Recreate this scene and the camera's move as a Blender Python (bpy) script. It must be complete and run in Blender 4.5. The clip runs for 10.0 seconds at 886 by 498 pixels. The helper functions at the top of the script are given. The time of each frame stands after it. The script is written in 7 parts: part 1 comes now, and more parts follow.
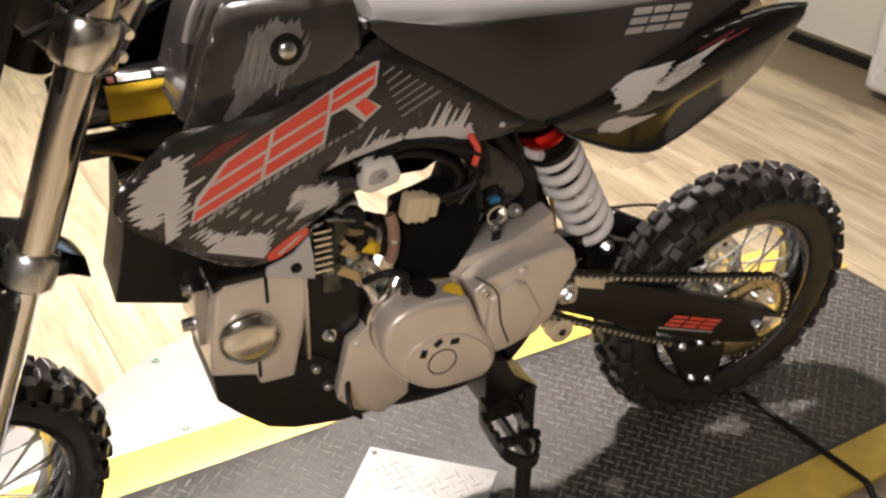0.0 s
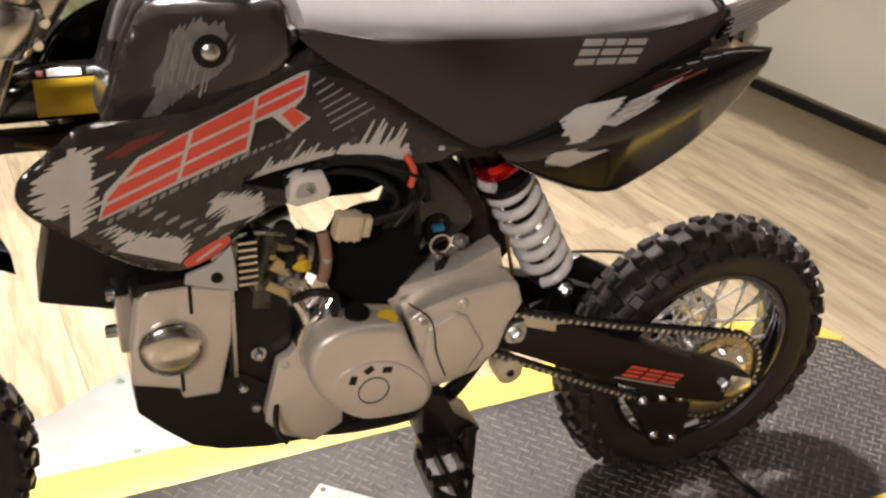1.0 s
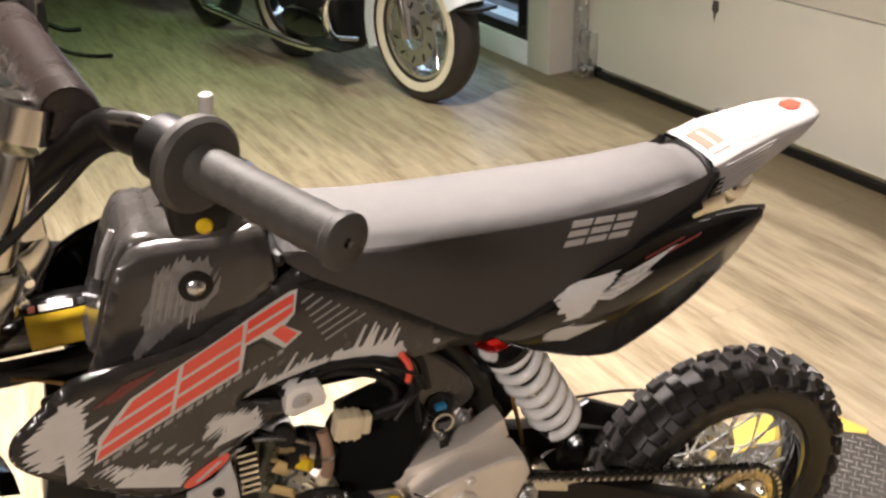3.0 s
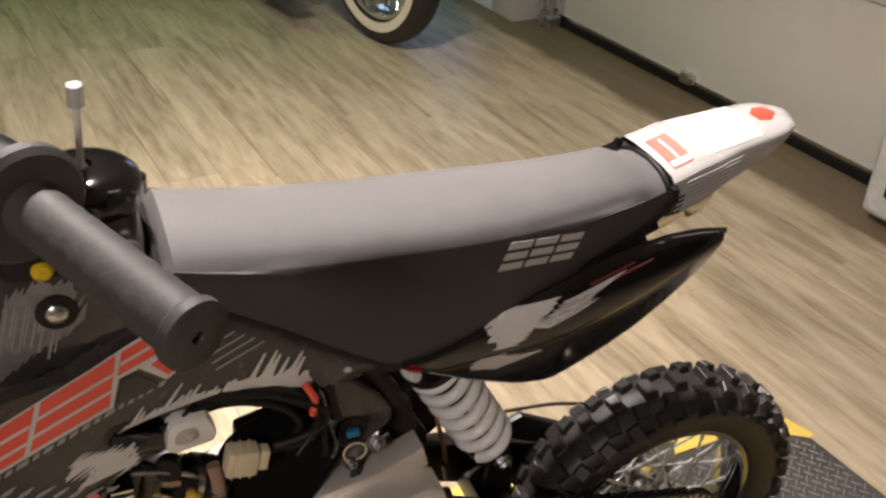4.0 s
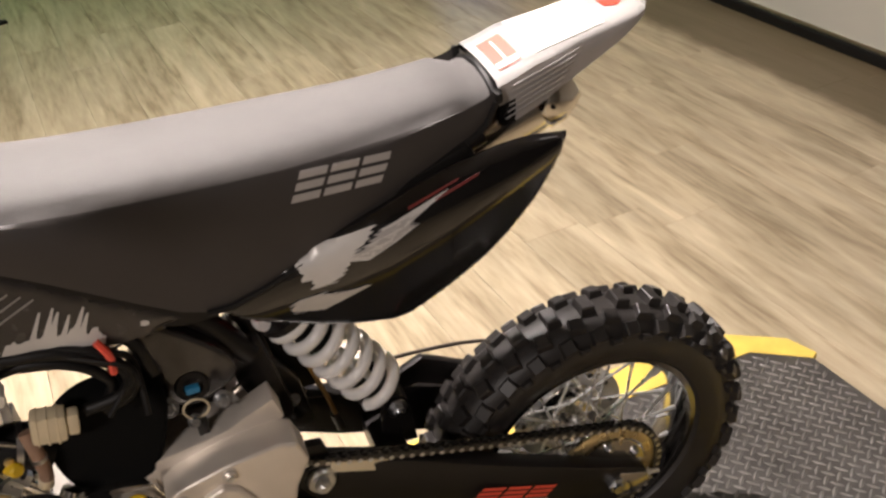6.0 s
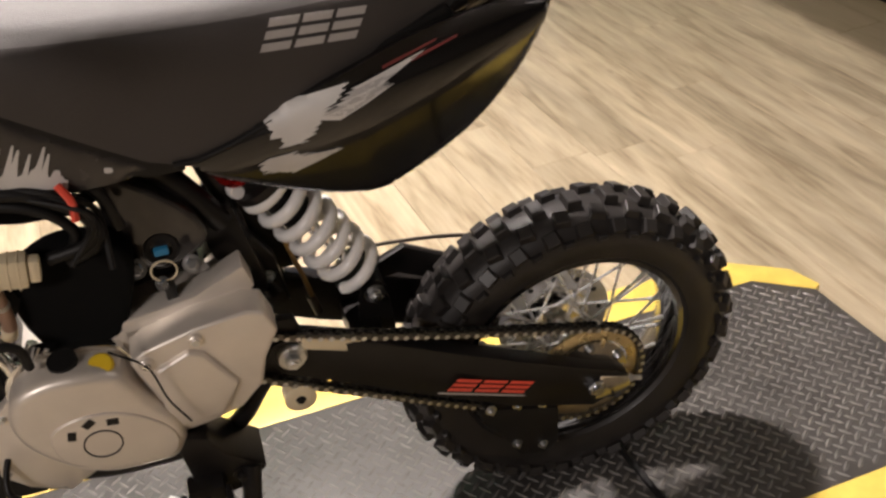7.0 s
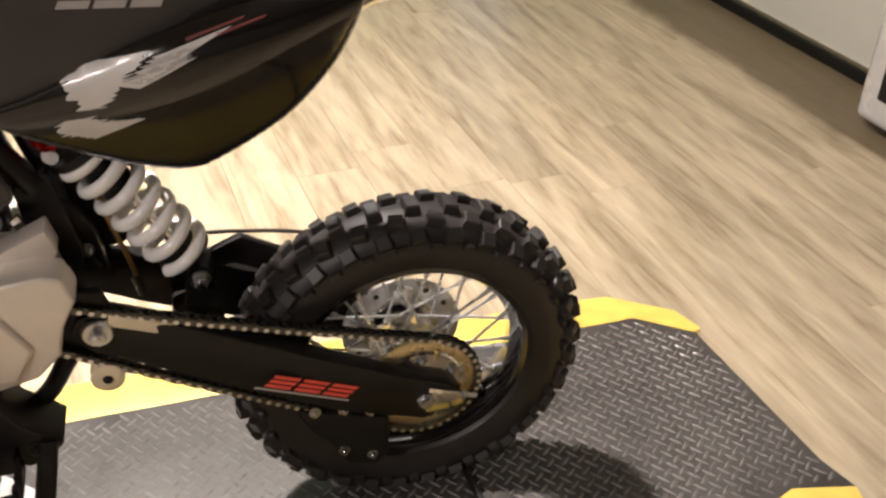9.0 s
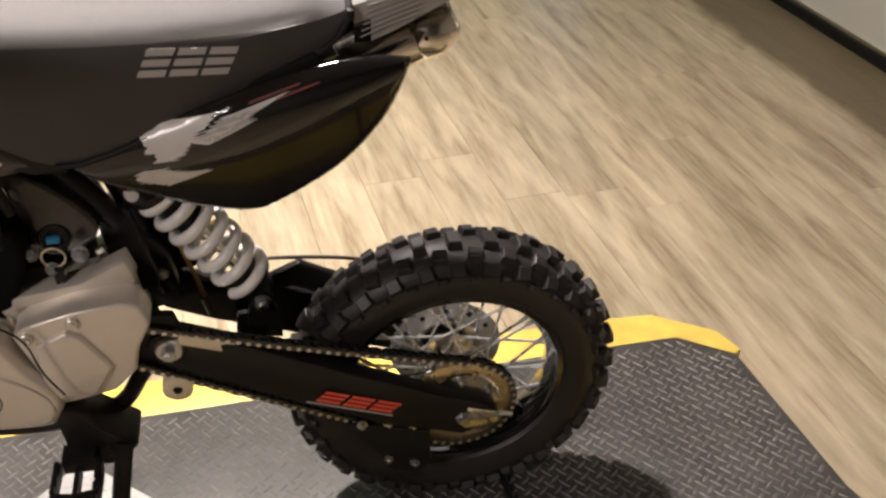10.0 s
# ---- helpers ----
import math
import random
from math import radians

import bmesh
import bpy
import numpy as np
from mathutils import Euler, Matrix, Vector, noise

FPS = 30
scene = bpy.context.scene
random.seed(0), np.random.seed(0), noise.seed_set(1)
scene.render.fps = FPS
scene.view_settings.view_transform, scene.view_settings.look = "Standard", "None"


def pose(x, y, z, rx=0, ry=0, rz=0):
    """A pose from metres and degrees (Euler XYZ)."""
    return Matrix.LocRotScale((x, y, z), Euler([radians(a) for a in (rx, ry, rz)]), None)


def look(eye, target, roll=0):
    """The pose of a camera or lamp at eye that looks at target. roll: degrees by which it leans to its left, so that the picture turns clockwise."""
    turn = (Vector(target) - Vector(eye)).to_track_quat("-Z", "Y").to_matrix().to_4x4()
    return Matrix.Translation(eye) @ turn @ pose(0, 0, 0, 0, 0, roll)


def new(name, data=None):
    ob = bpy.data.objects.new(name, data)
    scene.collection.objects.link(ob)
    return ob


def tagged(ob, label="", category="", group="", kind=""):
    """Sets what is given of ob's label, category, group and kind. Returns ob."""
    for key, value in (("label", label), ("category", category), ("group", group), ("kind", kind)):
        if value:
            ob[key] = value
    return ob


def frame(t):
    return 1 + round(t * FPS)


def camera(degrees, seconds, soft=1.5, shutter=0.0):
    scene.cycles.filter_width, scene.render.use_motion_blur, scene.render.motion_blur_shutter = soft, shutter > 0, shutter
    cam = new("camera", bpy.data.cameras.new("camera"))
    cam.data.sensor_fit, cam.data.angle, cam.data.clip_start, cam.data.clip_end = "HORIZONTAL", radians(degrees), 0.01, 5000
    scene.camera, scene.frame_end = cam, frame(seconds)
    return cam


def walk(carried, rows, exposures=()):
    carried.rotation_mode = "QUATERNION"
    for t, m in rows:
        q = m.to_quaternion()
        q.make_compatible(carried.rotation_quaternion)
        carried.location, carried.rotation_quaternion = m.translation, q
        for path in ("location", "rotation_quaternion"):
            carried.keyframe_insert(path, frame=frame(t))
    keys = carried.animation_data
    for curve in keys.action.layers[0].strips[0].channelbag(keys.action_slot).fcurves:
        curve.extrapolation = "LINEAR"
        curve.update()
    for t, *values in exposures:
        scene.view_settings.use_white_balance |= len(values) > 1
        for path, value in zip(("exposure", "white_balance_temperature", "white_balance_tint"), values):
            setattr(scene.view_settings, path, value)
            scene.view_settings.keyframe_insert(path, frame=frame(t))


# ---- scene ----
cam = camera(49.3, 10.0, soft=2.6)
PATH = [
    (0, (-1.0018, -0.9819, 1.1476), (-0.3582, 0.3010, 0.2364), 1.0),
    (0.5, (-0.9459, -1.0051, 1.0883), (-0.3434, 0.2792, 0.1516), 3.0),
    (1, (-0.8844, -1.0344, 1.0959), (-0.2901, 0.3350, 0.2826), 3.2),
    (1.5, (-0.8712, -1.0477, 1.1327), (-0.3139, 0.3565, 0.3532), 5.1),
    (2, (-0.8588, -1.0655, 1.1717), (-0.3493, 0.3694, 0.4158), 3.6),
    (2.5, (-0.8575, -1.0598, 1.1903), (-0.3009, 0.3371, 0.3973), 2.4),
    (3, (-0.8208, -0.9644, 1.2549), (-0.2608, 0.4452, 0.4871), -1.3),
    (3.2, (-0.7917, -0.9241, 1.2678), (-0.2460, 0.5003, 0.5172), -1.7),
    (4.3, (-0.6915, -0.8186, 1.2711), (-0.0775, 0.4865, 0.3713), 4.8),
    (4.5, (-0.6551, -0.8191, 1.2691), (-0.1483, 0.5516, 0.4006), 3.9),
    (5, (-0.5120, -0.8559, 1.2527), (-0.1180, 0.5564, 0.3925), 1.6),
    (5.2, (-0.4671, -0.8743, 1.2380), (-0.0851, 0.5375, 0.3715), -0.7),
    (6.3, (-0.4183, -0.8893, 1.1899), (-0.0107, 0.4522, 0.2286), -7.0),
    (6.5, (-0.4066, -0.8974, 1.1814), (-0.0020, 0.4373, 0.2093), -7.1),
    (7, (-0.3945, -0.9280, 1.1061), (-0.0531, 0.4130, 0.1186), -5.0),
    (7.5, (-0.3595, -0.9653, 1.0190), (-0.0952, 0.3426, -0.0344), -4.2),
    (8, (-0.2928, -0.9859, 0.9448), (0.0706, 0.3371, -0.0591), -1.7),
    (8.5, (-0.2338, -0.9764, 0.9843), (0.1807, 0.3797, 0.0467), 0.5),
    (9, (-0.2249, -0.9825, 1.0594), (0.1535, 0.3821, 0.1190), 1.4),
    (9.5, (-0.2284, -1.0020, 1.1279), (0.0814, 0.4054, 0.2262), 1.6),
    (10, (-0.1907, -1.0353, 1.1705), (0.0495, 0.3388, 0.1988), -0.0),
]
walk(cam, [(t, look(eye, target, roll)) for t, eye, target, roll in PATH],
     exposures=((0, 0.1), (1, 0.05), (2, 0.32), (2.5, 0.35), (3.2, 0.15), (4.5, -0.6), (5, -0.55), (6.3, -0.13), (7, -0.2), (8, 0.08), (9, 0.03), (9.5, -0.1), (10, -0.34)))
# ---------------- light ----------------
world = bpy.data.worlds.new("world")
scene.world = world
world.use_nodes = True
world.node_tree.nodes["Background"].inputs[0].default_value = (0.75, 0.72, 0.66, 1)
world.node_tree.nodes["Background"].inputs[1].default_value = 0.02
scene.view_settings.exposure = 0.0


def area_lamp(name, at, size, power, colour, target=None, spread=180):
    data = bpy.data.lights.new(name, "AREA")
    data.shape, data.size, data.size_y = "RECTANGLE", size[0], size[1]
    data.energy, data.color, data.spread = power, colour, radians(spread)
    ob = new(name, data)
    ob.matrix_world = look(at, target or (at[0], at[1] + 0.001, at[2] - 1))
    return tagged(ob, "unseen overhead light", "lamp", kind="structure")


WARM = (1.0, 0.89, 0.84)
area_lamp("lamp_shop_back", (-0.62, 0.77, 2.6), (0.16, 0.12), 96, WARM, spread=110)
# weak added fill from the side, not a known lamp
area_lamp("fill_shop_side", (1.0, -0.6, 2.65), (1.2, 0.3), 4, WARM)
# added fill that brightens the near side of engine and panels
area_lamp("fill_shop_front", (-2.6, -2.7, 2.6), (0.9, 0.5), 116, WARM)
# unseen green light, added to tint the far floor
area_lamp("green_fill_far_bay", (-0.5, 3.5, 2.65), (1.5, 0.4), 12, (0.55, 1.0, 0.5), spread=120)

# ---------------- materials ----------------


def mat(name, colour=(0.5, 0.5, 0.5), rough=0.5, metal=0.0, coat=0.0, vary=0.12, scale=30.0, bump=0.0, bump_scale=200.0, spec=0.5, rough_vary=0.08, sheen=0.0):
    """A surface with a fine and a coarse variation of colour, gloss and relief."""
    m = bpy.data.materials.new(name)
    m.use_nodes = True
    nt = m.node_tree
    p = nt.nodes["Principled BSDF"]
    p.inputs["Metallic"].default_value = metal
    p.inputs["Coat Weight"].default_value = coat
    p.inputs["Coat Roughness"].default_value = 0.06
    p.inputs["Specular IOR Level"].default_value = spec
    p.inputs["Sheen Weight"].default_value = sheen
    tc = nt.nodes.new("ShaderNodeTexCoord")
    n1 = nt.nodes.new("ShaderNodeTexNoise")
    n1.inputs["Scale"].default_value, n1.inputs["Detail"].default_value = scale, 6
    n2 = nt.nodes.new("ShaderNodeTexNoise")
    n2.inputs["Scale"].default_value, n2.inputs["Detail"].default_value = scale * 0.17, 3
    for n in (n1, n2):
        nt.links.new(tc.outputs["Object"], n.inputs["Vector"])
    add = nt.nodes.new("ShaderNodeMath")
    add.operation = "ADD"
    nt.links.new(n1.outputs["Fac"], add.inputs[0])
    nt.links.new(n2.outputs["Fac"], add.inputs[1])
    ramp = nt.nodes.new("ShaderNodeMapRange")
    ramp.inputs["From Min"].default_value, ramp.inputs["From Max"].default_value = 0.7, 1.3
    ramp.inputs["To Min"].default_value, ramp.inputs["To Max"].default_value = 1 - vary, 1 + vary
    nt.links.new(add.outputs[0], ramp.inputs["Value"])
    mul = nt.nodes.new("ShaderNodeVectorMath")
    mul.operation = "SCALE"
    mul.inputs[0].default_value = colour
    nt.links.new(ramp.outputs[0], mul.inputs["Scale"])
    nt.links.new(mul.outputs[0], p.inputs["Base Color"])
    r2 = nt.nodes.new("ShaderNodeMapRange")
    r2.inputs["From Min"].default_value, r2.inputs["From Max"].default_value = 0.7, 1.3
    r2.inputs["To Min"].default_value, r2.inputs["To Max"].default_value = max(0.02, rough - rough_vary), min(1, rough + rough_vary)
    nt.links.new(add.outputs[0], r2.inputs["Value"])
    nt.links.new(r2.outputs[0], p.inputs["Roughness"])
    if bump:
        nb = nt.nodes.new("ShaderNodeTexNoise")
        nb.inputs["Scale"].default_value, nb.inputs["Detail"].default_value = bump_scale, 3
        nt.links.new(tc.outputs["Object"], nb.inputs["Vector"])
        b = nt.nodes.new("ShaderNodeBump")
        b.inputs["Strength"].default_value, b.inputs["Distance"].default_value = bump, 0.001
        nt.links.new(nb.outputs["Fac"], b.inputs["Height"])
        nt.links.new(b.outputs["Normal"], p.inputs["Normal"])
    return m


BLACK_GLOSS = mat("black_gloss_plastic", (0.006, 0.0055, 0.0055), 0.12, coat=0.6, vary=0.2)
PANEL_GREY = mat("dark_grey_panel", (0.032, 0.0285, 0.027), 0.22, coat=0.3, vary=0.25, scale=60)
BLACK_SATIN = mat("black_satin_paint", (0.0095, 0.0082, 0.0078), 0.36, vary=0.25, spec=0.28)
BLACK_PLASTIC = mat("black_plastic", (0.008, 0.0074, 0.0072), 0.5, spec=0.3, bump=0.15, bump_scale=400)
FOAM = mat("black_foam", (0.006, 0.006, 0.006), 0.95, bump=0.6, bump_scale=500, spec=0.1)
RUBBER = mat("tyre_rubber", (0.019, 0.0165, 0.0155), 0.46, vary=0.35, scale=40, bump=0.25, bump_scale=250)
TANK_GREY = mat("dark_grey_tank", (0.05, 0.045, 0.042), 0.24, coat=0.5, vary=0.15, scale=40)
PAD = mat("brown_black_pad", (0.03, 0.022, 0.02), 0.3, vary=0.2)
GRIP = mat("grip_rubber", (0.06, 0.055, 0.05), 0.6, vary=0.2, bump=0.3, bump_scale=300)
# one seat vinyl twice: lamp light on the top put into the paler copy
VINYL_LIT = mat("seat_vinyl_lit", (0.145, 0.138, 0.135), 0.58, vary=0.1, bump=0.5, bump_scale=900, spec=0.22)
VINYL_SHADED = mat("seat_vinyl_shaded", (0.044, 0.0385, 0.0365), 0.55, vary=0.1, bump=0.4, bump_scale=900)
ALU = mat("cast_aluminium_paint", (0.74, 0.68, 0.61), 0.34, metal=0.45, vary=0.06, bump=0.12, bump_scale=700)
ALU_SHINY = mat("polished_aluminium", (0.8, 0.78, 0.74), 0.16, metal=1.0, vary=0.05)
CHROME = mat("chrome", (0.9, 0.89, 0.87), 0.06, metal=1.0, vary=0.03, rough_vary=0.03)
STEEL = mat("zinc_steel", (0.66, 0.67, 0.68), 0.28, metal=1.0, vary=0.1)
CHAIN_STEEL = mat("chain_steel", (0.12, 0.115, 0.105), 0.3, metal=0.9, vary=0.3)
GOLD = mat("gold_sprocket", (0.62, 0.51, 0.3), 0.32, metal=0.9, vary=0.1)
SPRING_WHITE = mat("white_spring_paint", (0.87, 0.85, 0.83), 0.3, vary=0.04, coat=0.5)
RED_ANOD = mat("red_anodised", (0.6, 0.02, 0.015), 0.22, metal=0.8, vary=0.1)
RED_DECAL = mat("red_decal", (0.84, 0.095, 0.06), 0.35, vary=0.05, coat=0.4)
DARK_RED = mat("dark_red_decal", (0.15, 0.022, 0.02), 0.35, vary=0.1, coat=0.4)
WHITE_DECAL = mat("white_decal", (0.62, 0.6, 0.58), 0.35, vary=0.1, coat=0.4)
GREY_DECAL = mat("silver_decal", (0.42, 0.4, 0.39), 0.4, vary=0.06)
FORK = mat("satin_fork_aluminium", (0.80, 0.76, 0.69), 0.15, metal=1.0, vary=0.06)
SMOKE_DECAL = mat("smoke_decal", (0.19, 0.178, 0.168), 0.4, vary=0.25, scale=90)
WHITE_PLASTIC = mat("white_plastic", (0.5, 0.49, 0.478), 0.25, vary=0.04, coat=0.5)
STICKER = mat("white_sticker", (0.85, 0.84, 0.8), 0.4, vary=0.02)
ORANGE_STICKER = mat("orange_sticker", (0.62, 0.17, 0.13), 0.4, vary=0.05)
YELLOW_STICKER = mat("yellow_sticker", (0.75, 0.5, 0.02), 0.4, vary=0.05)
NYLON = mat("beige_nylon", (0.68, 0.58, 0.4), 0.45, vary=0.06)
BLUE = mat("blue_plastic", (0.03, 0.22, 0.42), 0.4)
CLEAR = mat("milky_tube", (0.75, 0.72, 0.68), 0.25, vary=0.03)
YELLOW_PAINT = mat("yellow_paint", (0.70, 0.51, 0.105), 0.42, vary=0.2, scale=22, bump=0.2, bump_scale=120)
BLACK_PLATE = mat("black_tread_plate", (0.043, 0.039, 0.0365), 0.4, spec=0.9, vary=0.3, scale=18, bump=0.2, bump_scale=300)
# much paler than the plate: lamp glints on the bumps put into the colour
TREAD = mat("glinting_tread", (0.15, 0.142, 0.133), 0.18, spec=0.9, vary=0.3, scale=40)
BARE_PLATE = mat("bare_aluminium_plate", (0.5, 0.49, 0.475), 0.34, metal=0.5, vary=0.14, scale=12, bump=0.15)
SIDE_PLATE = mat("dirty_side_plate", (0.3, 0.25, 0.2), 0.5, metal=0.2, vary=0.25, scale=20, bump=0.2)
FENDER_GREY = mat("silver_grey_plastic", (0.3, 0.285, 0.275), 0.22, vary=0.08, coat=0.4)
DARK_CAST = mat("dark_green_grey_casting", (0.065, 0.07, 0.055), 0.25, metal=0.6, vary=0.35, scale=90)
PINK_HOSE = mat("pink_brown_hose", (0.32, 0.2, 0.14), 0.4)
AMBER = mat("amber_hose", (0.28, 0.16, 0.045), 0.35)
SPOKE = mat("spoke_steel", (0.88, 0.88, 0.87), 0.28, metal=0.75, vary=0.05)
DISC = mat("brake_disc_steel", (0.55, 0.55, 0.56), 0.32, metal=1.0, vary=0.1)
HOSE = mat("brown_hose", (0.05, 0.038, 0.03), 0.4)
WALL_PAINT = mat("wall_paint", (0.5, 0.48, 0.43), 0.6, vary=0.04, scale=6, bump=0.1)
DOOR_PAINT = mat("door_paint", (0.6, 0.585, 0.52), 0.45, vary=0.04, scale=5, bump=0.1)
# for unseen walls, kept dark so that glossy panels mirror less brightness
REFLECTION_DARK = mat("reflection_darkening_wall", (0.13, 0.12, 0.11), 0.6, vary=0.1, scale=3, bump=0.1)
# unseen ceiling, toned down so that less light bounces into the shadows
CEILING_PAINT = mat("ceiling_paint", (0.3, 0.285, 0.26), 0.8, vary=0.05, scale=4)
CREAM = mat("cream_whitewall", (0.7, 0.64, 0.5), 0.5, vary=0.05)
BEIGE_GLASS = mat("cool_white_paint", (0.7, 0.74, 0.78), 0.5, vary=0.03)


def wood_floor():
    m = bpy.data.materials.new("vinyl_plank")
    m.use_nodes = True
    nt = m.node_tree
    p = nt.nodes["Principled BSDF"]
    tc = nt.nodes.new("ShaderNodeTexCoord")
    info = nt.nodes.new("ShaderNodeObjectInfo")
    isl = nt.nodes.new("ShaderNodeNewGeometry")
    mp = nt.nodes.new("ShaderNodeMapping")
    mp.inputs["Scale"].default_value = (1.0, 0.105, 1.0)
    off = nt.nodes.new("ShaderNodeVectorMath")
    off.operation = "ADD"
    comb = nt.nodes.new("ShaderNodeCombineXYZ")
    rnd = nt.nodes.new("ShaderNodeMath")
    rnd.operation = "ADD"
    nt.links.new(info.outputs["Random"], rnd.inputs[0])
    nt.links.new(isl.outputs["Random Per Island"], rnd.inputs[1])
    mulr = nt.nodes.new("ShaderNodeMath")
    mulr.operation = "MULTIPLY"
    mulr.inputs[1].default_value = 37.0
    nt.links.new(rnd.outputs[0], mulr.inputs[0])
    nt.links.new(mulr.outputs[0], comb.inputs[0])
    nt.links.new(mulr.outputs[0], comb.inputs[1])
    nt.links.new(tc.outputs["Object"], off.inputs[0])
    nt.links.new(comb.outputs[0], off.inputs[1])
    nt.links.new(off.outputs[0], mp.inputs["Vector"])
    grain = nt.nodes.new("ShaderNodeTexNoise")
    grain.inputs["Scale"].default_value, grain.inputs["Detail"].default_value, grain.inputs["Distortion"].default_value = 20, 9, 0.9
    nt.links.new(mp.outputs[0], grain.inputs["Vector"])
    fine = nt.nodes.new("ShaderNodeTexNoise")
    fine.inputs["Scale"].default_value, fine.inputs["Detail"].default_value = 110, 4
    nt.links.new(mp.outputs[0], fine.inputs["Vector"])
    ramp = nt.nodes.new("ShaderNodeValToRGB")
    e = ramp.color_ramp.elements
    e[0].position, e[0].color = 0.27, (0.215, 0.165, 0.102, 1)
    e[1].position, e[1].color = 0.72, (0.455, 0.38, 0.268, 1)
    k = ramp.color_ramp.elements.new(0.48)
    k.color = (0.36, 0.293, 0.197, 1)
    mixg = nt.nodes.new("ShaderNodeMath")
    mixg.operation = "MULTIPLY_ADD"
    mixg.inputs[1].default_value = 0.42
    nt.links.new(fine.outputs["Fac"], mixg.inputs[0])
    sub = nt.nodes.new("ShaderNodeMath")
    sub.operation = "MULTIPLY_ADD"
    sub.inputs[1].default_value, sub.inputs[2].default_value = 1.0, -0.21
    nt.links.new(grain.outputs["Fac"], sub.inputs[0])
    nt.links.new(sub.outputs[0], mixg.inputs[2])
    nt.links.new(mixg.outputs[0], ramp.inputs["Fac"])
    tone = nt.nodes.new("ShaderNodeMapRange")
    tone.inputs["To Min"].default_value, tone.inputs["To Max"].default_value = 0.92, 1.07
    frac = nt.nodes.new("ShaderNodeMath")
    frac.operation = "FRACT"
    nt.links.new(rnd.outputs[0], frac.inputs[0])
    nt.links.new(frac.outputs[0], tone.inputs["Value"])
    sc = nt.nodes.new("ShaderNodeVectorMath")
    sc.operation = "SCALE"
    nt.links.new(ramp.outputs["Color"], sc.inputs[0])
    # long wavy streaks that run on from plank to plank
    place = nt.nodes.new("ShaderNodeNewGeometry")
    turn = nt.nodes.new("ShaderNodeMapping")
    turn.inputs["Rotation"].default_value = (0, 0, radians(-6.5))
    squash = nt.nodes.new("ShaderNodeMapping")
    squash.inputs["Scale"].default_value = (11, 1.5, 1)
    long = nt.nodes.new("ShaderNodeTexNoise")
    long.inputs["Scale"].default_value, long.inputs["Detail"].default_value, long.inputs["Distortion"].default_value = 1.6, 7, 1.4
    nt.links.new(place.outputs["Position"], turn.inputs["Vector"])
    nt.links.new(turn.outputs[0], squash.inputs["Vector"])
    nt.links.new(squash.outputs[0], long.inputs["Vector"])
    streak = nt.nodes.new("ShaderNodeMapRange")
    streak.inputs["From Min"].default_value, streak.inputs["From Max"].default_value = 0.34, 0.66
    streak.inputs["To Min"].default_value, streak.inputs["To Max"].default_value = 0.86, 1.08
    nt.links.new(long.outputs["Fac"], streak.inputs["Value"])
    both = nt.nodes.new("ShaderNodeMath")
    both.operation = "MULTIPLY"
    nt.links.new(tone.outputs[0], both.inputs[0])
    nt.links.new(streak.outputs[0], both.inputs[1])
    # small dark knots, a few to the square metre
    knots = nt.nodes.new("ShaderNodeTexVoronoi")
    knots.inputs["Scale"].default_value = 1.0
    spread = nt.nodes.new("ShaderNodeMapping")
    spread.inputs["Scale"].default_value = (5.5, 2.6, 1)
    nt.links.new(turn.outputs[0], spread.inputs["Vector"])
    nt.links.new(spread.outputs[0], knots.inputs["Vector"])
    spot = nt.nodes.new("ShaderNodeMapRange")
    spot.inputs["From Min"].default_value, spot.inputs["From Max"].default_value = 0.015, 0.06
    spot.inputs["To Min"].default_value, spot.inputs["To Max"].default_value = 0.62, 1.0
    nt.links.new(knots.outputs["Distance"], spot.inputs["Value"])
    knotted = nt.nodes.new("ShaderNodeMath")
    knotted.operation = "MULTIPLY"
    nt.links.new(both.outputs[0], knotted.inputs[0])
    nt.links.new(spot.outputs[0], knotted.inputs[1])
    nt.links.new(knotted.outputs[0], sc.inputs["Scale"])
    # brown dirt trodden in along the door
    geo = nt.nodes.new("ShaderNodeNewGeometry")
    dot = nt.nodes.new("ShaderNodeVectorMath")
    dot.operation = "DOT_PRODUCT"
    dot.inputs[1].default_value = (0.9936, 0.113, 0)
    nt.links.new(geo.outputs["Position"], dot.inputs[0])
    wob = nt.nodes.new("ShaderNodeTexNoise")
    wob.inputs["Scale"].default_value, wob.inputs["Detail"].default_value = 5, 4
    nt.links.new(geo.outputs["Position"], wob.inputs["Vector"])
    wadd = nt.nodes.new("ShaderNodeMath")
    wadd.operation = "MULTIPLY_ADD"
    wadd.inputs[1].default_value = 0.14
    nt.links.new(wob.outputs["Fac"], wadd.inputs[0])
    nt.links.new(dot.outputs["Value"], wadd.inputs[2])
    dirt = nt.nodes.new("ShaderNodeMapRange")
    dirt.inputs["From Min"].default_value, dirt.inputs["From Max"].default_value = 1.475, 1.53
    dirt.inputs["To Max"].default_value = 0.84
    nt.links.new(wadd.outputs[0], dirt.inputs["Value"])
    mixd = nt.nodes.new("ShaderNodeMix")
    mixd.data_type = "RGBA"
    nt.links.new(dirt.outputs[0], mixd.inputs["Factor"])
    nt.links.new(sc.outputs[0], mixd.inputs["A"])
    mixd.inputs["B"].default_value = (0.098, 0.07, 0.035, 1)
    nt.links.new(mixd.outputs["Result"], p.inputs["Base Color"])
    p.inputs["Roughness"].default_value = 0.42
    b = nt.nodes.new("ShaderNodeBump")
    b.inputs["Strength"].default_value, b.inputs["Distance"].default_value = 0.25, 0.001
    nt.links.new(grain.outputs["Fac"], b.inputs["Height"])
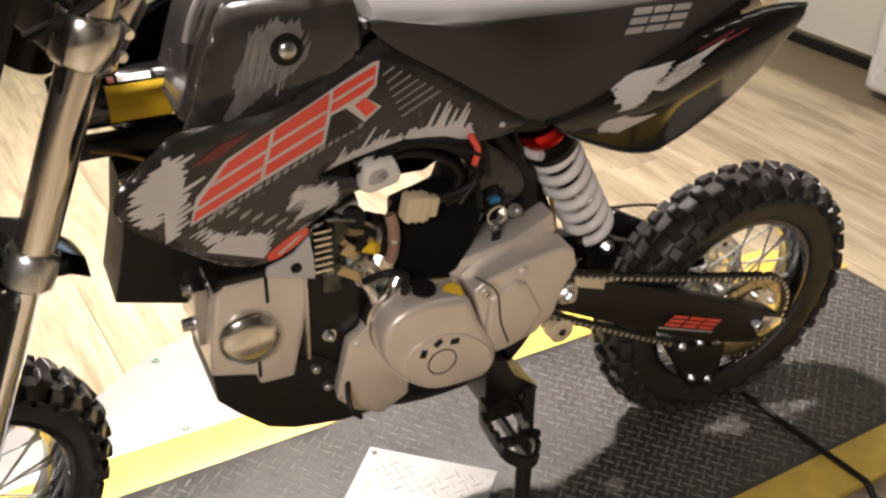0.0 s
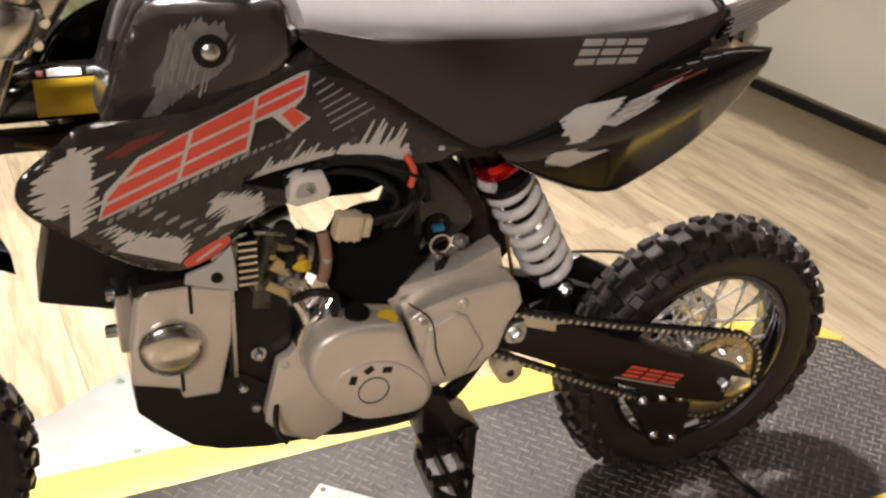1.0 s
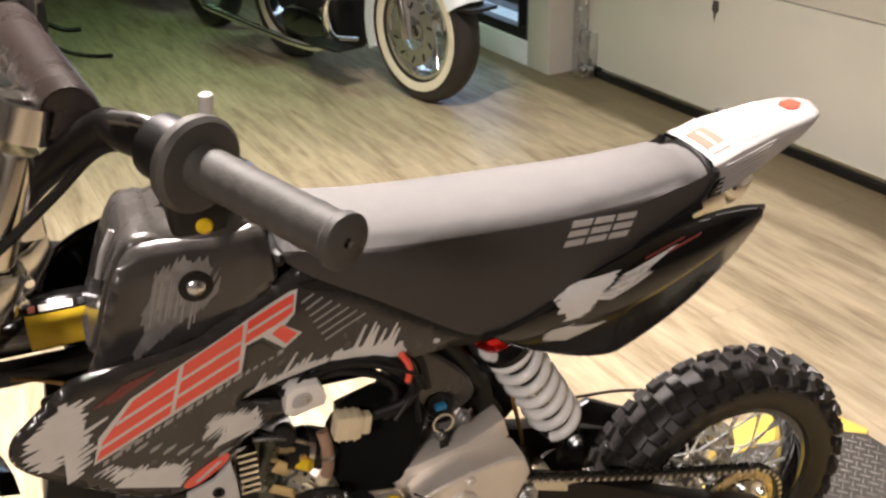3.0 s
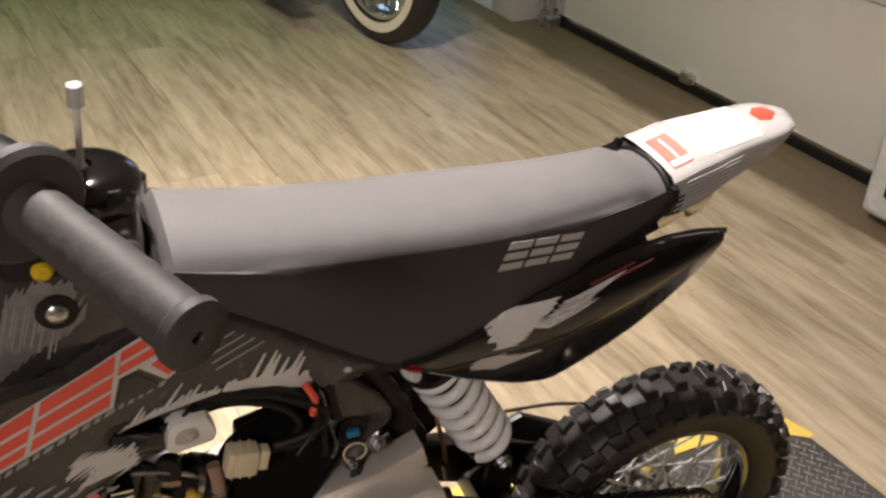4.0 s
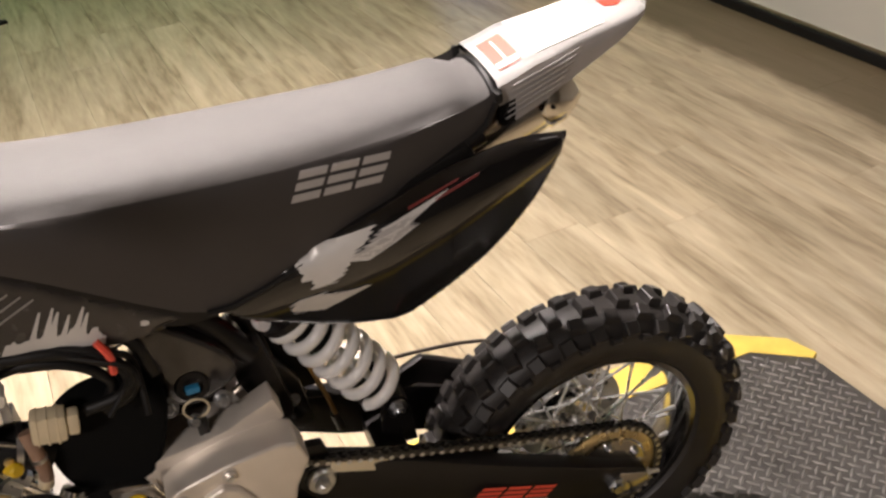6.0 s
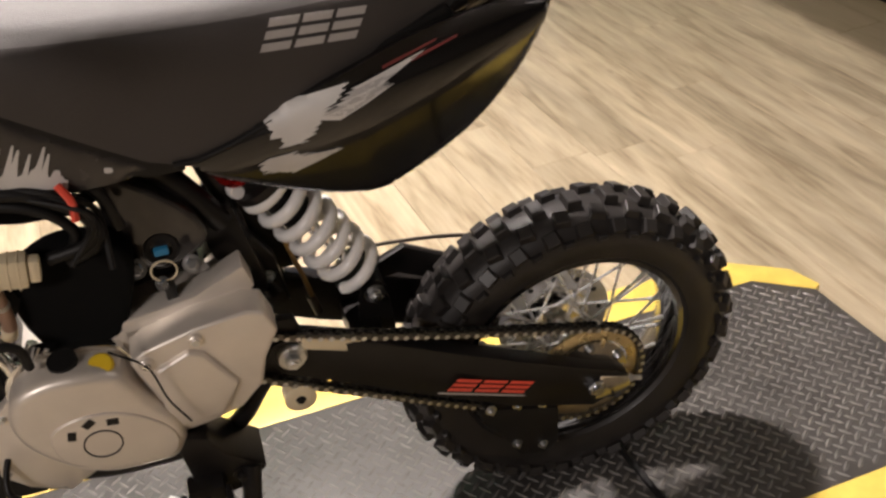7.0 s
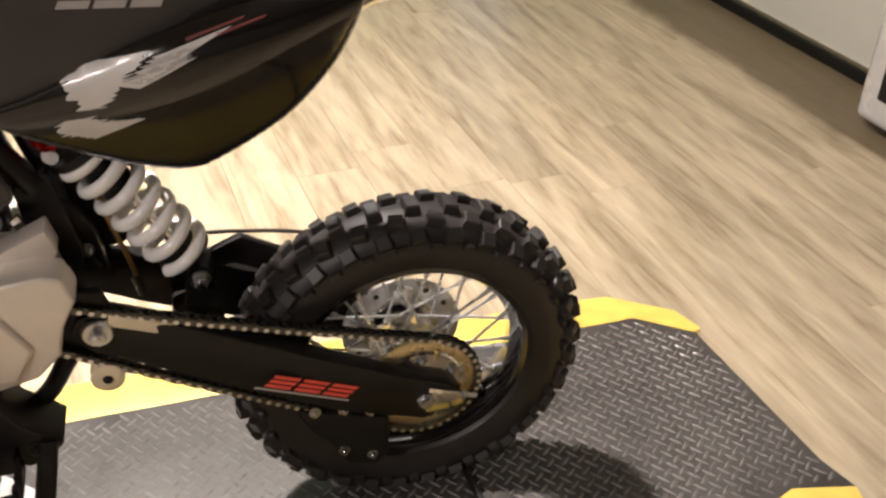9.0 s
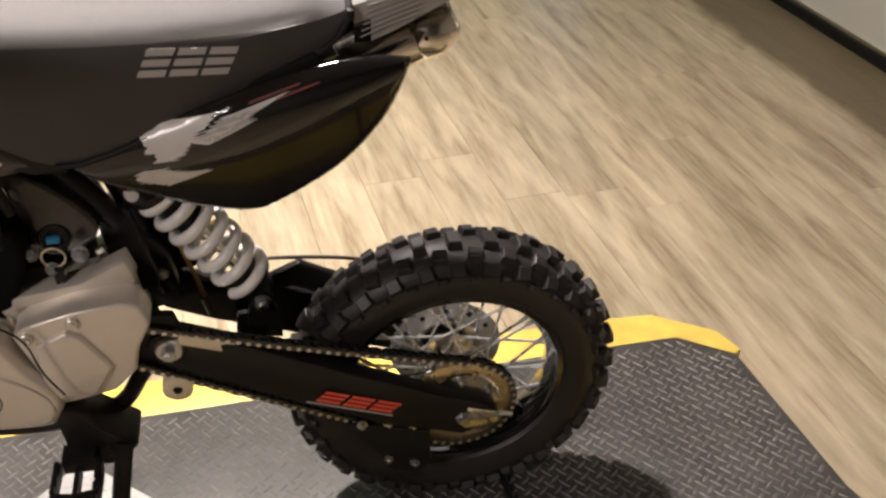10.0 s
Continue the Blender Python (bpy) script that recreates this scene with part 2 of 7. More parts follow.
    nt.links.new(b.outputs["Normal"], p.inputs["Normal"])
    return m


PLANK = wood_floor()


# ---------------- mesh helpers ----------------
def finish(bm, smooth=40):
    bmesh.ops.remove_doubles(bm, verts=bm.verts, dist=1e-6)
    bmesh.ops.recalc_face_normals(bm, faces=bm.faces)
    lim = radians(smooth)
    for f in bm.faces:
        f.smooth = True
    for e in bm.edges:
        if len(e.link_faces) != 2 or e.calc_face_angle(0) > lim:
            e.smooth = False
    return bm


def mesh_of(name, bm, material):
    me = bpy.data.meshes.new(name)
    bm.to_mesh(me)
    bm.free()
    me.materials.append(material)
    return me


def part(name, bm, material, parent, label="", smooth=40):
    ob = new(name, mesh_of(name, finish(bm, smooth), material))
    ob.parent = parent
    if label:
        tagged(ob, label)
    return ob


def thing(name, at, label, category, group="", kind=""):
    ob = new(name)
    ob.empty_display_size = 0.05
    ob.matrix_world = at
    return tagged(ob, label, category, group, kind)


def block(lo, hi, bevel=0.003, m=None, segs=2):
    bm = bmesh.new()
    bmesh.ops.create_cube(bm, size=1)
    for v in bm.verts:
        v.co = Vector([lo[i] + (v.co[i] + 0.5) * (hi[i] - lo[i]) for i in range(3)])
    if bevel:
        bmesh.ops.bevel(bm, geom=bm.edges[:], offset=bevel, segments=segs, profile=0.6, affect="EDGES")
    if m:
        bm.transform(m)
    return bm


def slab(outline, y0, y1, bevel=0.002, m=None, segs=2):
    """A plate with its outline in x and z, between y0 and y1."""
    bm = bmesh.new()
    f = bm.faces.new([bm.verts.new((x, y0, z)) for x, z in outline])
    r = bmesh.ops.extrude_face_region(bm, geom=[f])
    for v in r["geom"]:
        if isinstance(v, bmesh.types.BMVert):
            v.co.y = y1
    bmesh.ops.recalc_face_normals(bm, faces=bm.faces)
    if bevel:
        bmesh.ops.bevel(bm, geom=[e for e in bm.edges if e.calc_face_angle(0) > 0.6], offset=bevel, segments=segs, profile=0.6, affect="EDGES")
    bmesh.ops.triangulate(bm, faces=[f for f in bm.faces if len(f.verts) > 4])
    if m:
        bm.transform(m)
    return bm


def smooth_path(pts, n=6):
    """Points along a soft curve through pts."""
    pts = [Vector(p) for p in pts]
    if len(pts) < 3:
        return pts
    out = []
    for i in range(len(pts) - 1):
        a, b = pts[i], pts[i + 1]
        p0 = pts[i - 1] if i else a * 2 - b
        p3 = pts[i + 2] if i + 2 < len(pts) else b * 2 - a
        for k in range(n):
            t = k / n
            out.append(0.5 * (2 * a + (b - p0) * t + (2 * p0 - 5 * a + 4 * b - p3) * t * t + (3 * a - p0 - 3 * b + p3) * t ** 3))
    return out + [pts[-1]]


def tube(pts, radius, seg=12, caps=True, m=None, bm=None):
    """A round tube along pts; radius is one number or one for each point."""
    bm = bm or bmesh.new()
    pts = [Vector(p) for p in pts]
    rad = radius if isinstance(radius, (list, tuple)) else [radius] * len(pts)
    rings, side = [], None
    for i, p in enumerate(pts):
        d = (pts[min(i + 1, len(pts) - 1)] - pts[max(i - 1, 0)]).normalized()
        if side is None:
            side = d.orthogonal().normalized()
        side = (side - d * side.dot(d)).normalized()
        up = d.cross(side)
        rings.append([bm.verts.new(p + (side * math.cos(a) + up * math.sin(a)) * rad[i]) for a in (2 * math.pi * k / seg for k in range(seg))])
    for r0, r1 in zip(rings, rings[1:]):
        for k in range(seg):
            bm.faces.new((r0[k], r0[(k + 1) % seg], r1[(k + 1) % seg], r1[k]))
    if caps:
        bm.faces.new(rings[0][::-1])
        bm.faces.new(rings[-1])
    if m:
        bm.transform(m)
    return bm


def rod(a, b, radius, seg=12, r2=None, chamfer=0.0, m=None, bm=None):
    a, b = Vector(a), Vector(b)
    r2 = radius if r2 is None else r2
    if chamfer:
        d = (b - a).normalized() * chamfer
        return tube([a, a + d, b - d, b], [radius - chamfer, radius, r2, r2 - chamfer], seg, True, m, bm)
    return tube([a, b], [radius, r2], seg, True, m, bm)


def lathe(profile, centre=(0, 0, 0), axis=(0, 1, 0), seg=48, closed=True, m=None, bm=None):
    """Turns (along, radius) pairs round the axis through centre."""
    bm = bm or bmesh.new()
    ax = Vector(axis).normalized()
    s = ax.orthogonal().normalized()
    u = ax.cross(s)
    c = Vector(centre)
    rings = []
    for al, r in profile:
        if r < 1e-6:
            rings.append([bm.verts.new(c + ax * al)] * seg)
        else:
            rings.append([bm.verts.new(c + ax * al + (s * math.cos(a) + u * math.sin(a)) * r) for a in (2 * math.pi * k / seg for k in range(seg))])
    pairs = list(zip(rings, rings[1:]))
    if closed:
        pairs.append((rings[-1], rings[0]))
    for r0, r1 in pairs:
        for k in range(seg):
            q = []
            for v in (r0[k], r0[(k + 1) % seg], r1[(k + 1) % seg], r1[k]):
                if v not in q:
                    q.append(v)
            if len(q) > 2:
                bm.faces.new(q)
    if m:
        bm.transform(m)
    return bm


def loft(rings, caps=True, m=None):
    bm = bmesh.new()
    vs = [[bm.verts.new(p) for p in r] for r in rings]
    n = len(rings[0])
    for a, b in zip(vs, vs[1:]):
        for k in range(n):
            bm.faces.new((a[k], a[(k + 1) % n], b[(k + 1) % n], b[k]))
    if caps:
        bm.faces.new(vs[0][::-1])
        bm.faces.new(vs[-1])
    if m:
        bm.transform(m)
    return bm


def bolt(at, axis=(0, -1, 0), r=0.006, h=0.006, washer=True, m=None):
    """A hexagon bolt head on a washer."""
    a, d = Vector(at), Vector(axis).normalized()
    bm = bmesh.new()
    if washer:
        rod(a, a + d * 0.0015, r * 1.55, 16, bm=bm)
    rod(a + d * 0.0012, a + d * h, r, 6, chamfer=r * 0.18, bm=bm)
    rod(a + d * h * 0.98, a + d * (h + 0.0022), r * 0.5, 10, bm=bm)
    if m:
        bm.transform(m)
    return bm


def curve_outline(pts, n=5):
    """A closed soft outline through 2D points; a point given with a third value True is a sharp corner."""
    P = [Vector(p[:2]) for p in pts]
    sharp = [len(p) > 2 and p[2] for p in pts]
    out = []
    N = len(P)
    for i in range(N):
        a, b = P[i], P[(i + 1) % N]
        p0 = P[i - 1] if not sharp[i] else a * 2 - b
        p3 = P[(i + 2) % N] if not sharp[(i + 1) % N] else b * 2 - a
        for k in range(n):
            t = k / n
            q = 0.5 * (2 * a + (b - p0) * t + (2 * p0 - 5 * a + 4 * b - p3) * t * t + (3 * a - p0 - 3 * b + p3) * t ** 3)
            out.append((q.x, q.y))
    return out


def edge_distance(x, z, outline):
    best = 9.0
    for (x0, z0), (x1, z1) in zip(outline, outline[1:] + outline[:1]):
        dx, dz = x1 - x0, z1 - z0
        L = dx * dx + dz * dz
        t = 0 if L == 0 else max(0, min(1, ((x - x0) * dx + (z - z0) * dz) / L))
        best = min(best, math.hypot(x - x0 - t * dx, z - z0 - t * dz))
    return best


def cut_sheet(outline, step):
    """A flat sheet in x and z with that outline, cut into a grid."""
    bm = bmesh.new()
    bm.faces.new([bm.verts.new((x, 0, z)) for x, z in outline])
    for i, normal in ((0, (1, 0, 0)), (1, (0, 0, 1))):
        lo, hi = min(p[i] for p in outline), max(p[i] for p in outline)
        k = math.floor(lo / step) + 1
        while k * step < hi:
            co = (k * step, 0, 0) if i == 0 else (0, 0, k * step)
            bmesh.ops.bisect_plane(bm, geom=bm.verts[:] + bm.edges[:] + bm.faces[:], plane_co=co, plane_no=normal, dist=1e-6)
            k += 1
    bmesh.ops.triangulate(bm, faces=[f for f in bm.faces if len(f.verts) > 4])
    return bm


def panel(outline, f, roll=0.012, drop=0.012, thick=0.0025, step=0.012, mirror=False):
    """A moulded plastic panel: y = f(x, z), its rim rolled inwards."""
    bm = cut_sheet(outline, step)
    for v in bm.verts:
        d = min(1.0, edge_distance(v.co.x, v.co.z, outline) / roll)
        v.co.y = f(v.co.x, v.co.z) + drop * (1 - math.sqrt(max(0, 1 - (1 - d) ** 2)))
    ret = bmesh.ops.extrude_face_region(bm, geom=bm.faces[:])
    for v in ret["geom"]:
        if isinstance(v, bmesh.types.BMVert):
            v.co.y += thick
    if mirror:
        for v in bm.verts:
            v.co.y = -v.co.y
    return bm


def decal(outline, f, lift=0.0007, step=0.012, roll=None, drop=0.012, edge=None):
    """A thin printed film that follows the panel y = f(x, z)."""
    bm = cut_sheet(outline, step)
    for v in bm.verts:
        y = f(v.co.x, v.co.z)
        if edge:
            d = min(1.0, edge_distance(v.co.x, v.co.z, edge) / roll)
            y += drop * (1 - math.sqrt(max(0, 1 - (1 - d) ** 2)))
        v.co.y = y - lift
    ret = bmesh.ops.extrude_face_region(bm, geom=bm.faces[:])
    for v in ret["geom"]:
        if isinstance(v, bmesh.types.BMVert):
            v.co.y -= 0.0004
    return bm


def ragged(poly, along, amp, seed, step=0.0028):
    """A painted mark: the outline poly, frayed along the stroke."""
    rng = random.Random(seed)
    d = Vector(along).normalized()
    out = []
    for (x0, z0), (x1, z1) in zip(poly, poly[1:] + poly[:1]):
        a, b = Vector((x0, z0)), Vector((x1, z1))
        n = max(1, int((b - a).length / step))
        e = (b - a).normalized()
        cross = abs(e.x * d.y - e.y * d.x)
        side = 1 if (d.x * e.y - d.y * e.x) > 0 else -1
        for k in range(n):
            t = (k + 0.5) / n
            q = a.lerp(b, t) + d * side * cross * amp * (rng.random() ** 2.2 if k % 2 else -0.35 * rng.random())
            out.append((q.x, q.y))
    return out

# ---------------- the room ----------------
ROOM = pose(0, 0, 0, 0, 0, 6.5)
FLOOR = -0.04
WALL_U, DOOR_U = 1.54, 1.715       # face of the side wall, face of the roller door
DOOR_V0, DOOR_V1 = -0.35, 2.66    # the door's opening along the wall


def setting(name, bm, material, label, category, m=ROOM):
    ob = new(name, mesh_of(name, finish(bm), material))
    ob.matrix_world = m
    return tagged(ob, label, category, kind="structure")


floor = setting("floor", block((-6.0, -4.0, FLOOR - 0.2), (2.2, 9.0, FLOOR - 0.004), 0), BLACK_PLASTIC, "sub-floor under light oak vinyl planks", "floor")
ceiling = setting("ceiling", block((-6.0, -4.0, 2.75), (2.2, 9.0, 2.95), 0), CEILING_PAINT, "plain unseen ceiling, greyed to weaken its bounce", "ceiling")
# these two walls stay out of view and only darken reflections and bounce
setting("wall_west", block((-6.2, -4.0, FLOOR), (-6.0, 9.0, 2.75), 0), REFLECTION_DARK, "unseen wall, darkened to deepen reflections in the panels", "wall")
setting("wall_south", block((-6.0, -4.2, FLOOR), (2.2, -4.0, 2.75), 0), REFLECTION_DARK, "unseen wall, darkened to deepen reflections in the panels", "wall")
setting("wall_north", block((-6.0, 9.0, FLOOR), (2.2, 9.2, 2.75), 0), WALL_PAINT, "plain cream painted wall", "wall")
# side wall: a pier by the door, then a stretch with a low shop window
WIN_V0, WIN_V1, WIN_Z0, WIN_Z1 = 2.86, 4.35, 0.07, 2.1
bm = block((WALL_U, DOOR_V1 + 0.02, FLOOR), (WALL_U + 0.3, WIN_V0, 2.75), 0.004)
setting("wall_east_pier", bm, WALL_PAINT, "cream painted pier between window and roller door", "wall")
setting("wall_east_sill", block((WALL_U, WIN_V0, FLOOR), (WALL_U + 0.3, WIN_V1, WIN_Z0), 0.003), BEIGE_GLASS, "white painted wall under the shop window", "wall")
setting("wall_east_lintel", block((WALL_U, WIN_V0, WIN_Z1), (WALL_U + 0.3, WIN_V1, 2.75), 0.003), WALL_PAINT, "cream wall above the shop window", "wall")
setting("wall_east_far", block((WALL_U, WIN_V1, FLOOR), (WALL_U + 0.3, 9.0, 2.75), 0.003), WALL_PAINT, "cream painted side wall", "wall")
setting("wall_east_near", block((WALL_U, -4.0, FLOOR), (WALL_U + 0.3, DOOR_V0, 2.75), 0.003), WALL_PAINT, "cream painted side wall", "wall")
setting("wall_east_over_door", block((WALL_U, DOOR_V0, 2.3), (WALL_U + 0.3, DOOR_V1 + 0.02, 2.75), 0.003), WALL_PAINT, "cream painted wall over the door", "wall")

window = thing("window_1", ROOM, "low shop window with a black metal frame", "window", kind="structure")
for a, b in (((WIN_V0, WIN_Z0), (WIN_V0 + 0.045, WIN_Z1)), ((WIN_V1 - 0.045, WIN_Z0), (WIN_V1, WIN_Z1)), ((WIN_V0 + 0.045, WIN_Z0), (WIN_V1 - 0.045, WIN_Z0 + 0.05)), ((WIN_V0 + 0.045, WIN_Z1 - 0.05), (WIN_V1 - 0.045, WIN_Z1)), ((WIN_V0 + 0.1, WIN_Z0 + 0.05), (WIN_V0 + 0.115, WIN_Z1 - 0.05))):
    part("window_frame", block((WALL_U + 0.02, a[0], a[1]), (WALL_U + 0.08, b[0], b[1]), 0.003), BLACK_SATIN, window, "black metal frame")


def glow(name, colour, strength):
    m = bpy.data.materials.new(name)
    m.use_nodes = True
    p = m.node_tree.nodes["Principled BSDF"]
    p.inputs["Base Color"].default_value = (*colour, 1)
    p.inputs["Emission Color"].default_value = (*colour, 1)
    p.inputs["Emission Strength"].default_value = strength
    return m


DAY = glow("daylight_backdrop", (0.55, 0.72, 1.0), 1.6)
setting("backdrop_daylight", block((WALL_U + 0.9, WIN_V0 - 1.2, FLOOR), (WALL_U + 0.95, WIN_V1 + 1.5, 2.6), 0), DAY, "pale blue daylight outside the window", "backdrop")
GLASS = bpy.data.materials.new("window_glass")
GLASS.use_nodes = True
gp = GLASS.node_tree.nodes["Principled BSDF"]
gp.inputs["Transmission Weight"].default_value, gp.inputs["Roughness"].default_value, gp.inputs["IOR"].default_value = 1.0, 0.0, 1.45
pane = part("pane", block((WALL_U + 0.045, WIN_V0 + 0.045, WIN_Z0 + 0.05), (WALL_U + 0.05, WIN_V1 - 0.045, WIN_Z1 - 0.05), 0), GLASS, window, "clear window glass")
pane.visible_shadow = False

# sectional roller door: four panels, a black bottom seal, hardware
door = thing("door_1", ROOM, "closed off-white sectional garage door with black rubber seal", "garage door", kind="structure")
for k in range(5):
    z0 = FLOOR + 0.03 + k * 0.5
    part("door_panel", block((DOOR_U, DOOR_V0 - 0.1, z0), (DOOR_U + 0.045, DOOR_V1 + 0.1, z0 + 0.496), 0.004), DOOR_PAINT, door)
part("bottom_seal", block((DOOR_U - 0.012, DOOR_V0 - 0.1, FLOOR - 0.002), (DOOR_U + 0.05, DOOR_V1 + 0.02, FLOOR + 0.034), 0.006), BLACK_PLASTIC, door, "black rubber bottom seal")
part("bottom_rail", block((DOOR_U - 0.004, DOOR_V0 - 0.1, FLOOR + 0.036), (DOOR_U + 0.001, DOOR_V1 + 0.05, FLOOR + 0.05), 0.001), ALU_SHINY, door, "thin aluminium rail")
part("guide_rail", block((DOOR_U - 0.05, DOOR_V1 - 0.035, FLOOR), (DOOR_U - 0.006, DOOR_V1 + 0.015, 2.3), 0.004), STEEL, door, "galvanised guide rail")
part("roller_bracket", block((DOOR_U - 0.05, DOOR_V1 - 0.11, FLOOR + 0.05), (DOOR_U - 0.002, DOOR_V1 - 0.04, FLOOR + 0.2), 0.006), STEEL, door, "galvanised roller bracket")
part("floor_bracket", block((DOOR_U - 0.09, DOOR_V1 - 0.12, FLOOR), (DOOR_U - 0.02, DOOR_V1 - 0.05, FLOOR + 0.05), 0.006), STEEL, door, "galvanised floor bracket")
part("lift_handle", block((DOOR_U - 0.03, 1.71, FLOOR + 0.035), (DOOR_U - 0.001, 1.77, FLOOR + 0.075), 0.005), STEEL, door, "small metal lift handle")
hinge = slab([(-0.02, 0.0), (0.02, 0.0), (0.026, 0.05), (0.012, 0.06), (0.0, 0.11), (-0.012, 0.06), (-0.026, 0.05)], 0, 0.02, 0.002)
hinge.transform(Matrix.Translation((DOOR_U - 0.001, 1.85, 0.43)) @ pose(0, 0, 0, 180, 0, 90) @ Matrix.Scale(0.75, 4))
part("hinge", hinge, GRIP, door, "grey steel hinge")

# white cabinet in front of the door's near end
cab = thing("cabinet", ROOM, "white metal cabinet with rounded corners and a dark vent", "cabinet")
part("body", block((1.50, 0.26, FLOOR + 0.025), (1.69, 0.78, 1.0), 0.025, segs=4), WHITE_PLASTIC, cab)
for v0 in (0.32, 0.70):
    part("foot", rod((1.57, v0, FLOOR), (1.57, v0, FLOOR + 0.026), 0.02), BLACK_PLASTIC, cab, "black foot")
part("vent", block((1.495, 0.575, 0.06), (1.501, 0.715, 0.16), 0.004), BLACK_PLASTIC, cab, "dark vent grille")

# ---------------- the lift ----------------
lift = thing("motorcycle_lift", pose(0, 0, 0), "low motorcycle lift with black tread-plate deck and yellow borders", "motorcycle lift")


def deck(outline, z0, z1, bevel=0.003):
    bm = slab([(x, -y) for x, y in outline], z0, z1, bevel)
    bm.transform(Matrix(((1, 0, 0, 0), (0, 0, -1, 0), (0, 1, 0, 0), (0, 0, 0, 1))))
    return bm


FRONT = -2.3
NEAR_IN, NEAR_OUT, SIDE_OUT = (lambda x: -0.217 + 0.06 * x), (lambda x: -0.293 + 0.065 * x), (lambda x: -0.336 + 0.08 * x)
FAR_IN, FAR_OUT = (lambda x: 0.2385 + 0.045 * x), (lambda x: 0.3225 + 0.035 * x)
DECK = [(FRONT, NEAR_IN(FRONT)), (0.505, -0.183), (0.537, -0.17), (0.632, -0.188), (0.612, -0.129), (0.57, 0.197), (0.479, 0.26), (0.2, FAR_IN(0.2)), (FRONT, FAR_IN(FRONT))]
part("deck", deck(DECK, -0.028, 0.0, 0.001), BLACK_PLATE, lift, "black painted tread plate")
part("border", deck([(FRONT, FAR_IN(FRONT)), (0.2, FAR_IN(0.2)), (0.479, 0.26), (0.57, 0.197), (0.585, 0.206), (0.562, 0.264), (0.456, 0.332), (0.374, 0.334), (0.1, FAR_OUT(0.1)), (FRONT, FAR_OUT(FRONT))], -0.026, 0.0012), YELLOW_PAINT, lift, "worn yellow painted border")
part("border", deck([(FRONT, NEAR_OUT(FRONT)), (0.47, NEAR_OUT(0.47)), (0.53, -0.252), (0.625, -0.232), (0.632, -0.188), (0.537, -0.17), (0.505, -0.183), (FRONT, NEAR_IN(FRONT))], -0.026, 0.0012), YELLOW_PAINT, lift, "worn yellow painted border")
part("side_plate", deck([(FRONT, SIDE_OUT(FRONT)), (0.5, SIDE_OUT(0.5)), (0.63, -0.262), (0.63, -0.234), (0.53, -0.254), (0.47, NEAR_OUT(0.47) - 0.002), (FRONT, NEAR_OUT(FRONT) - 0.002)], -0.036, -0.010), SIDE_PLATE, lift, "worn brown-grey side plate")
part("base", deck([(FRONT, -0.43), (0.5, -0.25), (0.56, -0.16), (0.54, 0.18), (0.45, 0.25), (0.36, 0.31), (FRONT, 0.22)], FLOOR, -0.0285, 0), BLACK_SATIN, lift, "dark steel underframe")
side = part("side_extension", deck([(FRONT, FAR_OUT(FRONT) + 0.002), (-0.62, FAR_OUT(-0.62) + 0.002), (-0.60, 0.49), (-0.66, 0.56), (-0.762, 0.562), (-0.84, 0.545), (-0.90, 0.505), (-0.96, 0.458), (-1.06, 0.432), (FRONT, 0.38)], -0.034, -0.002), BARE_PLATE, lift, "bright bare aluminium extension plate")
for x, y in ((-0.848, 0.512), (-0.84, 0.3065), (-0.70, 0.53), (-0.68, 0.315), (-1.02, 0.31)):
    part("screw", rod((x, y, -0.003), (x, y, 0.0), 0.008, 12, chamfer=0.001), STEEL, lift, "flat screw head")
# bare plate on the deck under the stand
part("patch_plate", deck([(-0.575, 0.127), (-0.410, -0.013), (-0.548, -0.165), (-0.713, -0.025)], 0.0005, 0.004, 0.001), BARE_PLATE, lift, "bare aluminium tread plate screwed to the deck")
for x, y in ((-0.574, 0.11), (-0.427, -0.014), (-0.549, -0.147), (-0.695, -0.023)):
    part("screw", rod((x, y, 0.0038), (x, y, 0.0055), 0.005, 10, chamfer=0.0008), STEEL, lift, "flat screw head")


def treads(inside, z, pitch=0.0168, length=0.0122, width=0.0028, height=0.0019, turn=0.0):
    """Raised lens-shaped bumps in the usual two directions."""
    verts, faces = [], []
    lay = turn + radians(41)
    c, s = math.cos(lay), math.sin(lay)
    for j in range(-110, 110):
        for i in range(-110, 110):
            x, y = (i * c - j * s) * pitch, (i * s + j * c) * pitch
            if not -1.6 < x < 0.7 or not -0.5 < y < 0.4 or not inside(x, y):
                continue
            a = lay + (radians(90) if (i + j) % 2 else 0.0)
            d, w = Vector((math.cos(a), math.sin(a), 0)), Vector((-math.sin(a), math.cos(a), 0))
            p = Vector((x, y, z))
            n = len(verts)
            verts.extend([p - d * length, p - d * length * 0.4 - w * width, p + d * length * 0.4 - w * width, p + d * length, p + d * length * 0.4 + w * width, p - d * length * 0.4 + w * width,
                          p - d * length * 0.5 + Vector((0, 0, height)), p + d * length * 0.5 + Vector((0, 0, height))])
            faces.extend([(n, n + 1, n + 6), (n + 1, n + 2, n + 7, n + 6), (n + 2, n + 3, n + 7), (n + 3, n + 4, n + 7), (n + 4, n + 5, n + 6, n + 7), (n + 5, n, n + 6)])
    bm = bmesh.new()
    me = bpy.data.meshes.new("treads")
    me.from_pydata(verts, [], faces)
    bm.from_mesh(me)
    bpy.data.meshes.remove(me)
    return bm


def in_poly(outline):
    def test(x, y):
        hit = False
        for (x0, y0), (x1, y1) in zip(outline, outline[1:] + outline[:1]):
            if (y0 > y) != (y1 > y) and x < (x1 - x0) * (y - y0) / (y1 - y0) + x0:
                hit = not hit
        return hit
    return test


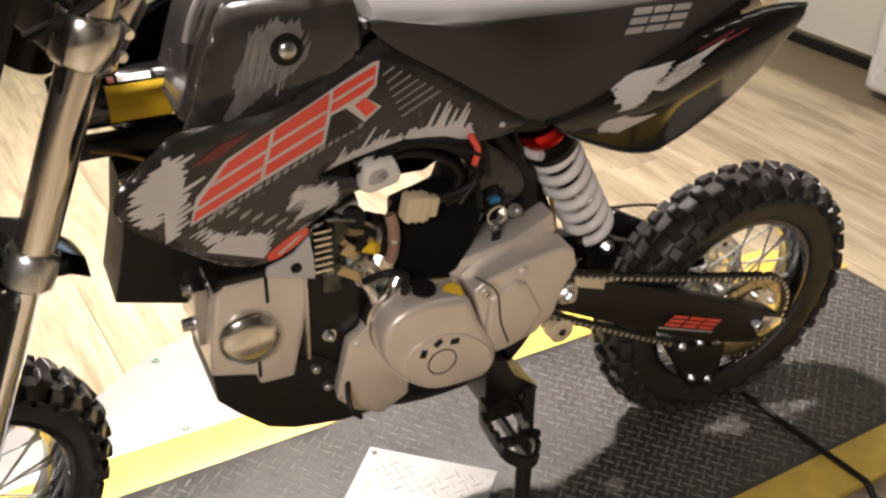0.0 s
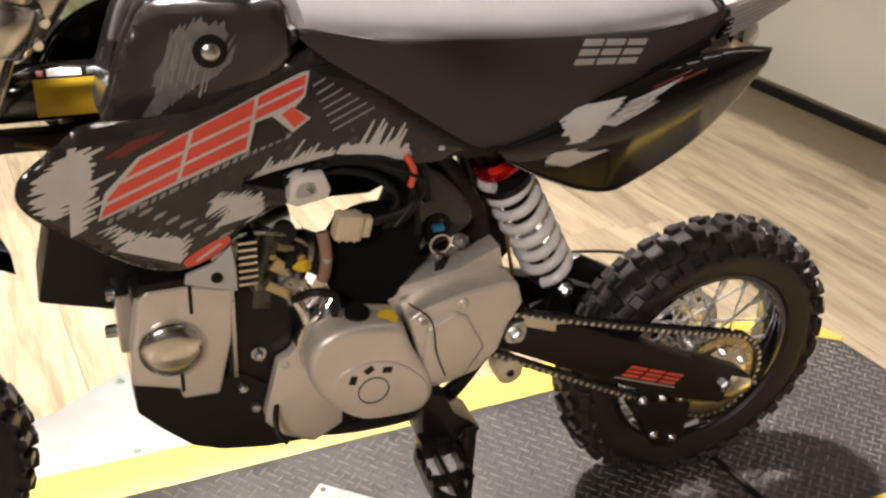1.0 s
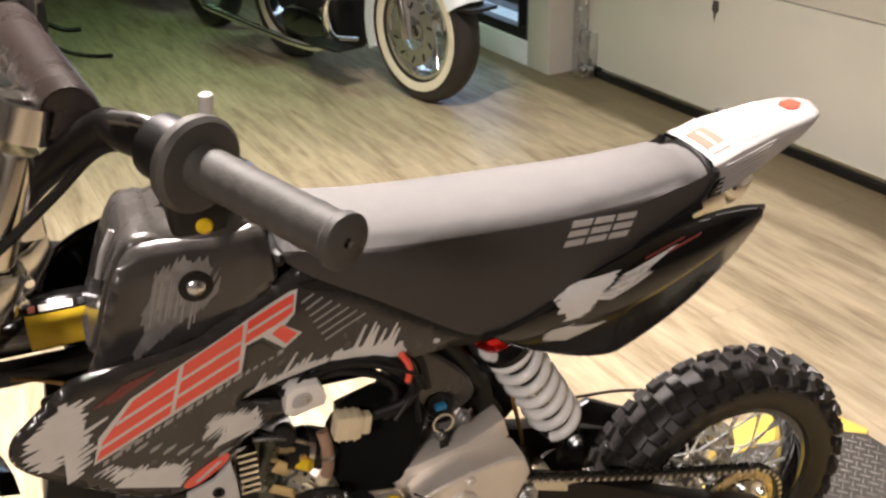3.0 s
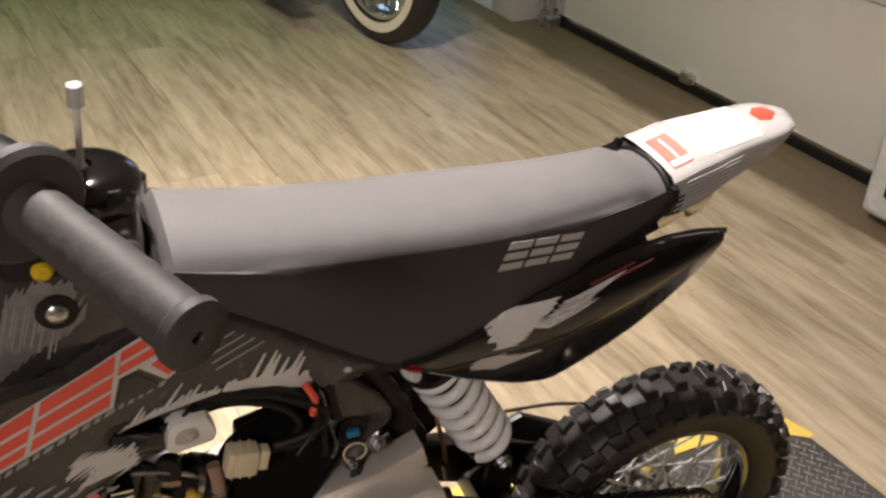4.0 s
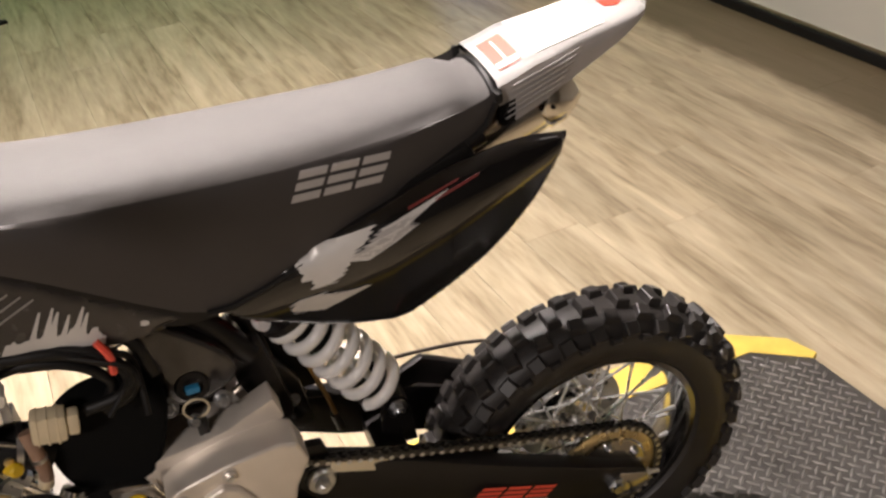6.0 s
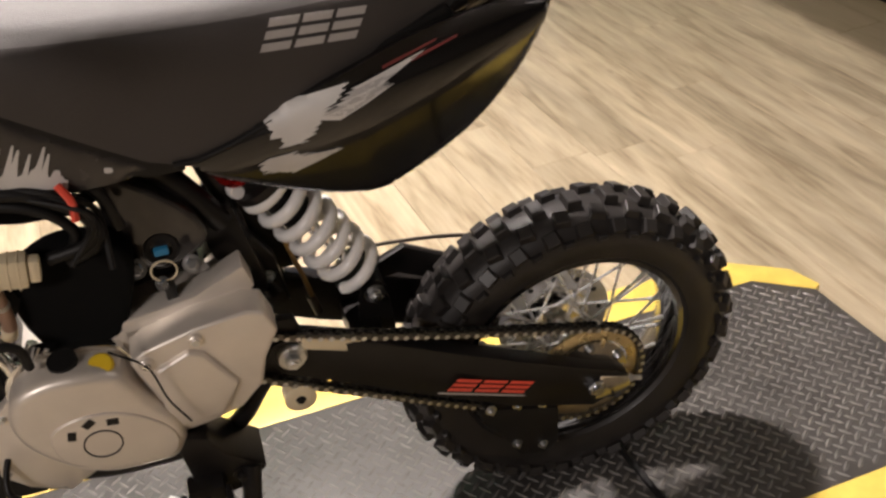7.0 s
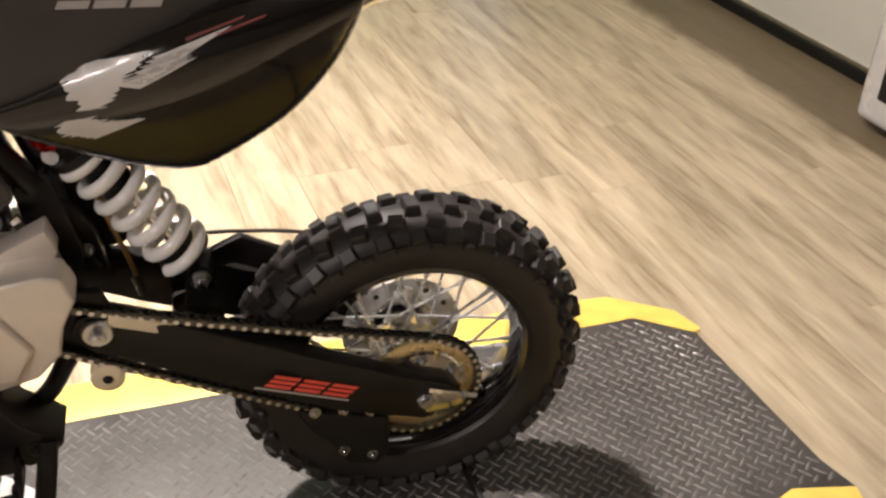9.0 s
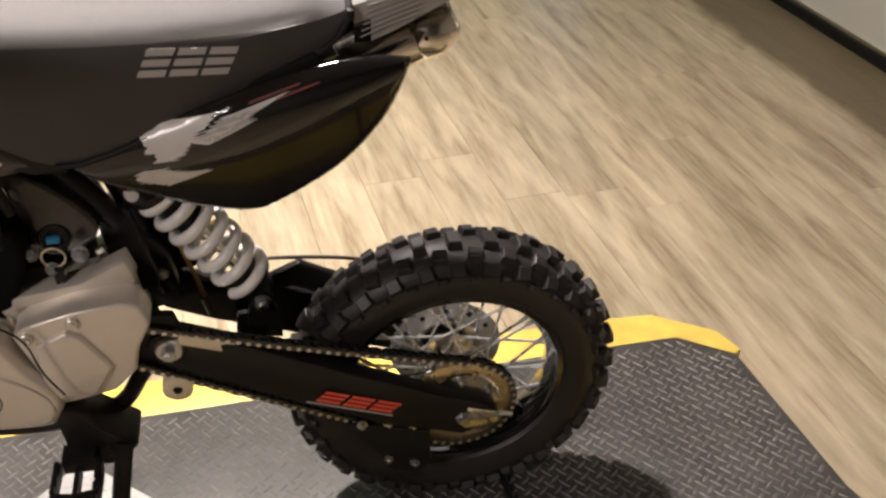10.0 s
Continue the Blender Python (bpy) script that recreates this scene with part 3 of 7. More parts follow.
PATCH = [(-0.574, 0.118), (-0.419, -0.013), (-0.549, -0.156), (-0.703, -0.024)]
on_deck, on_patch = in_poly(DECK), in_poly(PATCH)
ob = part("deck_treads", treads(lambda x, y: x > -1.5 and on_deck(x, y) and edge_distance(x, y, DECK) > 0.012 and not in_poly([(-0.576, 0.137), (-0.40, -0.013), (-0.548, -0.176), (-0.723, -0.026)])(x, y), 0.0, turn=0.0), TREAD, lift, "raised lens-shaped treads", smooth=20)
tagged(ob, kind="stuff")
ob = part("patch_treads", treads(lambda x, y: on_patch(x, y) and edge_distance(x, y, PATCH) > 0.008, 0.004, turn=radians(-40)), BARE_PLATE, lift, "raised lens-shaped treads", smooth=20)
tagged(ob, kind="stuff")

SIDE = [(-1.5, SIDE_OUT(-1.5) + 0.003), (0.5, SIDE_OUT(0.5) + 0.003), (0.626, -0.26), (0.626, -0.237), (0.53, -0.257), (0.47, NEAR_OUT(0.47) - 0.004), (-1.5, NEAR_OUT(-1.5) - 0.004)]
ob = part("side_treads", treads(in_poly(SIDE), -0.010, pitch=0.0168), SIDE_PLATE, lift, "raised lens-shaped treads", smooth=20)
tagged(ob, kind="stuff")

cable = thing("cable", pose(0.079, 0, 0), "black rubber cable lying across the lift", "cable")
part("cord", tube(smooth_path([(-0.012, 0.12, 0.006), (-0.001, 0.0, 0.006), (0.017, -0.15, 0.006), (0.034, -0.278, 0.0075), (0.036, -0.297, 0.004), (0.034, -0.318, -0.012), (0.026, -0.345, -0.034), (-0.006, -0.48, -0.034), (-0.08, -0.78, -0.034)], 5), 0.0055, 10), BLACK_PLASTIC, cable)

# ---------------- the dirt bike ----------------
bike = thing("dirt_bike", pose(0, 0, 0, 2.83, 0, 0), "black and grey pit bike with red graphics on its stand", "motorcycle")
AX = Vector((0.3746, 0, 0.9272)).normalized()          # steering axis
HEAD = Vector((-0.87, 0, 1.054))
STEER = Matrix.Translation(HEAD) @ Matrix.Rotation(radians(24), 4, AX) @ Matrix.Translation(-HEAD)
REAR, FRONT_AXLE = Vector((0, 0, 0.2365)), Vector((-1.2, 0, 0.2475))


def wheel(name, c, r_rim, r_out, half, m, knobs, label):
    """Rim with hub and spokes, axle along y; the knobbly tyre is a part beside it."""
    rim = part(name, lathe([(-0.031, r_rim + 0.006), (-0.031, r_rim - 0.004), (-0.022, r_rim - 0.006), (-0.012, r_rim - 0.014), (0.012, r_rim - 0.014), (0.022, r_rim - 0.006), (0.031, r_rim - 0.004), (0.031, r_rim + 0.006)], c, seg=72, m=m), BLACK_GLOSS, bike, label)
    k = r_out - 0.011
    prof = [(-0.027, r_rim - 0.002), (-0.033, r_rim + 0.006), (-0.036, r_rim + 0.008), (-0.037, r_rim + 0.013), (-half, r_rim + 0.4 * (k - r_rim)), (-half + 0.001, r_rim + 0.62 * (k - r_rim)), (-half * 0.84, k - 0.012), (-half * 0.5, k - 0.003), (0, k)]
    prof = prof + [(-a, r) for a, r in prof[-2::-1]]
    tyre = part(name.replace("wheel", "tyre"), lathe(prof, c, seg=96, m=m), RUBBER, bike, "black knobbly off-road tyre")
    kinds = []
    for w0, w1, l0, l1, high in ((0.0142, 0.0128, 0.0098, 0.0086, 0.0115), (0.0098, 0.0088, 0.0102, 0.009, 0.0105), (0.0098, 0.0088, 0.0102, 0.009, 0.0085), (0.004, 0.0032, 0.0078, 0.0064, 0.007)):
        bm = bmesh.new()
        lo = [bm.verts.new((x * l0, y * w0, -0.003)) for x, y in ((-1, -1), (1, -1), (1, 1), (-1, 1))]
        mi = [bm.verts.new((x * l1, y * w1, high - 0.0015)) for x, y in ((-1, -1), (1, -1), (1, 1), (-1, 1))]
        hi = [bm.verts.new((x * (l1 - 0.0013), y * (w1 - 0.0013), high)) for x, y in ((-1, -1), (1, -1), (1, 1), (-1, 1))]
        for a, b in ((lo, mi), (mi, hi)):
            for i in range(4):
                bm.faces.new((a[i], a[(i + 1) % 4], b[(i + 1) % 4], b[i]))
        bm.faces.new(hi)
        kinds.append(mesh_of("tread_block", finish(bm, 30), RUBBER))
    rng = random.Random(3)
    f = half / 0.044
    base = Matrix.Translation(c)
    for i in range(knobs):
        rows = ((0, 0.0, 0.0, k - 0.001, 0, 0), (1, 0.5, 0.0235, k - 0.0055, 16, 10), (2, 0.0, 0.0385, k - 0.0155, 44, -6), (3, 0.5, 0.0435, k - 0.026, 74, 0))
        for kind, shift, y, rr, tip, turn in rows:
            for sgn in ((1, -1) if kind else (1,)):
                a = 2 * math.pi * (i + shift + rng.uniform(-0.03, 0.03)) / knobs
                ob = new("tread_block", kinds[kind])
                ob.parent = tyre
                ob.matrix_local = (m or Matrix()) @ base @ Matrix.Rotation(a, 4, "Y") @ Matrix.Translation((0, sgn * y * f, rr)) @ Matrix.Rotation(-sgn * radians(tip), 4, "X") @ Matrix.Rotation(radians(sgn * turn + rng.uniform(-1.5, 1.5)), 4, "Z")
    part("hub", lathe([(-0.05, 0.012), (-0.05, 0.022), (-0.036, 0.024), (-0.034, 0.037), (-0.028, 0.037), (-0.026, 0.021), (0.026, 0.021), (0.028, 0.037), (0.034, 0.037), (0.036, 0.024), (0.05, 0.022), (0.05, 0.012)], c, seg=32, m=m), ALU_SHINY, rim, "polished aluminium hub")
    for i in range(36):
        s = -1 if i % 2 else 1
        a = 2 * math.pi * i / 36
        b = a + (1 if (i // 2) % 2 else -1) * radians(62)
        h = c + Vector((math.sin(b) * 0.034, s * 0.031, math.cos(b) * 0.034))
        e = c + Vector((math.sin(a) * (r_rim - 0.012), s * 0.006, math.cos(a) * (r_rim - 0.012)))
        bm = rod(h, e, 0.0019, 6)
        rod(e + (h - e).normalized() * 0.016, e, 0.003, 6, bm=bm)
        if m:
            bm.transform(m)
        part("spoke", bm, SPOKE, rim)
    return rim


rear_wheel = wheel("rear_wheel", REAR, 0.154, 0.2385, 0.0445, None, 31, "black spoked rear wheel")
wheel("front_wheel", FRONT_AXLE, 0.18, 0.2475, 0.037, STEER, 35, "black spoked front wheel")

# sprocket, brake disc
bm = lathe([(-0.0685, 0.057), (-0.0685, 0.0735), (-0.0675, 0.0755), (-0.0645, 0.0755), (-0.0635, 0.0735), (-0.0635, 0.057)], REAR, seg=76)
part("sprocket", bm, GOLD, rear_wheel, "gold anodised rear sprocket")
part("sprocket_carrier", lathe([(-0.074, 0.012), (-0.074, 0.03), (-0.0705, 0.05), (-0.0705, 0.054), (-0.062, 0.054), (-0.05, 0.03), (-0.05, 0.012)], REAR, seg=40), ALU_SHINY, rear_wheel, "polished sprocket carrier")
for i in range(6):
    a = 2 * math.pi * i / 6
    part("sprocket_bolt", bolt((math.sin(a) * 0.045, -0.071, 0.2365 + math.cos(a) * 0.045), r=0.005), STEEL, rear_wheel)
for i in range(5):
    a = 2 * math.pi * (i + 0.3) / 5
    part("sprocket_arm", rod((math.sin(a) * 0.04, -0.066, 0.2365 + math.cos(a) * 0.04), (math.sin(a) * 0.06, -0.066, 0.2365 + math.cos(a) * 0.06), 0.0055, 10), GOLD, rear_wheel)
part("brake_disc", lathe([(0.046, 0.05), (0.046, 0.082), (0.0495, 0.082), (0.0495, 0.05)], REAR, seg=48), DISC, rear_wheel, "steel brake disc")
part("disc_carrier", lathe([(0.044, 0.02), (0.044, 0.052), (0.05, 0.052), (0.05, 0.02)], REAR, seg=24), ALU_SHINY, rear_wheel)
for i in range(12):
    a = 2 * math.pi * i / 12
    part("disc_hole", rod((math.sin(a) * 0.068, 0.0452, 0.2365 + math.cos(a) * 0.068), (math.sin(a) * 0.068, 0.0503, 0.2365 + math.cos(a) * 0.068), 0.004, 10), BLACK_SATIN, rear_wheel)
part("axle", rod((0, -0.105, 0.2365), (0, 0.105, 0.2365), 0.0075), STEEL, rear_wheel, "steel axle")
part("axle_nut", bolt((0, -0.088, 0.2365), r=0.0125, h=0.012), STEEL, rear_wheel, "axle nut")

# swingarm
arm_outline = [(-0.395, 0.397), (-0.386, 0.416), (-0.365, 0.422), (-0.346, 0.416), (-0.267, 0.389), (-0.145, 0.336), (-0.037, 0.282), (0.03, 0.253), (0.048, 0.239), (0.04, 0.216), (0.0, 0.199), (-0.108, 0.237), (-0.237, 0.298), (-0.319, 0.338), (-0.38, 0.370)]


def waisted(bm, s=1):
    """The arms stand closer together at the pivot than at the axle."""
    for v in bm.verts:
        v.co.y += s * 0.023 * min(1.0, max(0.0, (-0.14 - v.co.x) / 0.2))
    return bm


swing = part("swingarm", waisted(slab(arm_outline, -0.092, -0.066, 0.004)), BLACK_SATIN, bike, "black box-section swingarm")
part("arm", waisted(slab(arm_outline, 0.064, 0.09, 0.004), -1), BLACK_SATIN, swing)
part("cross_brace", block((-0.29, -0.07, 0.318), (-0.25, 0.068, 0.358), 0.006), BLACK_SATIN, swing)
part("upper_brace", slab([(-0.30, 0.37), (-0.2, 0.415), (-0.13, 0.375), (-0.1, 0.33), (-0.15, 0.345), (-0.21, 0.375)], 0.052, 0.064, 0.003), BLACK_SATIN, swing)
for y0, y1 in ((0.004, 0.014), (0.046, 0.056)):
    part("shock_tab", slab([(-0.276, 0.335), (-0.230, 0.33), (-0.234, 0.38), (-0.243, 0.405), (-0.262, 0.405), (-0.271, 0.385)], y0, y1, 0.002), BLACK_SATIN, swing)
part("pivot_collar", lathe([(-0.1, 0.008), (-0.1, 0.0155), (-0.096, 0.0178), (-0.088, 0.0178), (-0.088, 0.008)], (-0.366, 0.023, 0.398), seg=28), STEEL, swing, "steel pivot collar")
part("pivot_nut", bolt((-0.366, -0.076, 0.398), r=0.0095, h=0.011), STEEL, swing, "pivot nut")
part("chain_slider", slab([(-0.352, 0.421), (-0.288, 0.397), (-0.281, 0.391), (-0.283, 0.383), (-0.29, 0.380), (-0.353, 0.405)], -0.0735, -0.068, 0.0015), NYLON, swing, "beige nylon chain slider")
part("axle_block", slab([(0.005, 0.255), (0.045, 0.24), (0.05, 0.222), (0.03, 0.208), (0.0, 0.215)], -0.096, -0.0925, 0.001), ALU_SHINY, swing, "polished axle adjuster plate")
part("adjuster_bolt", rod((0.03, -0.08, 0.228), (0.072, -0.08, 0.214), 0.0035, 8), STEEL, swing)
part("adjuster_nut", rod((0.048, -0.08, 0.222), (0.056, -0.08, 0.2193), 0.0075, 6), STEEL, swing)
# plain red marks of the maker's badge on the arm
def arm_film(pts, lift):
    o = Vector((-0.2, 0.2985))
    a, b = Vector((0.104, -0.0425)), Vector((0.0165, 0.0195))
    return slab([tuple(o + a * u + b * w) for u, w in pts], -0.0925 - lift - 0.0006, -0.0925 - lift, 0)


for k in range(3):
    u = 0.02 + k * 0.325
    for w in (0.12, 0.42, 0.72):
        d = 0.03 * (w - 0.12)
        part("badge", arm_film([(u + d, w), (u + d + 0.28, w), (u + d + 0.286, w + 0.2), (u + d + 0.006, w + 0.2)], 0.0003), RED_DECAL, swing, "red badge bar")
part("badge_rule", arm_film([(-0.06, -0.1), (1.0, -0.1), (1.0, 0.0), (-0.06, 0.0)], 0.0003), GREY_DECAL, swing, "thin grey rule")

# lower chain guide
guide = part("chain_guide", slab([(-0.16, 0.222), (-0.045, 0.186), (-0.045, 0.12), (-0.062, 0.1), (-0.1, 0.112), (-0.12, 0.15), (-0.15, 0.195)], -0.082, -0.05, 0.005), BLACK_PLASTIC, bike, "black plastic chain guide")
for x, z in ((-0.104, 0.214), (-0.07, 0.205), (-0.105, 0.140), (-0.068, 0.124), (-0.14, 0.217)):
    part("guide_bolt", bolt((x, -0.082, z), r=0.0048, h=0.006), STEEL, guide)

guide.location = (0.003, 0.004, 0.011)

# chain
FS, RS = Vector((-0.40, 0, 0.405)), REAR
pts = []
d = RS - FS
base = math.atan2(d.z, d.x)
rf, rr = 0.03, 0.0765
off = math.asin((rr - rf) / d.length)
a_top, a_bot = base + math.pi / 2 + off, base - math.pi / 2 - off
pf = lambda c, r, a: Vector((c.x + r * math.cos(a), 0, c.z + r * math.sin(a)))
loop = []
for k in range(13):
    loop.append(pf(RS, rr, a_top - (a_top - a_bot) * k / 12))
for k in range(25):
    p = pf(RS, rr, a_bot).lerp(pf(FS, rf, a_bot), k / 24)
    p.z -= 0.002 * math.sin(math.pi * k / 24)
    loop.append(p)
for k in range(1, 9):
    loop.append(pf(FS, rf, a_bot - (2 * math.pi - (a_top - a_bot)) * k / 8))
for k in range(25):
    p = pf(FS, rf, a_top).lerp(pf(RS, rr, a_top), k / 24)
    p.z -= 0.004 * math.sin(math.pi * k / 24)
    loop.append(p)
seg = [0.0]
for p, q in zip(loop, loop[1:]):
    seg.append(seg[-1] + (q - p).length)


def along(s):
    s = max(0, min(seg[-1], s))
    k = 0
    while k < len(seg) - 2 and seg[k + 1] < s:
        k += 1
    t = 0 if seg[k + 1] == seg[k] else (s - seg[k]) / (seg[k + 1] - seg[k])
    return loop[k].lerp(loop[k + 1], t)


PITCH = 0.0127
chain = part("chain", tube([p + Vector((0, -0.066, 0)) for p in loop], 0.0028, 8), BLACK_SATIN, bike, "dark oiled drive chain")


def link_mesh(y):
    bm = bmesh.new()
    for s in (-1, 1):
        o = []
        for k in range(16):
            a = 2 * math.pi * k / 16
            o.append((math.cos(a) * 0.0048 + (PITCH / 2 if math.cos(a) > 0 else -PITCH / 2), math.sin(a) * 0.0048 * (1 if abs(math.cos(a)) > 0.3 else 0.8)))
        b = slab(o, s * y, s * (y + 0.0014), 0)
        me = bpy.data.meshes.new("k")
        b.to_mesh(me)
        b.free()
        bm.from_mesh(me)
        bpy.data.meshes.remove(me)
    for x in (-PITCH / 2, PITCH / 2):
        rod((x, -y - 0.003, 0), (x, y + 0.003, 0), 0.0033, 8, bm=bm)
    me = mesh_of("chain_link", finish(bm), CHAIN_STEEL)
    me.materials.append(STEEL)
    for f in me.polygons:
        if abs(f.center.y) > y + 0.0016:
            f.material_index = 1
    return me


LINKS = (link_mesh(0.0034), link_mesh(0.0052))
count = int(seg[-1] / PITCH)
for k in range(count):
    p, q = along(k * PITCH), along((k + 1) * PITCH)
    ob = new("chain_link", LINKS[k % 2])
    ob.parent = chain
    e = (q - p).normalized()
    mid = (p + q) / 2
    ob.matrix_local = Matrix.Translation((mid.x, -0.066, mid.z)) @ Matrix.Rotation(math.atan2(-e.z, e.x), 4, "Y")
roller = part("chain_roller", lathe([(-0.084, 0.006), (-0.084, 0.016), (-0.082, 0.019), (-0.066, 0.0195), (-0.05, 0.018), (-0.048, 0.016), (-0.048, 0.006)], (-0.366, 0.008, 0.331), seg=32), NYLON, bike, "beige nylon chain roller")
part("roller_bolt", bolt((-0.366, -0.074, 0.331), r=0.006, h=0.004), BLACK_SATIN, roller)

# shock absorber
T, B = Vector((-0.394, 0.018, 0.645)), Vector((-0.252, 0.026, 0.397))
dirn = (B - T).normalized()
L = (B - T).length
shock = part("shock_body", rod(T, T + dirn * L * 0.5, 0.021, 20), BLACK_SATIN, bike, "black shock absorber body")
part("shock_rod", rod(T + dirn * L * 0.4, B, 0.0075, 14), CHROME, shock, "chrome damper rod")
side1 = dirn.orthogonal().normalized()
side2 = dirn.cross(side1)
coil = []
TURNS, S0, S1 = 7.0, 0.22, 0.89
for k in range(int(TURNS * 22) + 1):
    t = k / (TURNS * 22)
    a = 2 * math.pi * TURNS * t
    r = 0.0302
    coil.append(T + dirn * L * (S0 + (S1 - S0) * t) + (side1 * math.cos(a) + side2 * math.sin(a)) * r)
part("spring", tube(coil, 0.0076, 12), SPRING_WHITE, shock, "white painted coil spring")
part("lower_seat", lathe([(0, 0.008), (0, 0.032), (0.006, 0.033), (0.012, 0.018), (0.012, 0.008)], T + dirn * L * 0.88, dirn, 28), BLACK_SATIN, shock)
part("preload_ring", lathe([(0, 0.02), (0, 0.032), (0.008, 0.034), (0.010, 0.03), (0.014, 0.03), (0.016, 0.034), (0.024, 0.032), (0.024, 0.02)], T + dirn * L * 0.10, dirn, 24), RED_ANOD, shock, "red anodised preload rings")
part("spring_collar", lathe([(0, 0.02), (0, 0.037), (0.01, 0.037), (0.01, 0.02)], T + dirn * L * 0.245, dirn, 24), BLACK_SATIN, shock)
part("lower_eye", lathe([(-0.022, 0.006), (-0.022, 0.0155), (0.022, 0.0155), (0.022, 0.006)], B, (0, 1, 0), 20), BLACK_SATIN, shock)
part("lower_bolt", bolt(B + Vector((0, -0.026, 0)), r=0.0085, h=0.01), STEEL, shock, "lower mounting bolt")
part("top_mount", rod(T - dirn * 0.05, T + dirn * 0.01, 0.027, 16), BLACK_SATIN, shock)

# frame
frame_tubes = [
    ("frame_rail", [(-0.42, 0.03, 0.64), (-0.40, 0.03, 0.56), (-0.385, 0.03, 0.48), (-0.366, 0.02, 0.42)], 0.0115),
    ("frame_rail", [(-0.47, 0.058, 0.70), (-0.455, 0.06, 0.63), (-0.435, 0.06, 0.54), (-0.375, 0.058, 0.43)], 0.0125),
    ("top_tube", [(-0.955, 0.06, 0.84), (-0.89, 0.112, 0.775), (-0.80, 0.112, 0.745), (-0.75, 0.05, 0.742), (-0.70, 0, 0.74), (-0.55, 0, 0.71), (-0.44, 0, 0.69)], 0.022),
    ("seat_rail", [(-0.46, -0.055, 0.69), (-0.32, -0.055, 0.712), (-0.14, -0.05, 0.775)], 0.011),
    ("seat_rail", [(-0.46, 0.055, 0.69), (-0.32, 0.055, 0.712), (-0.14, 0.05, 0.775)], 0.011),
    ("seat_strut", [(-0.395, 0.03, 0.54), (-0.365, 0.055, 0.62), (-0.33, 0.056, 0.69)], 0.0085),
    ("seat_strut", [(-0.41, 0.062, 0.56), (-0.372, 0.066, 0.61), (-0.33, 0.062, 0.69)], 0.0095),
    ("down_tube", [(-0.90, 0.112, 0.76), (-0.88, 0.108, 0.70), (-0.83, 0.07, 0.61), (-0.78, 0.02, 0.55)], 0.015),
    ("cradle", [(-0.73, -0.03, 0.31), (-0.6, -0.045, 0.272), (-0.46, -0.05, 0.285), (-0.4, -0.055, 0.36)], 0.011),
    ("cradle", [(-0.73, 0.03, 0.31), (-0.6, 0.045, 0.272), (-0.46, 0.05, 0.285), (-0.4, 0.055, 0.36)], 0.011),
]
fr = None
for name, p, r in frame_tubes:
    o = part("frame" if fr is None else name, tube(smooth_path(p, 5), r, 14), BLACK_SATIN, fr or bike, "black tubular steel frame" if fr is None else "")
    fr = fr or o
part("pivot_plate", slab([(-0.40, 0.45), (-0.355, 0.445), (-0.345, 0.40), (-0.36, 0.372), (-0.40, 0.36), (-0.43, 0.40)], -0.064, -0.052, 0.003), BLACK_SATIN, fr)
part("pivot_plate", slab([(-0.40, 0.45), (-0.355, 0.445), (-0.345, 0.40), (-0.36, 0.372), (-0.40, 0.36), (-0.43, 0.40)], 0.052, 0.064, 0.003), BLACK_SATIN, fr)
part("shock_mount", slab([(-0.395, 0.70), (-0.355, 0.70), (-0.352, 0.66), (-0.38, 0.632), (-0.398, 0.645)], -0.015, 0.05, 0.004), BLACK_SATIN, fr)
part("gusset", slab([(-0.404, 0.545), (-0.413, 0.48), (-0.39, 0.416), (-0.368, 0.396), (-0.35, 0.405), (-0.358, 0.472), (-0.372, 0.497)], 0.014, 0.034, 0.004), BLACK_SATIN, fr)
part("gusset_rib", slab([(-0.400, 0.53), (-0.393, 0.53), (-0.372, 0.43), (-0.379, 0.43)], 0.007, 0.016, 0.002), BLACK_GLOSS, fr)
part("frame_bolt", bolt((-0.370, 0.013, 0.45), r=0.0055, h=0.008), STEEL, fr)
part("stay_plate", slab([(-0.434, 0.521), (-0.424, 0.528), (-0.404, 0.473), (-0.413, 0.468)], -0.024, -0.018, 0.0015), ALU_SHINY, fr, "bright metal stay")

# ---- engine ----
engine = part("engine", slab([(-0.70, 0.32), (-0.66, 0.43), (-0.60, 0.475), (-0.54, 0.485), (-0.46, 0.495), (-0.40, 0.49), (-0.39, 0.41), (-0.45, 0.345), (-0.62, 0.325)], -0.062, 0.075, 0.008), ALU, bike, "grey cast single-cylinder engine")
COVER = curve_outline([(-0.655, 0.425), (-0.650, 0.455), (-0.631, 0.474), (-0.598, 0.481), (-0.557, 0.476), (-0.537, 0.468, True), (-0.522, 0.428), (-0.500, 0.388), (-0.494, 0.358), (-0.508, 0.331, True), (-0.547, 0.331), (-0.584, 0.336), (-0.616, 0.357), (-0.645, 0.393)], 4)
part("cover_rim", slab([(-0.578 + (x + 0.578) * 1.055, 0.412 + (z - 0.412) * 1.06) for x, z in COVER], -0.072, -0.05, 0.003), ALU_SHINY, engine, "bright machined rim")
part("magneto_cover", slab(COVER, -0.115, -0.07, 0.012, segs=4), ALU, engine, "grey cast engine cover")
part("cover_face", slab(curve_outline([(-0.622, 0.413), (-0.592, 0.428), (-0.552, 0.423), (-0.515, 0.394), (-0.502, 0.364), (-0.516, 0.340), (-0.557, 0.343), (-0.594, 0.355), (-0.62, 0.375)], 3), -0.1178, -0.108, 0.0025, segs=3), ALU, engine, "flat raised cover face")
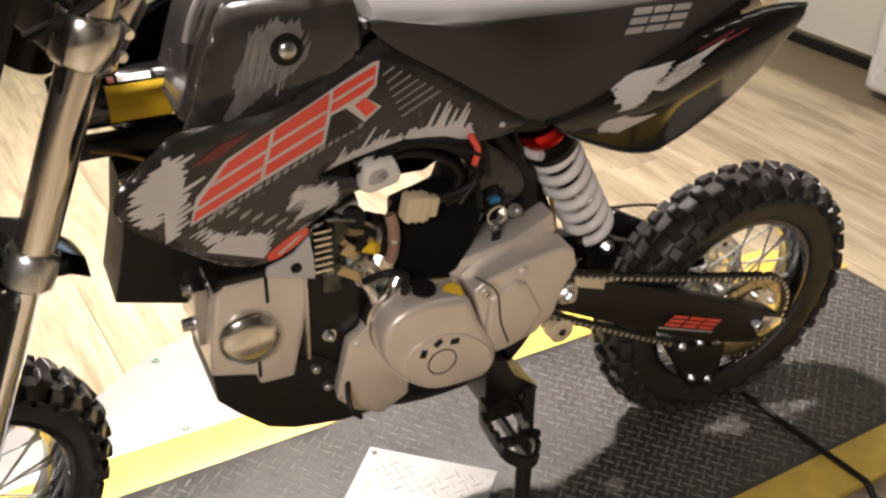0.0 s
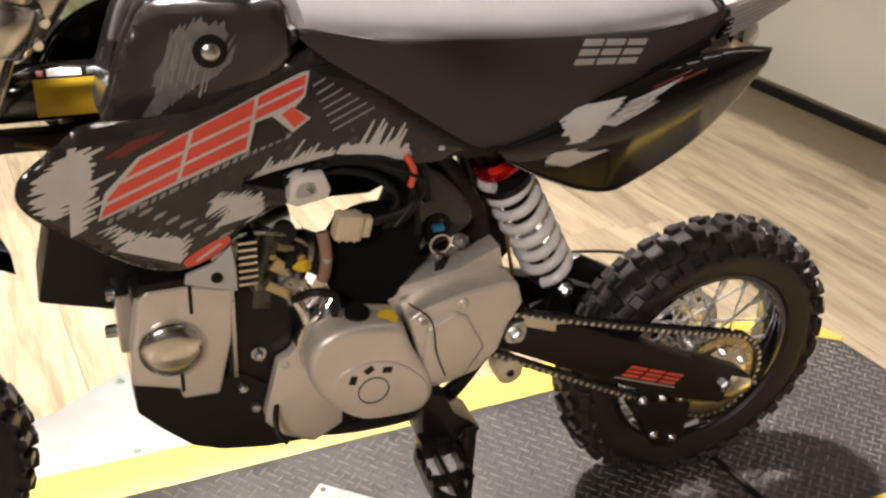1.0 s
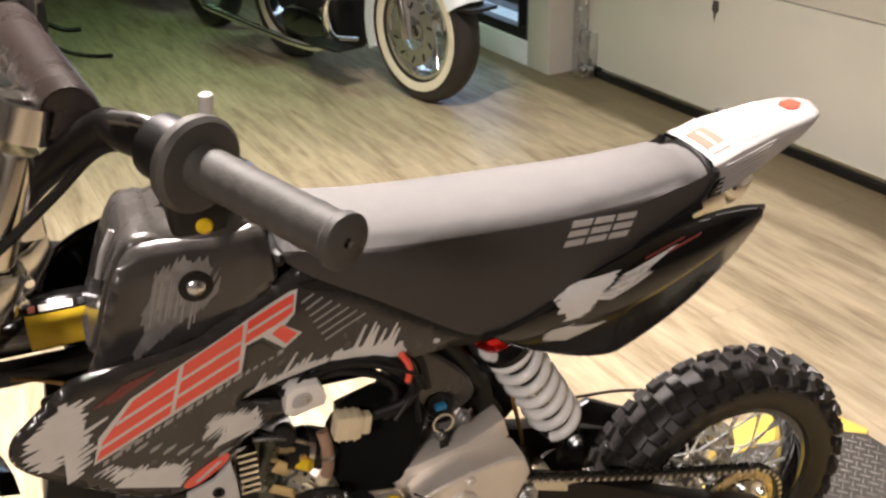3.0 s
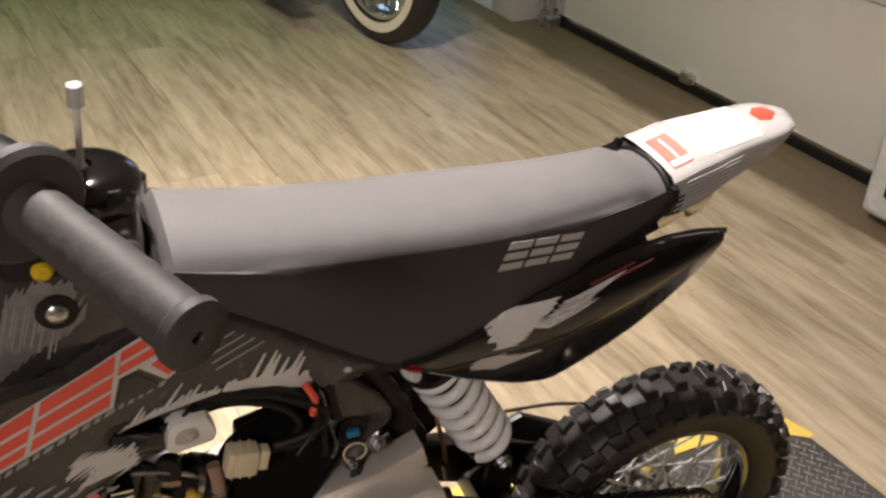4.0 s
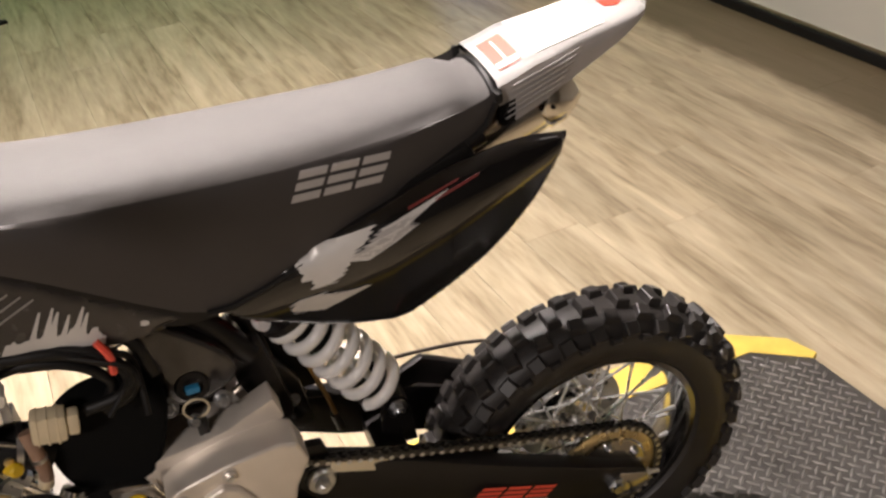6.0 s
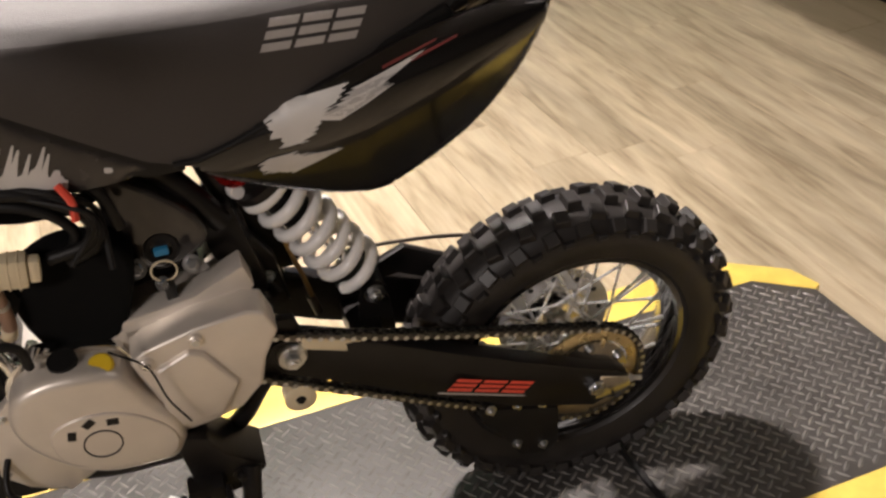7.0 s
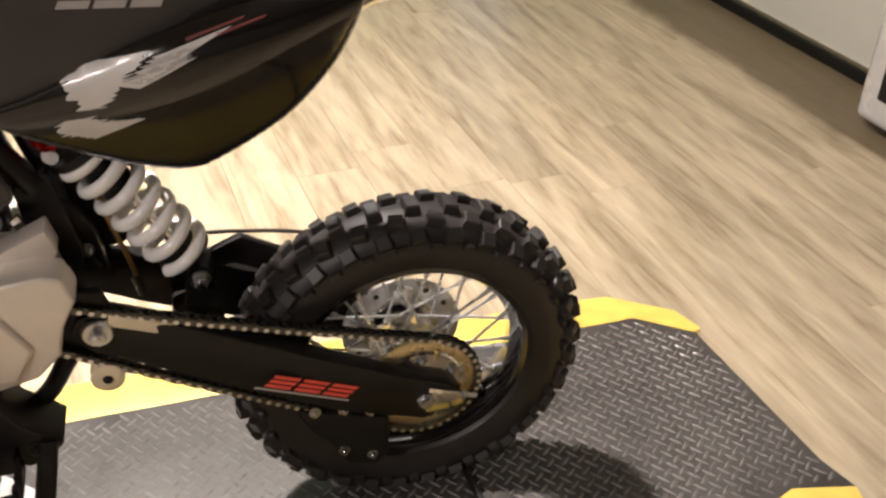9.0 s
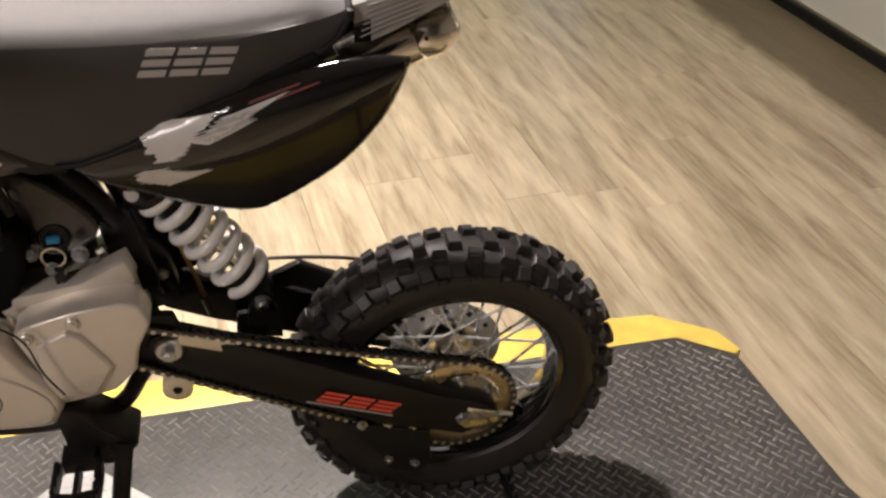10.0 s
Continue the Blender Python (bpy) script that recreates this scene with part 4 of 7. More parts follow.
part("sprocket_cover", slab([(-0.528, 0.468), (-0.512, 0.480), (-0.460, 0.494), (-0.403, 0.501), (-0.384, 0.494), (-0.375, 0.466), (-0.393, 0.432), (-0.402, 0.397), (-0.430, 0.369), (-0.467, 0.359), (-0.506, 0.352), (-0.512, 0.41)], -0.101, -0.058, 0.0045, segs=3), ALU, engine, "grey angular sprocket cover")
part("cover_flat", slab([(-0.506, 0.455), (-0.468, 0.472), (-0.453, 0.463), (-0.426, 0.412), (-0.450, 0.372), (-0.503, 0.368), (-0.508, 0.405)], -0.108, -0.097, 0.005, segs=3), ALU, engine, "raised cover facet")
part("top_deck", slab([(-0.53, 0.455), (-0.53, 0.492), (-0.45, 0.505), (-0.396, 0.53), (-0.388, 0.50), (-0.45, 0.45)], -0.062, -0.03, 0.003), ALU, engine)
for q in ((-0.512, 0.466), (-0.459, 0.482)):
    part("cover_boss", rod((q[0], -0.099, q[1]), (q[0], -0.1065, q[1]), 0.0075, 14, chamfer=0.0015), ALU, engine)
    part("cover_screw", rod((q[0], -0.106, q[1]), (q[0], -0.1085, q[1]), 0.0042, 8), STEEL, engine)
part("case_flange", slab([(-0.700, 0.338), (-0.695, 0.322), (-0.676, 0.30), (-0.638, 0.279), (-0.600, 0.302), (-0.60, 0.40), (-0.645, 0.45), (-0.668, 0.425), (-0.683, 0.417)], -0.072, -0.055, 0.004), ALU, engine)
part("cover_badge", lathe([(-0.1175, 0.0185), (-0.1175, 0.0200), (-0.1186, 0.0200), (-0.1186, 0.0185)], (-0.576, 0, 0.386), seg=32), BLACK_SATIN, engine, "round badge ring")
for a in (140, 100, 58):
    c, s = math.cos(radians(a)), math.sin(radians(a))
    bm = block((-0.006, -0.0008, -0.0042), (0.006, 0.0008, 0.0042), 0.0003)
    bm.transform(Matrix.Translation((-0.577 + 0.033 * c, -0.118, 0.386 + 0.033 * s)) @ Matrix.Rotation(radians(90 - a - 25), 4, "Y"))
    part("badge_bar", bm, BLACK_SATIN, engine, "dark cast mark")
part("oil_cap", rod((-0.555, -0.092, 0.462), (-0.555, -0.098, 0.477), 0.0135, 18, chamfer=0.002), YELLOW_STICKER, engine, "yellow oil filler cap")
part("filler_neck", rod((-0.590, -0.085, 0.466), (-0.590, -0.088, 0.486), 0.015, 16), BLACK_PLASTIC, engine)
for x, z in ((-0.692, 0.33), (-0.672, 0.412)):
    part("case_bolt", bolt((x, -0.085 if x > -0.52 else -0.069, z), r=0.005, h=0.005), STEEL, engine)
# cylinder with fins
for k in range(8):
    x = -0.738 + k * 0.0095
    part("cooling_fin", block((x + 0.008, -0.05, 0.33), (x + 0.013, 0.055, 0.53), 0.0015), BLACK_SATIN, engine)
part("cylinder_cover", slab([(-0.745, 0.35), (-0.725, 0.53), (-0.665, 0.52), (-0.66, 0.42), (-0.70, 0.32)], -0.054, -0.048, 0.003), BLACK_SATIN, engine)
part("cylinder", block((-0.735, -0.045, 0.34), (-0.645, 0.045, 0.50), 0.006), BLACK_SATIN, engine, "black finned cylinder")
for x, z in ((-0.702, 0.425), (-0.723, 0.381), (-0.709, 0.347), (-0.692, 0.346)):
    part("stud_nut", bolt((x, -0.056, z), r=0.006, h=0.01), STEEL, engine)
part("cylinder_head", slab([(-0.834, 0.530), (-0.846, 0.463), (-0.850, 0.413), (-0.797, 0.396), (-0.794, 0.380), (-0.750, 0.378), (-0.734, 0.450), (-0.727, 0.510), (-0.732, 0.530), (-0.775, 0.540), (-0.824, 0.540)], -0.062, 0.055, 0.006, segs=3), ALU, engine, "grey cylinder head")
part("head_lid", slab([(-0.838, 0.534), (-0.830, 0.552), (-0.787, 0.551), (-0.733, 0.543), (-0.727, 0.533), (-0.736, 0.535), (-0.785, 0.542), (-0.825, 0.542)], -0.066, 0.056, 0.002), BLACK_SATIN, engine, "black head lid")
part("head_cap", lathe([(-0.06, 0.0), (-0.06, 0.037), (-0.068, 0.037), (-0.074, 0.033), (-0.078, 0.022), (-0.0795, 0.0)], (-0.802, 0, 0.461), seg=48, closed=False), ALU_SHINY, engine, "polished round head cap")
part("head_groove", block((-0.779, -0.0635, 0.502), (-0.775, -0.06, 0.541), 0.0005), BLACK_SATIN, engine)
part("head_groove", block((-0.795, -0.0635, 0.394), (-0.791, -0.06, 0.42), 0.0005), BLACK_SATIN, engine)
part("head_gasket", block((-0.733, -0.063, 0.40), (-0.728, 0.056, 0.54), 0.001), STEEL, engine)
for x, z in ((-0.852, 0.517), (-0.858, 0.466)):
    part("head_stud", rod((x - 0.012, -0.02, z), (x + 0.02, -0.02, z), 0.008, 12), STEEL, engine)
part("head_side", block((-0.856, -0.04, 0.445), (-0.838, 0.04, 0.525), 0.004), DISC, engine)
part("bash_plate", slab([(-0.849, 0.425), (-0.847, 0.368), (-0.821, 0.336), (-0.788, 0.301), (-0.753, 0.285), (-0.695, 0.273), (-0.64, 0.272), (-0.47, 0.315), (-0.47, 0.35), (-0.66, 0.35), (-0.72, 0.40), (-0.79, 0.40), (-0.80, 0.42)], -0.058, 0.06, 0.006), BLACK_PLASTIC, engine, "black engine guard")
# intake, carburettor and plumbing
part("head_bracket", slab([(-0.786, 0.566), (-0.730, 0.548), (-0.731, 0.580), (-0.735, 0.606), (-0.754, 0.587), (-0.784, 0.577)], -0.100, -0.094, 0.002), WHITE_PLASTIC, engine, "pale mounting plate")
part("bracket_bolt", bolt((-0.752, -0.100, 0.570), r=0.0042, h=0.004), BLACK_SATIN, engine)
for k in range(7):
    part("head_fin", block((-0.726, -0.088, 0.545 + k * 0.0088), (-0.705, -0.04, 0.5488 + k * 0.0088), 0.0008), ALU_SHINY, engine, "thin bright fin")
carb = part("carburettor", rod((-0.69, -0.02, 0.52), (-0.672, -0.02, 0.60), 0.022, 20, chamfer=0.003), DARK_CAST, bike, "dark die-cast carburettor")
part("intake", tube(smooth_path([(-0.74, -0.01, 0.565), (-0.70, -0.015, 0.59), (-0.65, -0.02, 0.60)], 5), 0.018, 16), DISC, carb, "grey intake pipe")
part("float_bowl", rod((-0.69, -0.02, 0.495), (-0.686, -0.02, 0.53), 0.02, 18, chamfer=0.003), DARK_CAST, carb)
part("brass_fitting", rod((-0.672, -0.045, 0.585), (-0.655, -0.045, 0.578), 0.006, 8), GOLD, carb, "brass fitting")
part("carb_side", block((-0.712, -0.03, 0.495), (-0.655, 0.015, 0.60), 0.006), BLACK_PLASTIC, carb, "dark carburettor side")
part("choke_lever", block((-0.682, -0.05, 0.548), (-0.66, -0.046, 0.566), 0.002, Matrix.Translation((-0.67, 0, 0.555)) @ Matrix.Rotation(radians(40), 4, "Y") @ Matrix.Translation((0.67, 0, -0.555))), GOLD, carb)
part("air_filter", slab(curve_outline([(-0.616, 0.508), (-0.614, 0.565), (-0.578, 0.595), (-0.53, 0.595), (-0.498, 0.570), (-0.513, 0.51), (-0.54, 0.462), (-0.583, 0.451)], 4), -0.062, -0.022, 0.010, segs=4), FOAM, bike, "black foam air filter")
SIDE_COVER = [(-0.512, 0.638), (-0.495, 0.640), (-0.475, 0.628), (-0.437, 0.590), (-0.422, 0.555), (-0.440, 0.535), (-0.472, 0.523), (-0.497, 0.535), (-0.502, 0.56)]
part("side_cover", slab(curve_outline(SIDE_COVER, 3), -0.03, 0.03, 0.006, segs=3), PANEL_GREY, bike, "dark grey side cover")
# added black backing: keeps the gap between filter and engine dark
part("gap_backing", slab([(-0.59, 0.46), (-0.59, 0.55), (-0.53, 0.565), (-0.512, 0.62), (-0.47, 0.62), (-0.44, 0.56), (-0.44, 0.47)], 0.0, 0.03, 0.006), BLACK_PLASTIC, bike, "black backing slab added to darken the gap behind the cover")
# added black slab that hides the pale floor under the shroud
part("shroud_backing", slab([(-0.665, 0.60), (-0.665, 0.70), (-0.50, 0.70), (-0.50, 0.605), (-0.545, 0.583), (-0.60, 0.585)], 0.015, 0.045, 0.005), BLACK_PLASTIC, bike, "black backing slab added to darken the gap under the shroud")
part("carb_body", block((-0.704, -0.036, 0.520), (-0.652, 0.0, 0.602), 0.008, segs=3), DARK_CAST, carb, "dark die-cast carburettor body")
part("choke_cap", rod((-0.662, -0.036, 0.598), (-0.664, -0.052, 0.602), 0.013, 18, chamfer=0.002), BLACK_PLASTIC, carb)
part("pilot_screw", rod((-0.648, -0.036, 0.57), (-0.646, -0.054, 0.568), 0.005, 10), GOLD, carb, "brass screw")
part("drain_screw", rod((-0.676, -0.036, 0.575), (-0.678, -0.05, 0.572), 0.0045, 10), GOLD, carb, "brass screw")
part("throttle_body", tube(smooth_path([(-0.664, -0.03, 0.568), (-0.636, -0.028, 0.562), (-0.612, -0.026, 0.548)], 4), 0.024, 20), BLACK_PLASTIC, carb, "black rubber throttle sleeve")
part("sleeve_clip", rod((-0.642, -0.0285, 0.5638), (-0.636, -0.028, 0.5618), 0.0255, 24), STEEL, carb, "bright hose clip")
part("fuel_hose", tube(smooth_path([(-0.622, -0.052, 0.598), (-0.619, -0.057, 0.578), (-0.619, -0.055, 0.548), (-0.621, -0.052, 0.535)], 5), 0.0072, 12), PINK_HOSE, carb, "short pink-brown fuel hose")
part("hose_band", rod((-0.619, -0.0568, 0.569), (-0.619, -0.0562, 0.564), 0.0082, 14), STEEL, carb)
part("hose_end", rod((-0.622, -0.051, 0.534), (-0.626, -0.047, 0.520), 0.008, 12, chamfer=0.001), NYLON, carb, "pale hose end")
part("idle_knob", rod((-0.652, -0.044, 0.556), (-0.640, -0.060, 0.560), 0.0075, 14, chamfer=0.002), YELLOW_STICKER, carb, "yellow idle knob")
part("choke_plate", slab([(-0.690, 0.536), (-0.683, 0.546), (-0.657, 0.528), (-0.661, 0.516)], -0.058, -0.0555, 0.0008), GOLD, carb, "brass choke plate")
part("cable_stay", tube(smooth_path([(-0.70, -0.045, 0.606), (-0.672, -0.05, 0.603), (-0.645, -0.048, 0.588), (-0.632, -0.04, 0.57)], 5), 0.0028, 8), STEEL, carb, "bright cable stay")
part("pump_cap", lathe([(0, 0.016), (0.006, 0.017), (0.009, 0.012), (0.009, 0.0)], (-0.644, -0.03, 0.505), (0, -1, 0.3), 20, closed=False), ALU_SHINY, carb, "bright pump cap")
part("bowl_side", block((-0.70, -0.03, 0.505), (-0.655, 0.005, 0.56), 0.006), BLACK_SATIN, carb)
part("frame_gusset", slab([(-0.43, 0.565), (-0.392, 0.565), (-0.372, 0.46), (-0.374, 0.44), (-0.42, 0.44)], -0.004, 0.014, 0.004), BLACK_SATIN, bike, "black frame gusset beside the shock")
part("frame_stay", tube([(-0.492, 0.0, 0.672), (-0.44, 0.0, 0.603), (-0.405, 0.0, 0.548)], 0.014, 14), BLACK_SATIN, bike, "black frame stay")
part("frame_plate", slab([(-0.42, 0.565), (-0.362, 0.545), (-0.318, 0.445), (-0.335, 0.425), (-0.41, 0.425)], 0.052, 0.062, 0.003), BLACK_SATIN, bike, "black frame plate behind the shock")
# added black backing, so bright floor doesn't show round the carburettor
part("carb_backing", slab([(-0.742, 0.50), (-0.742, 0.655), (-0.665, 0.685), (-0.650, 0.62), (-0.662, 0.50)], -0.012, 0.04, 0.01), BLACK_PLASTIC, bike, "black backing slab added to darken the gaps round the carburettor")
for q, r in (((-0.56, -0.03, 0.52), 0.012), ((-0.50, -0.04, 0.54), 0.01), ((-0.445, -0.045, 0.535), 0.009), ((-0.478, -0.05, 0.522), 0.007)):
    part("clip_nut", bolt(q, (0.1, -1, 0.6), r=r * 0.7, h=0.012), STEEL, bike, "bright hose clip screw")
lock = part("ignition_lock", lathe([(0, 0.017), (0.016, 0.0185), (0.02, 0.0165), (0.02, 0.0105), (0.014, 0.0095), (0.014, 0.0)], (-0.461, -0.005, 0.546), (0, -1, 0.25), 24, closed=False), BLACK_SATIN, bike, "ignition lock with key")
part("key_head", block((-0.469, -0.031, 0.547), (-0.454, -0.023, 0.555), 0.002), BLUE, lock, "blue key head")
ring = [(-0.463 + 0.013 * math.cos(a), -0.04, 0.535 + 0.013 * math.sin(a)) for a in (2 * math.pi * k / 24 for k in range(25))]
part("key_ring", tube(ring, 0.0013, 6, caps=False), NYLON, lock, "brass key ring")
part("key_tag", block((-0.468, -0.042, 0.493), (-0.456, -0.038, 0.523), 0.002), BLACK_PLASTIC, lock)
loom = part("wiring_loom", tube(smooth_path([(-0.70, -0.03, 0.70), (-0.62, -0.045, 0.675), (-0.56, -0.05, 0.665), (-0.515, -0.05, 0.63), (-0.52, -0.05, 0.60), (-0.56, -0.045, 0.588)], 6), 0.0065, 10), BLACK_PLASTIC, bike, "bundle of black wires")
for pth, r in (([(-0.66, -0.035, 0.652), (-0.60, -0.042, 0.668), (-0.545, -0.045, 0.655), (-0.512, -0.045, 0.622), (-0.516, -0.04, 0.59), (-0.545, -0.035, 0.575)], 0.0068), ([(-0.655, -0.03, 0.640), (-0.60, -0.035, 0.652), (-0.555, -0.04, 0.640), (-0.530, -0.042, 0.612), (-0.54, -0.04, 0.585)], 0.0055), ([(-0.62, -0.03, 0.665), (-0.56, -0.03, 0.672), (-0.505, -0.035, 0.65), (-0.490, -0.035, 0.60)], 0.006)):
    part("hose", tube(smooth_path(pth, 7), r, 12), BLACK_PLASTIC, loom, "black rubber hose")
for k in range(3):
    r2 = random.Random(40 + k)
    j = lambda s: r2.uniform(-s, s)
    part("wire", tube(smooth_path([(-0.66 + j(.02), -0.045 + j(.02), 0.665 + j(.015)), (-0.60 + j(.02), -0.05 + j(.02), 0.665 + j(.02)), (-0.525 + j(.012), -0.05 + j(.02), 0.65 + j(.012)), (-0.507 + j(.008), -0.045 + j(.02), 0.615 + j(.015)), (-0.52 + j(.02), -0.05 + j(.02), 0.58 + j(.02))], 6), 0.0025 + 0.001 * (k % 2), 8), BLACK_PLASTIC, loom)
part("red_wire", tube(smooth_path([(-0.528, -0.056, 0.672), (-0.52, -0.062, 0.655), (-0.522, -0.06, 0.635)], 5), 0.004, 8), RED_DECAL, loom, "red wire")
plug = part("connector", block((-0.609, -0.066, 0.576), (-0.577, -0.046, 0.608), 0.004, Matrix.Translation((-0.59, 0, 0.595)) @ Matrix.Rotation(radians(10), 4, "Y") @ Matrix.Translation((0.59, 0, -0.595))), NYLON, loom, "beige plug connector")
part("plug_collar", block((-0.577, -0.063, 0.580), (-0.566, -0.049, 0.605), 0.003, Matrix.Translation((-0.59, 0, 0.595)) @ Matrix.Rotation(radians(10), 4, "Y") @ Matrix.Translation((0.59, 0, -0.595))), NYLON, plug)
for k in range(3):
    part("plug_rib", block((-0.604 + k * 0.009, -0.0665, 0.5755), (-0.602 + k * 0.009, -0.0458, 0.6085), 0.0006, Matrix.Translation((-0.59, 0, 0.595)) @ Matrix.Rotation(radians(10), 4, "Y") @ Matrix.Translation((0.59, 0, -0.595))), NYLON, plug)
tilt = Matrix.Translation((-0.64, 0, 0.652)) @ Matrix.Rotation(radians(-4), 4, "Y") @ Matrix.Translation((0.64, 0, -0.652))
plug = part("connector", slab([(-0.664, 0.636), (-0.659, 0.660), (-0.650, 0.666), (-0.622, 0.664), (-0.616, 0.644), (-0.620, 0.634), (-0.655, 0.630)], -0.066, -0.046, 0.003, tilt), CLEAR, loom, "milky white plug socket")
part("socket_hollow", slab(curve_outline([(-0.655, 0.643), (-0.650, 0.656), (-0.636, 0.657), (-0.632, 0.646), (-0.642, 0.641)], 3), -0.0668, -0.0655, 0.0005, tilt), GREY_DECAL, plug, "shaded hollow of the socket")
part("socket_pin", rod((-0.640, -0.064, 0.650), (-0.640, -0.070, 0.651), 0.0035, 10), STEEL, plug)
for pth, r in (([(-0.668, -0.055, 0.512), (-0.648, -0.062, 0.478), (-0.638, -0.07, 0.43)], 0.0075), ([(-0.665, -0.05, 0.534), (-0.65, -0.058, 0.515), (-0.635, -0.062, 0.499)], 0.006), ([(-0.612, -0.06, 0.49), (-0.622, -0.066, 0.475), (-0.634, -0.07, 0.452)], 0.011)):
    part("oil_pipe", tube(smooth_path(pth, 5), r, 14), CHROME, engine, "chrome oil pipe")
for q in ((-0.668, -0.055, 0.512), (-0.64, -0.068, 0.44), (-0.655, -0.055, 0.523)):
    part("pipe_nut", rod((q[0] - 0.006, q[1], q[2] + 0.008), (q[0] + 0.006, q[1], q[2] - 0.008), 0.0098, 6), STEEL, engine)
part("spark_lead", tube(smooth_path([(-0.70, -0.05, 0.60), (-0.672, -0.062, 0.585), (-0.648, -0.062, 0.56), (-0.648, -0.06, 0.53), (-0.668, -0.056, 0.515)], 6), 0.0035, 8), BLACK_PLASTIC, engine, "black spark lead")
part("brass_elbow", tube(smooth_path([(-0.690, -0.045, 0.565), (-0.676, -0.05, 0.548), (-0.663, -0.05, 0.524)], 4), 0.006, 10), GOLD, engine, "brass elbow")
for q in ((-0.70, -0.052, 0.52), (-0.71, -0.052, 0.54), (-0.688, -0.05, 0.545)):
    part("small_nut", bolt(q, (0.2, -1, 0.3), r=0.0055, h=0.009), STEEL, engine)
part("vent_hose", tube(smooth_path([(-0.655, -0.05, 0.50), (-0.635, -0.07, 0.52), (-0.612, -0.07, 0.51), (-0.61, -0.065, 0.48)], 6), 0.005, 8), BLACK_PLASTIC, loom)
part("cover_line", tube(smooth_path([(-0.53, -0.094, 0.50), (-0.50, -0.0955, 0.47), (-0.49, -0.0955, 0.42), (-0.475, -0.094, 0.38)], 6), 0.0012, 6), BLACK_PLASTIC, loom, "thin black wire")
carb.location = (-0.006, -0.018, -0.008)
loom.location = (-0.009, -0.028, 0.010)
lock.location = (-0.010, -0.011, 0.003)

# ---- foot peg and stand ----
peg = part("foot_peg", block((-0.512, -0.132, 0.262), (-0.470, -0.104, 0.288), 0.005), BLACK_SATIN, bike, "black folding foot peg with open cleats")


def peg_rail(pts, w, h):
    """A flat upright band bent along pts."""
    rings = []
    for k, p in enumerate(pts):
        d = (Vector(pts[min(k + 1, len(pts) - 1)]) - Vector(pts[max(k - 1, 0)])).normalized()
        n = Vector((-d.y, d.x, 0)).normalized() * w
        p = Vector(p)
        rings.append([tuple(p + n), tuple(p + n + Vector((0, 0, h))), tuple(p - n + Vector((0, 0, h))), tuple(p - n)])
    return loft(rings)


part("cleat_loop", peg_rail(smooth_path([(-0.517, -0.125, 0.262), (-0.518, -0.165, 0.259), (-0.514, -0.198, 0.257), (-0.493, -0.216, 0.256), (-0.472, -0.198, 0.257), (-0.467, -0.165, 0.259), (-0.467, -0.125, 0.262)], 5), 0.0035, 0.018), BLACK_SATIN, peg, "black rounded cleat frame")
part("cleat", peg_rail([(-0.4925, -0.13, 0.260), (-0.4925, -0.17, 0.258), (-0.493, -0.214, 0.256)], 0.003, 0.016), BLACK_SATIN, peg)
part("cleat", peg_rail([(-0.517, -0.172, 0.258), (-0.4925, -0.176, 0.258), (-0.467, -0.172, 0.258)], 0.003, 0.016), BLACK_SATIN, peg)
for k in range(4):
    for x in (-0.5175, -0.4675):
        part("tooth", block((x - 0.003, -0.193 + k * 0.019, 0.276), (x + 0.003, -0.183 + k * 0.019, 0.283), 0.001), BLACK_SATIN, peg)
part("peg_bracket", slab([(-0.51, 0.36), (-0.475, 0.345), (-0.461, 0.315), (-0.420, 0.278), (-0.430, 0.268), (-0.438, 0.254), (-0.462, 0.250), (-0.502, 0.262)], -0.112, -0.05, 0.004), BLACK_SATIN, peg)
part("bracket_bolt", bolt((-0.448, -0.112, 0.276), r=0.008, h=0.008), BLACK_SATIN, peg)
stand = part("side_stand", tube([(-0.437, -0.108, 0.285), (-0.455, -0.145, 0.20), (-0.503, -0.236, 0.012)], 0.0115, 14), BLACK_SATIN, bike, "black tubular side stand")
part("stand_foot", block((-0.525, -0.262, -0.001), (-0.482, -0.214, 0.012), 0.003), BLACK_SATIN, stand)
part("gear_lever", tube(smooth_path([(-0.685, -0.07, 0.352), (-0.69, -0.085, 0.34), (-0.690, -0.098, 0.328), (-0.680, -0.104, 0.318)], 4), 0.0036, 10), BLACK_SATIN, bike, "black gear lever")

# ---- tank, seat, panels ----


def rounded_ring(x, hw, z0, z1, power=3.0, n=36):
    out = []
    for k in range(n):
        a = 2 * math.pi * k / n
        c, s = math.cos(a), math.sin(a)
        out.append((x, hw * math.copysign(abs(c) ** (2 / power), c), (z0 + z1) / 2 + (z1 - z0) / 2 * math.copysign(abs(s) ** (2 / power), s)))
    return out


def oval(x0, x1, hw, z, power=4.0, n=48):
    out = []
    for k in range(n):
        a = 2 * math.pi * k / n
        c, s = math.cos(a), math.sin(a)
        out.append(((x0 + x1) / 2 + (x1 - x0) / 2 * math.copysign(abs(c) ** (2 / power), c), hw * math.copysign(abs(s) ** (2 / power), s), z))
    return out


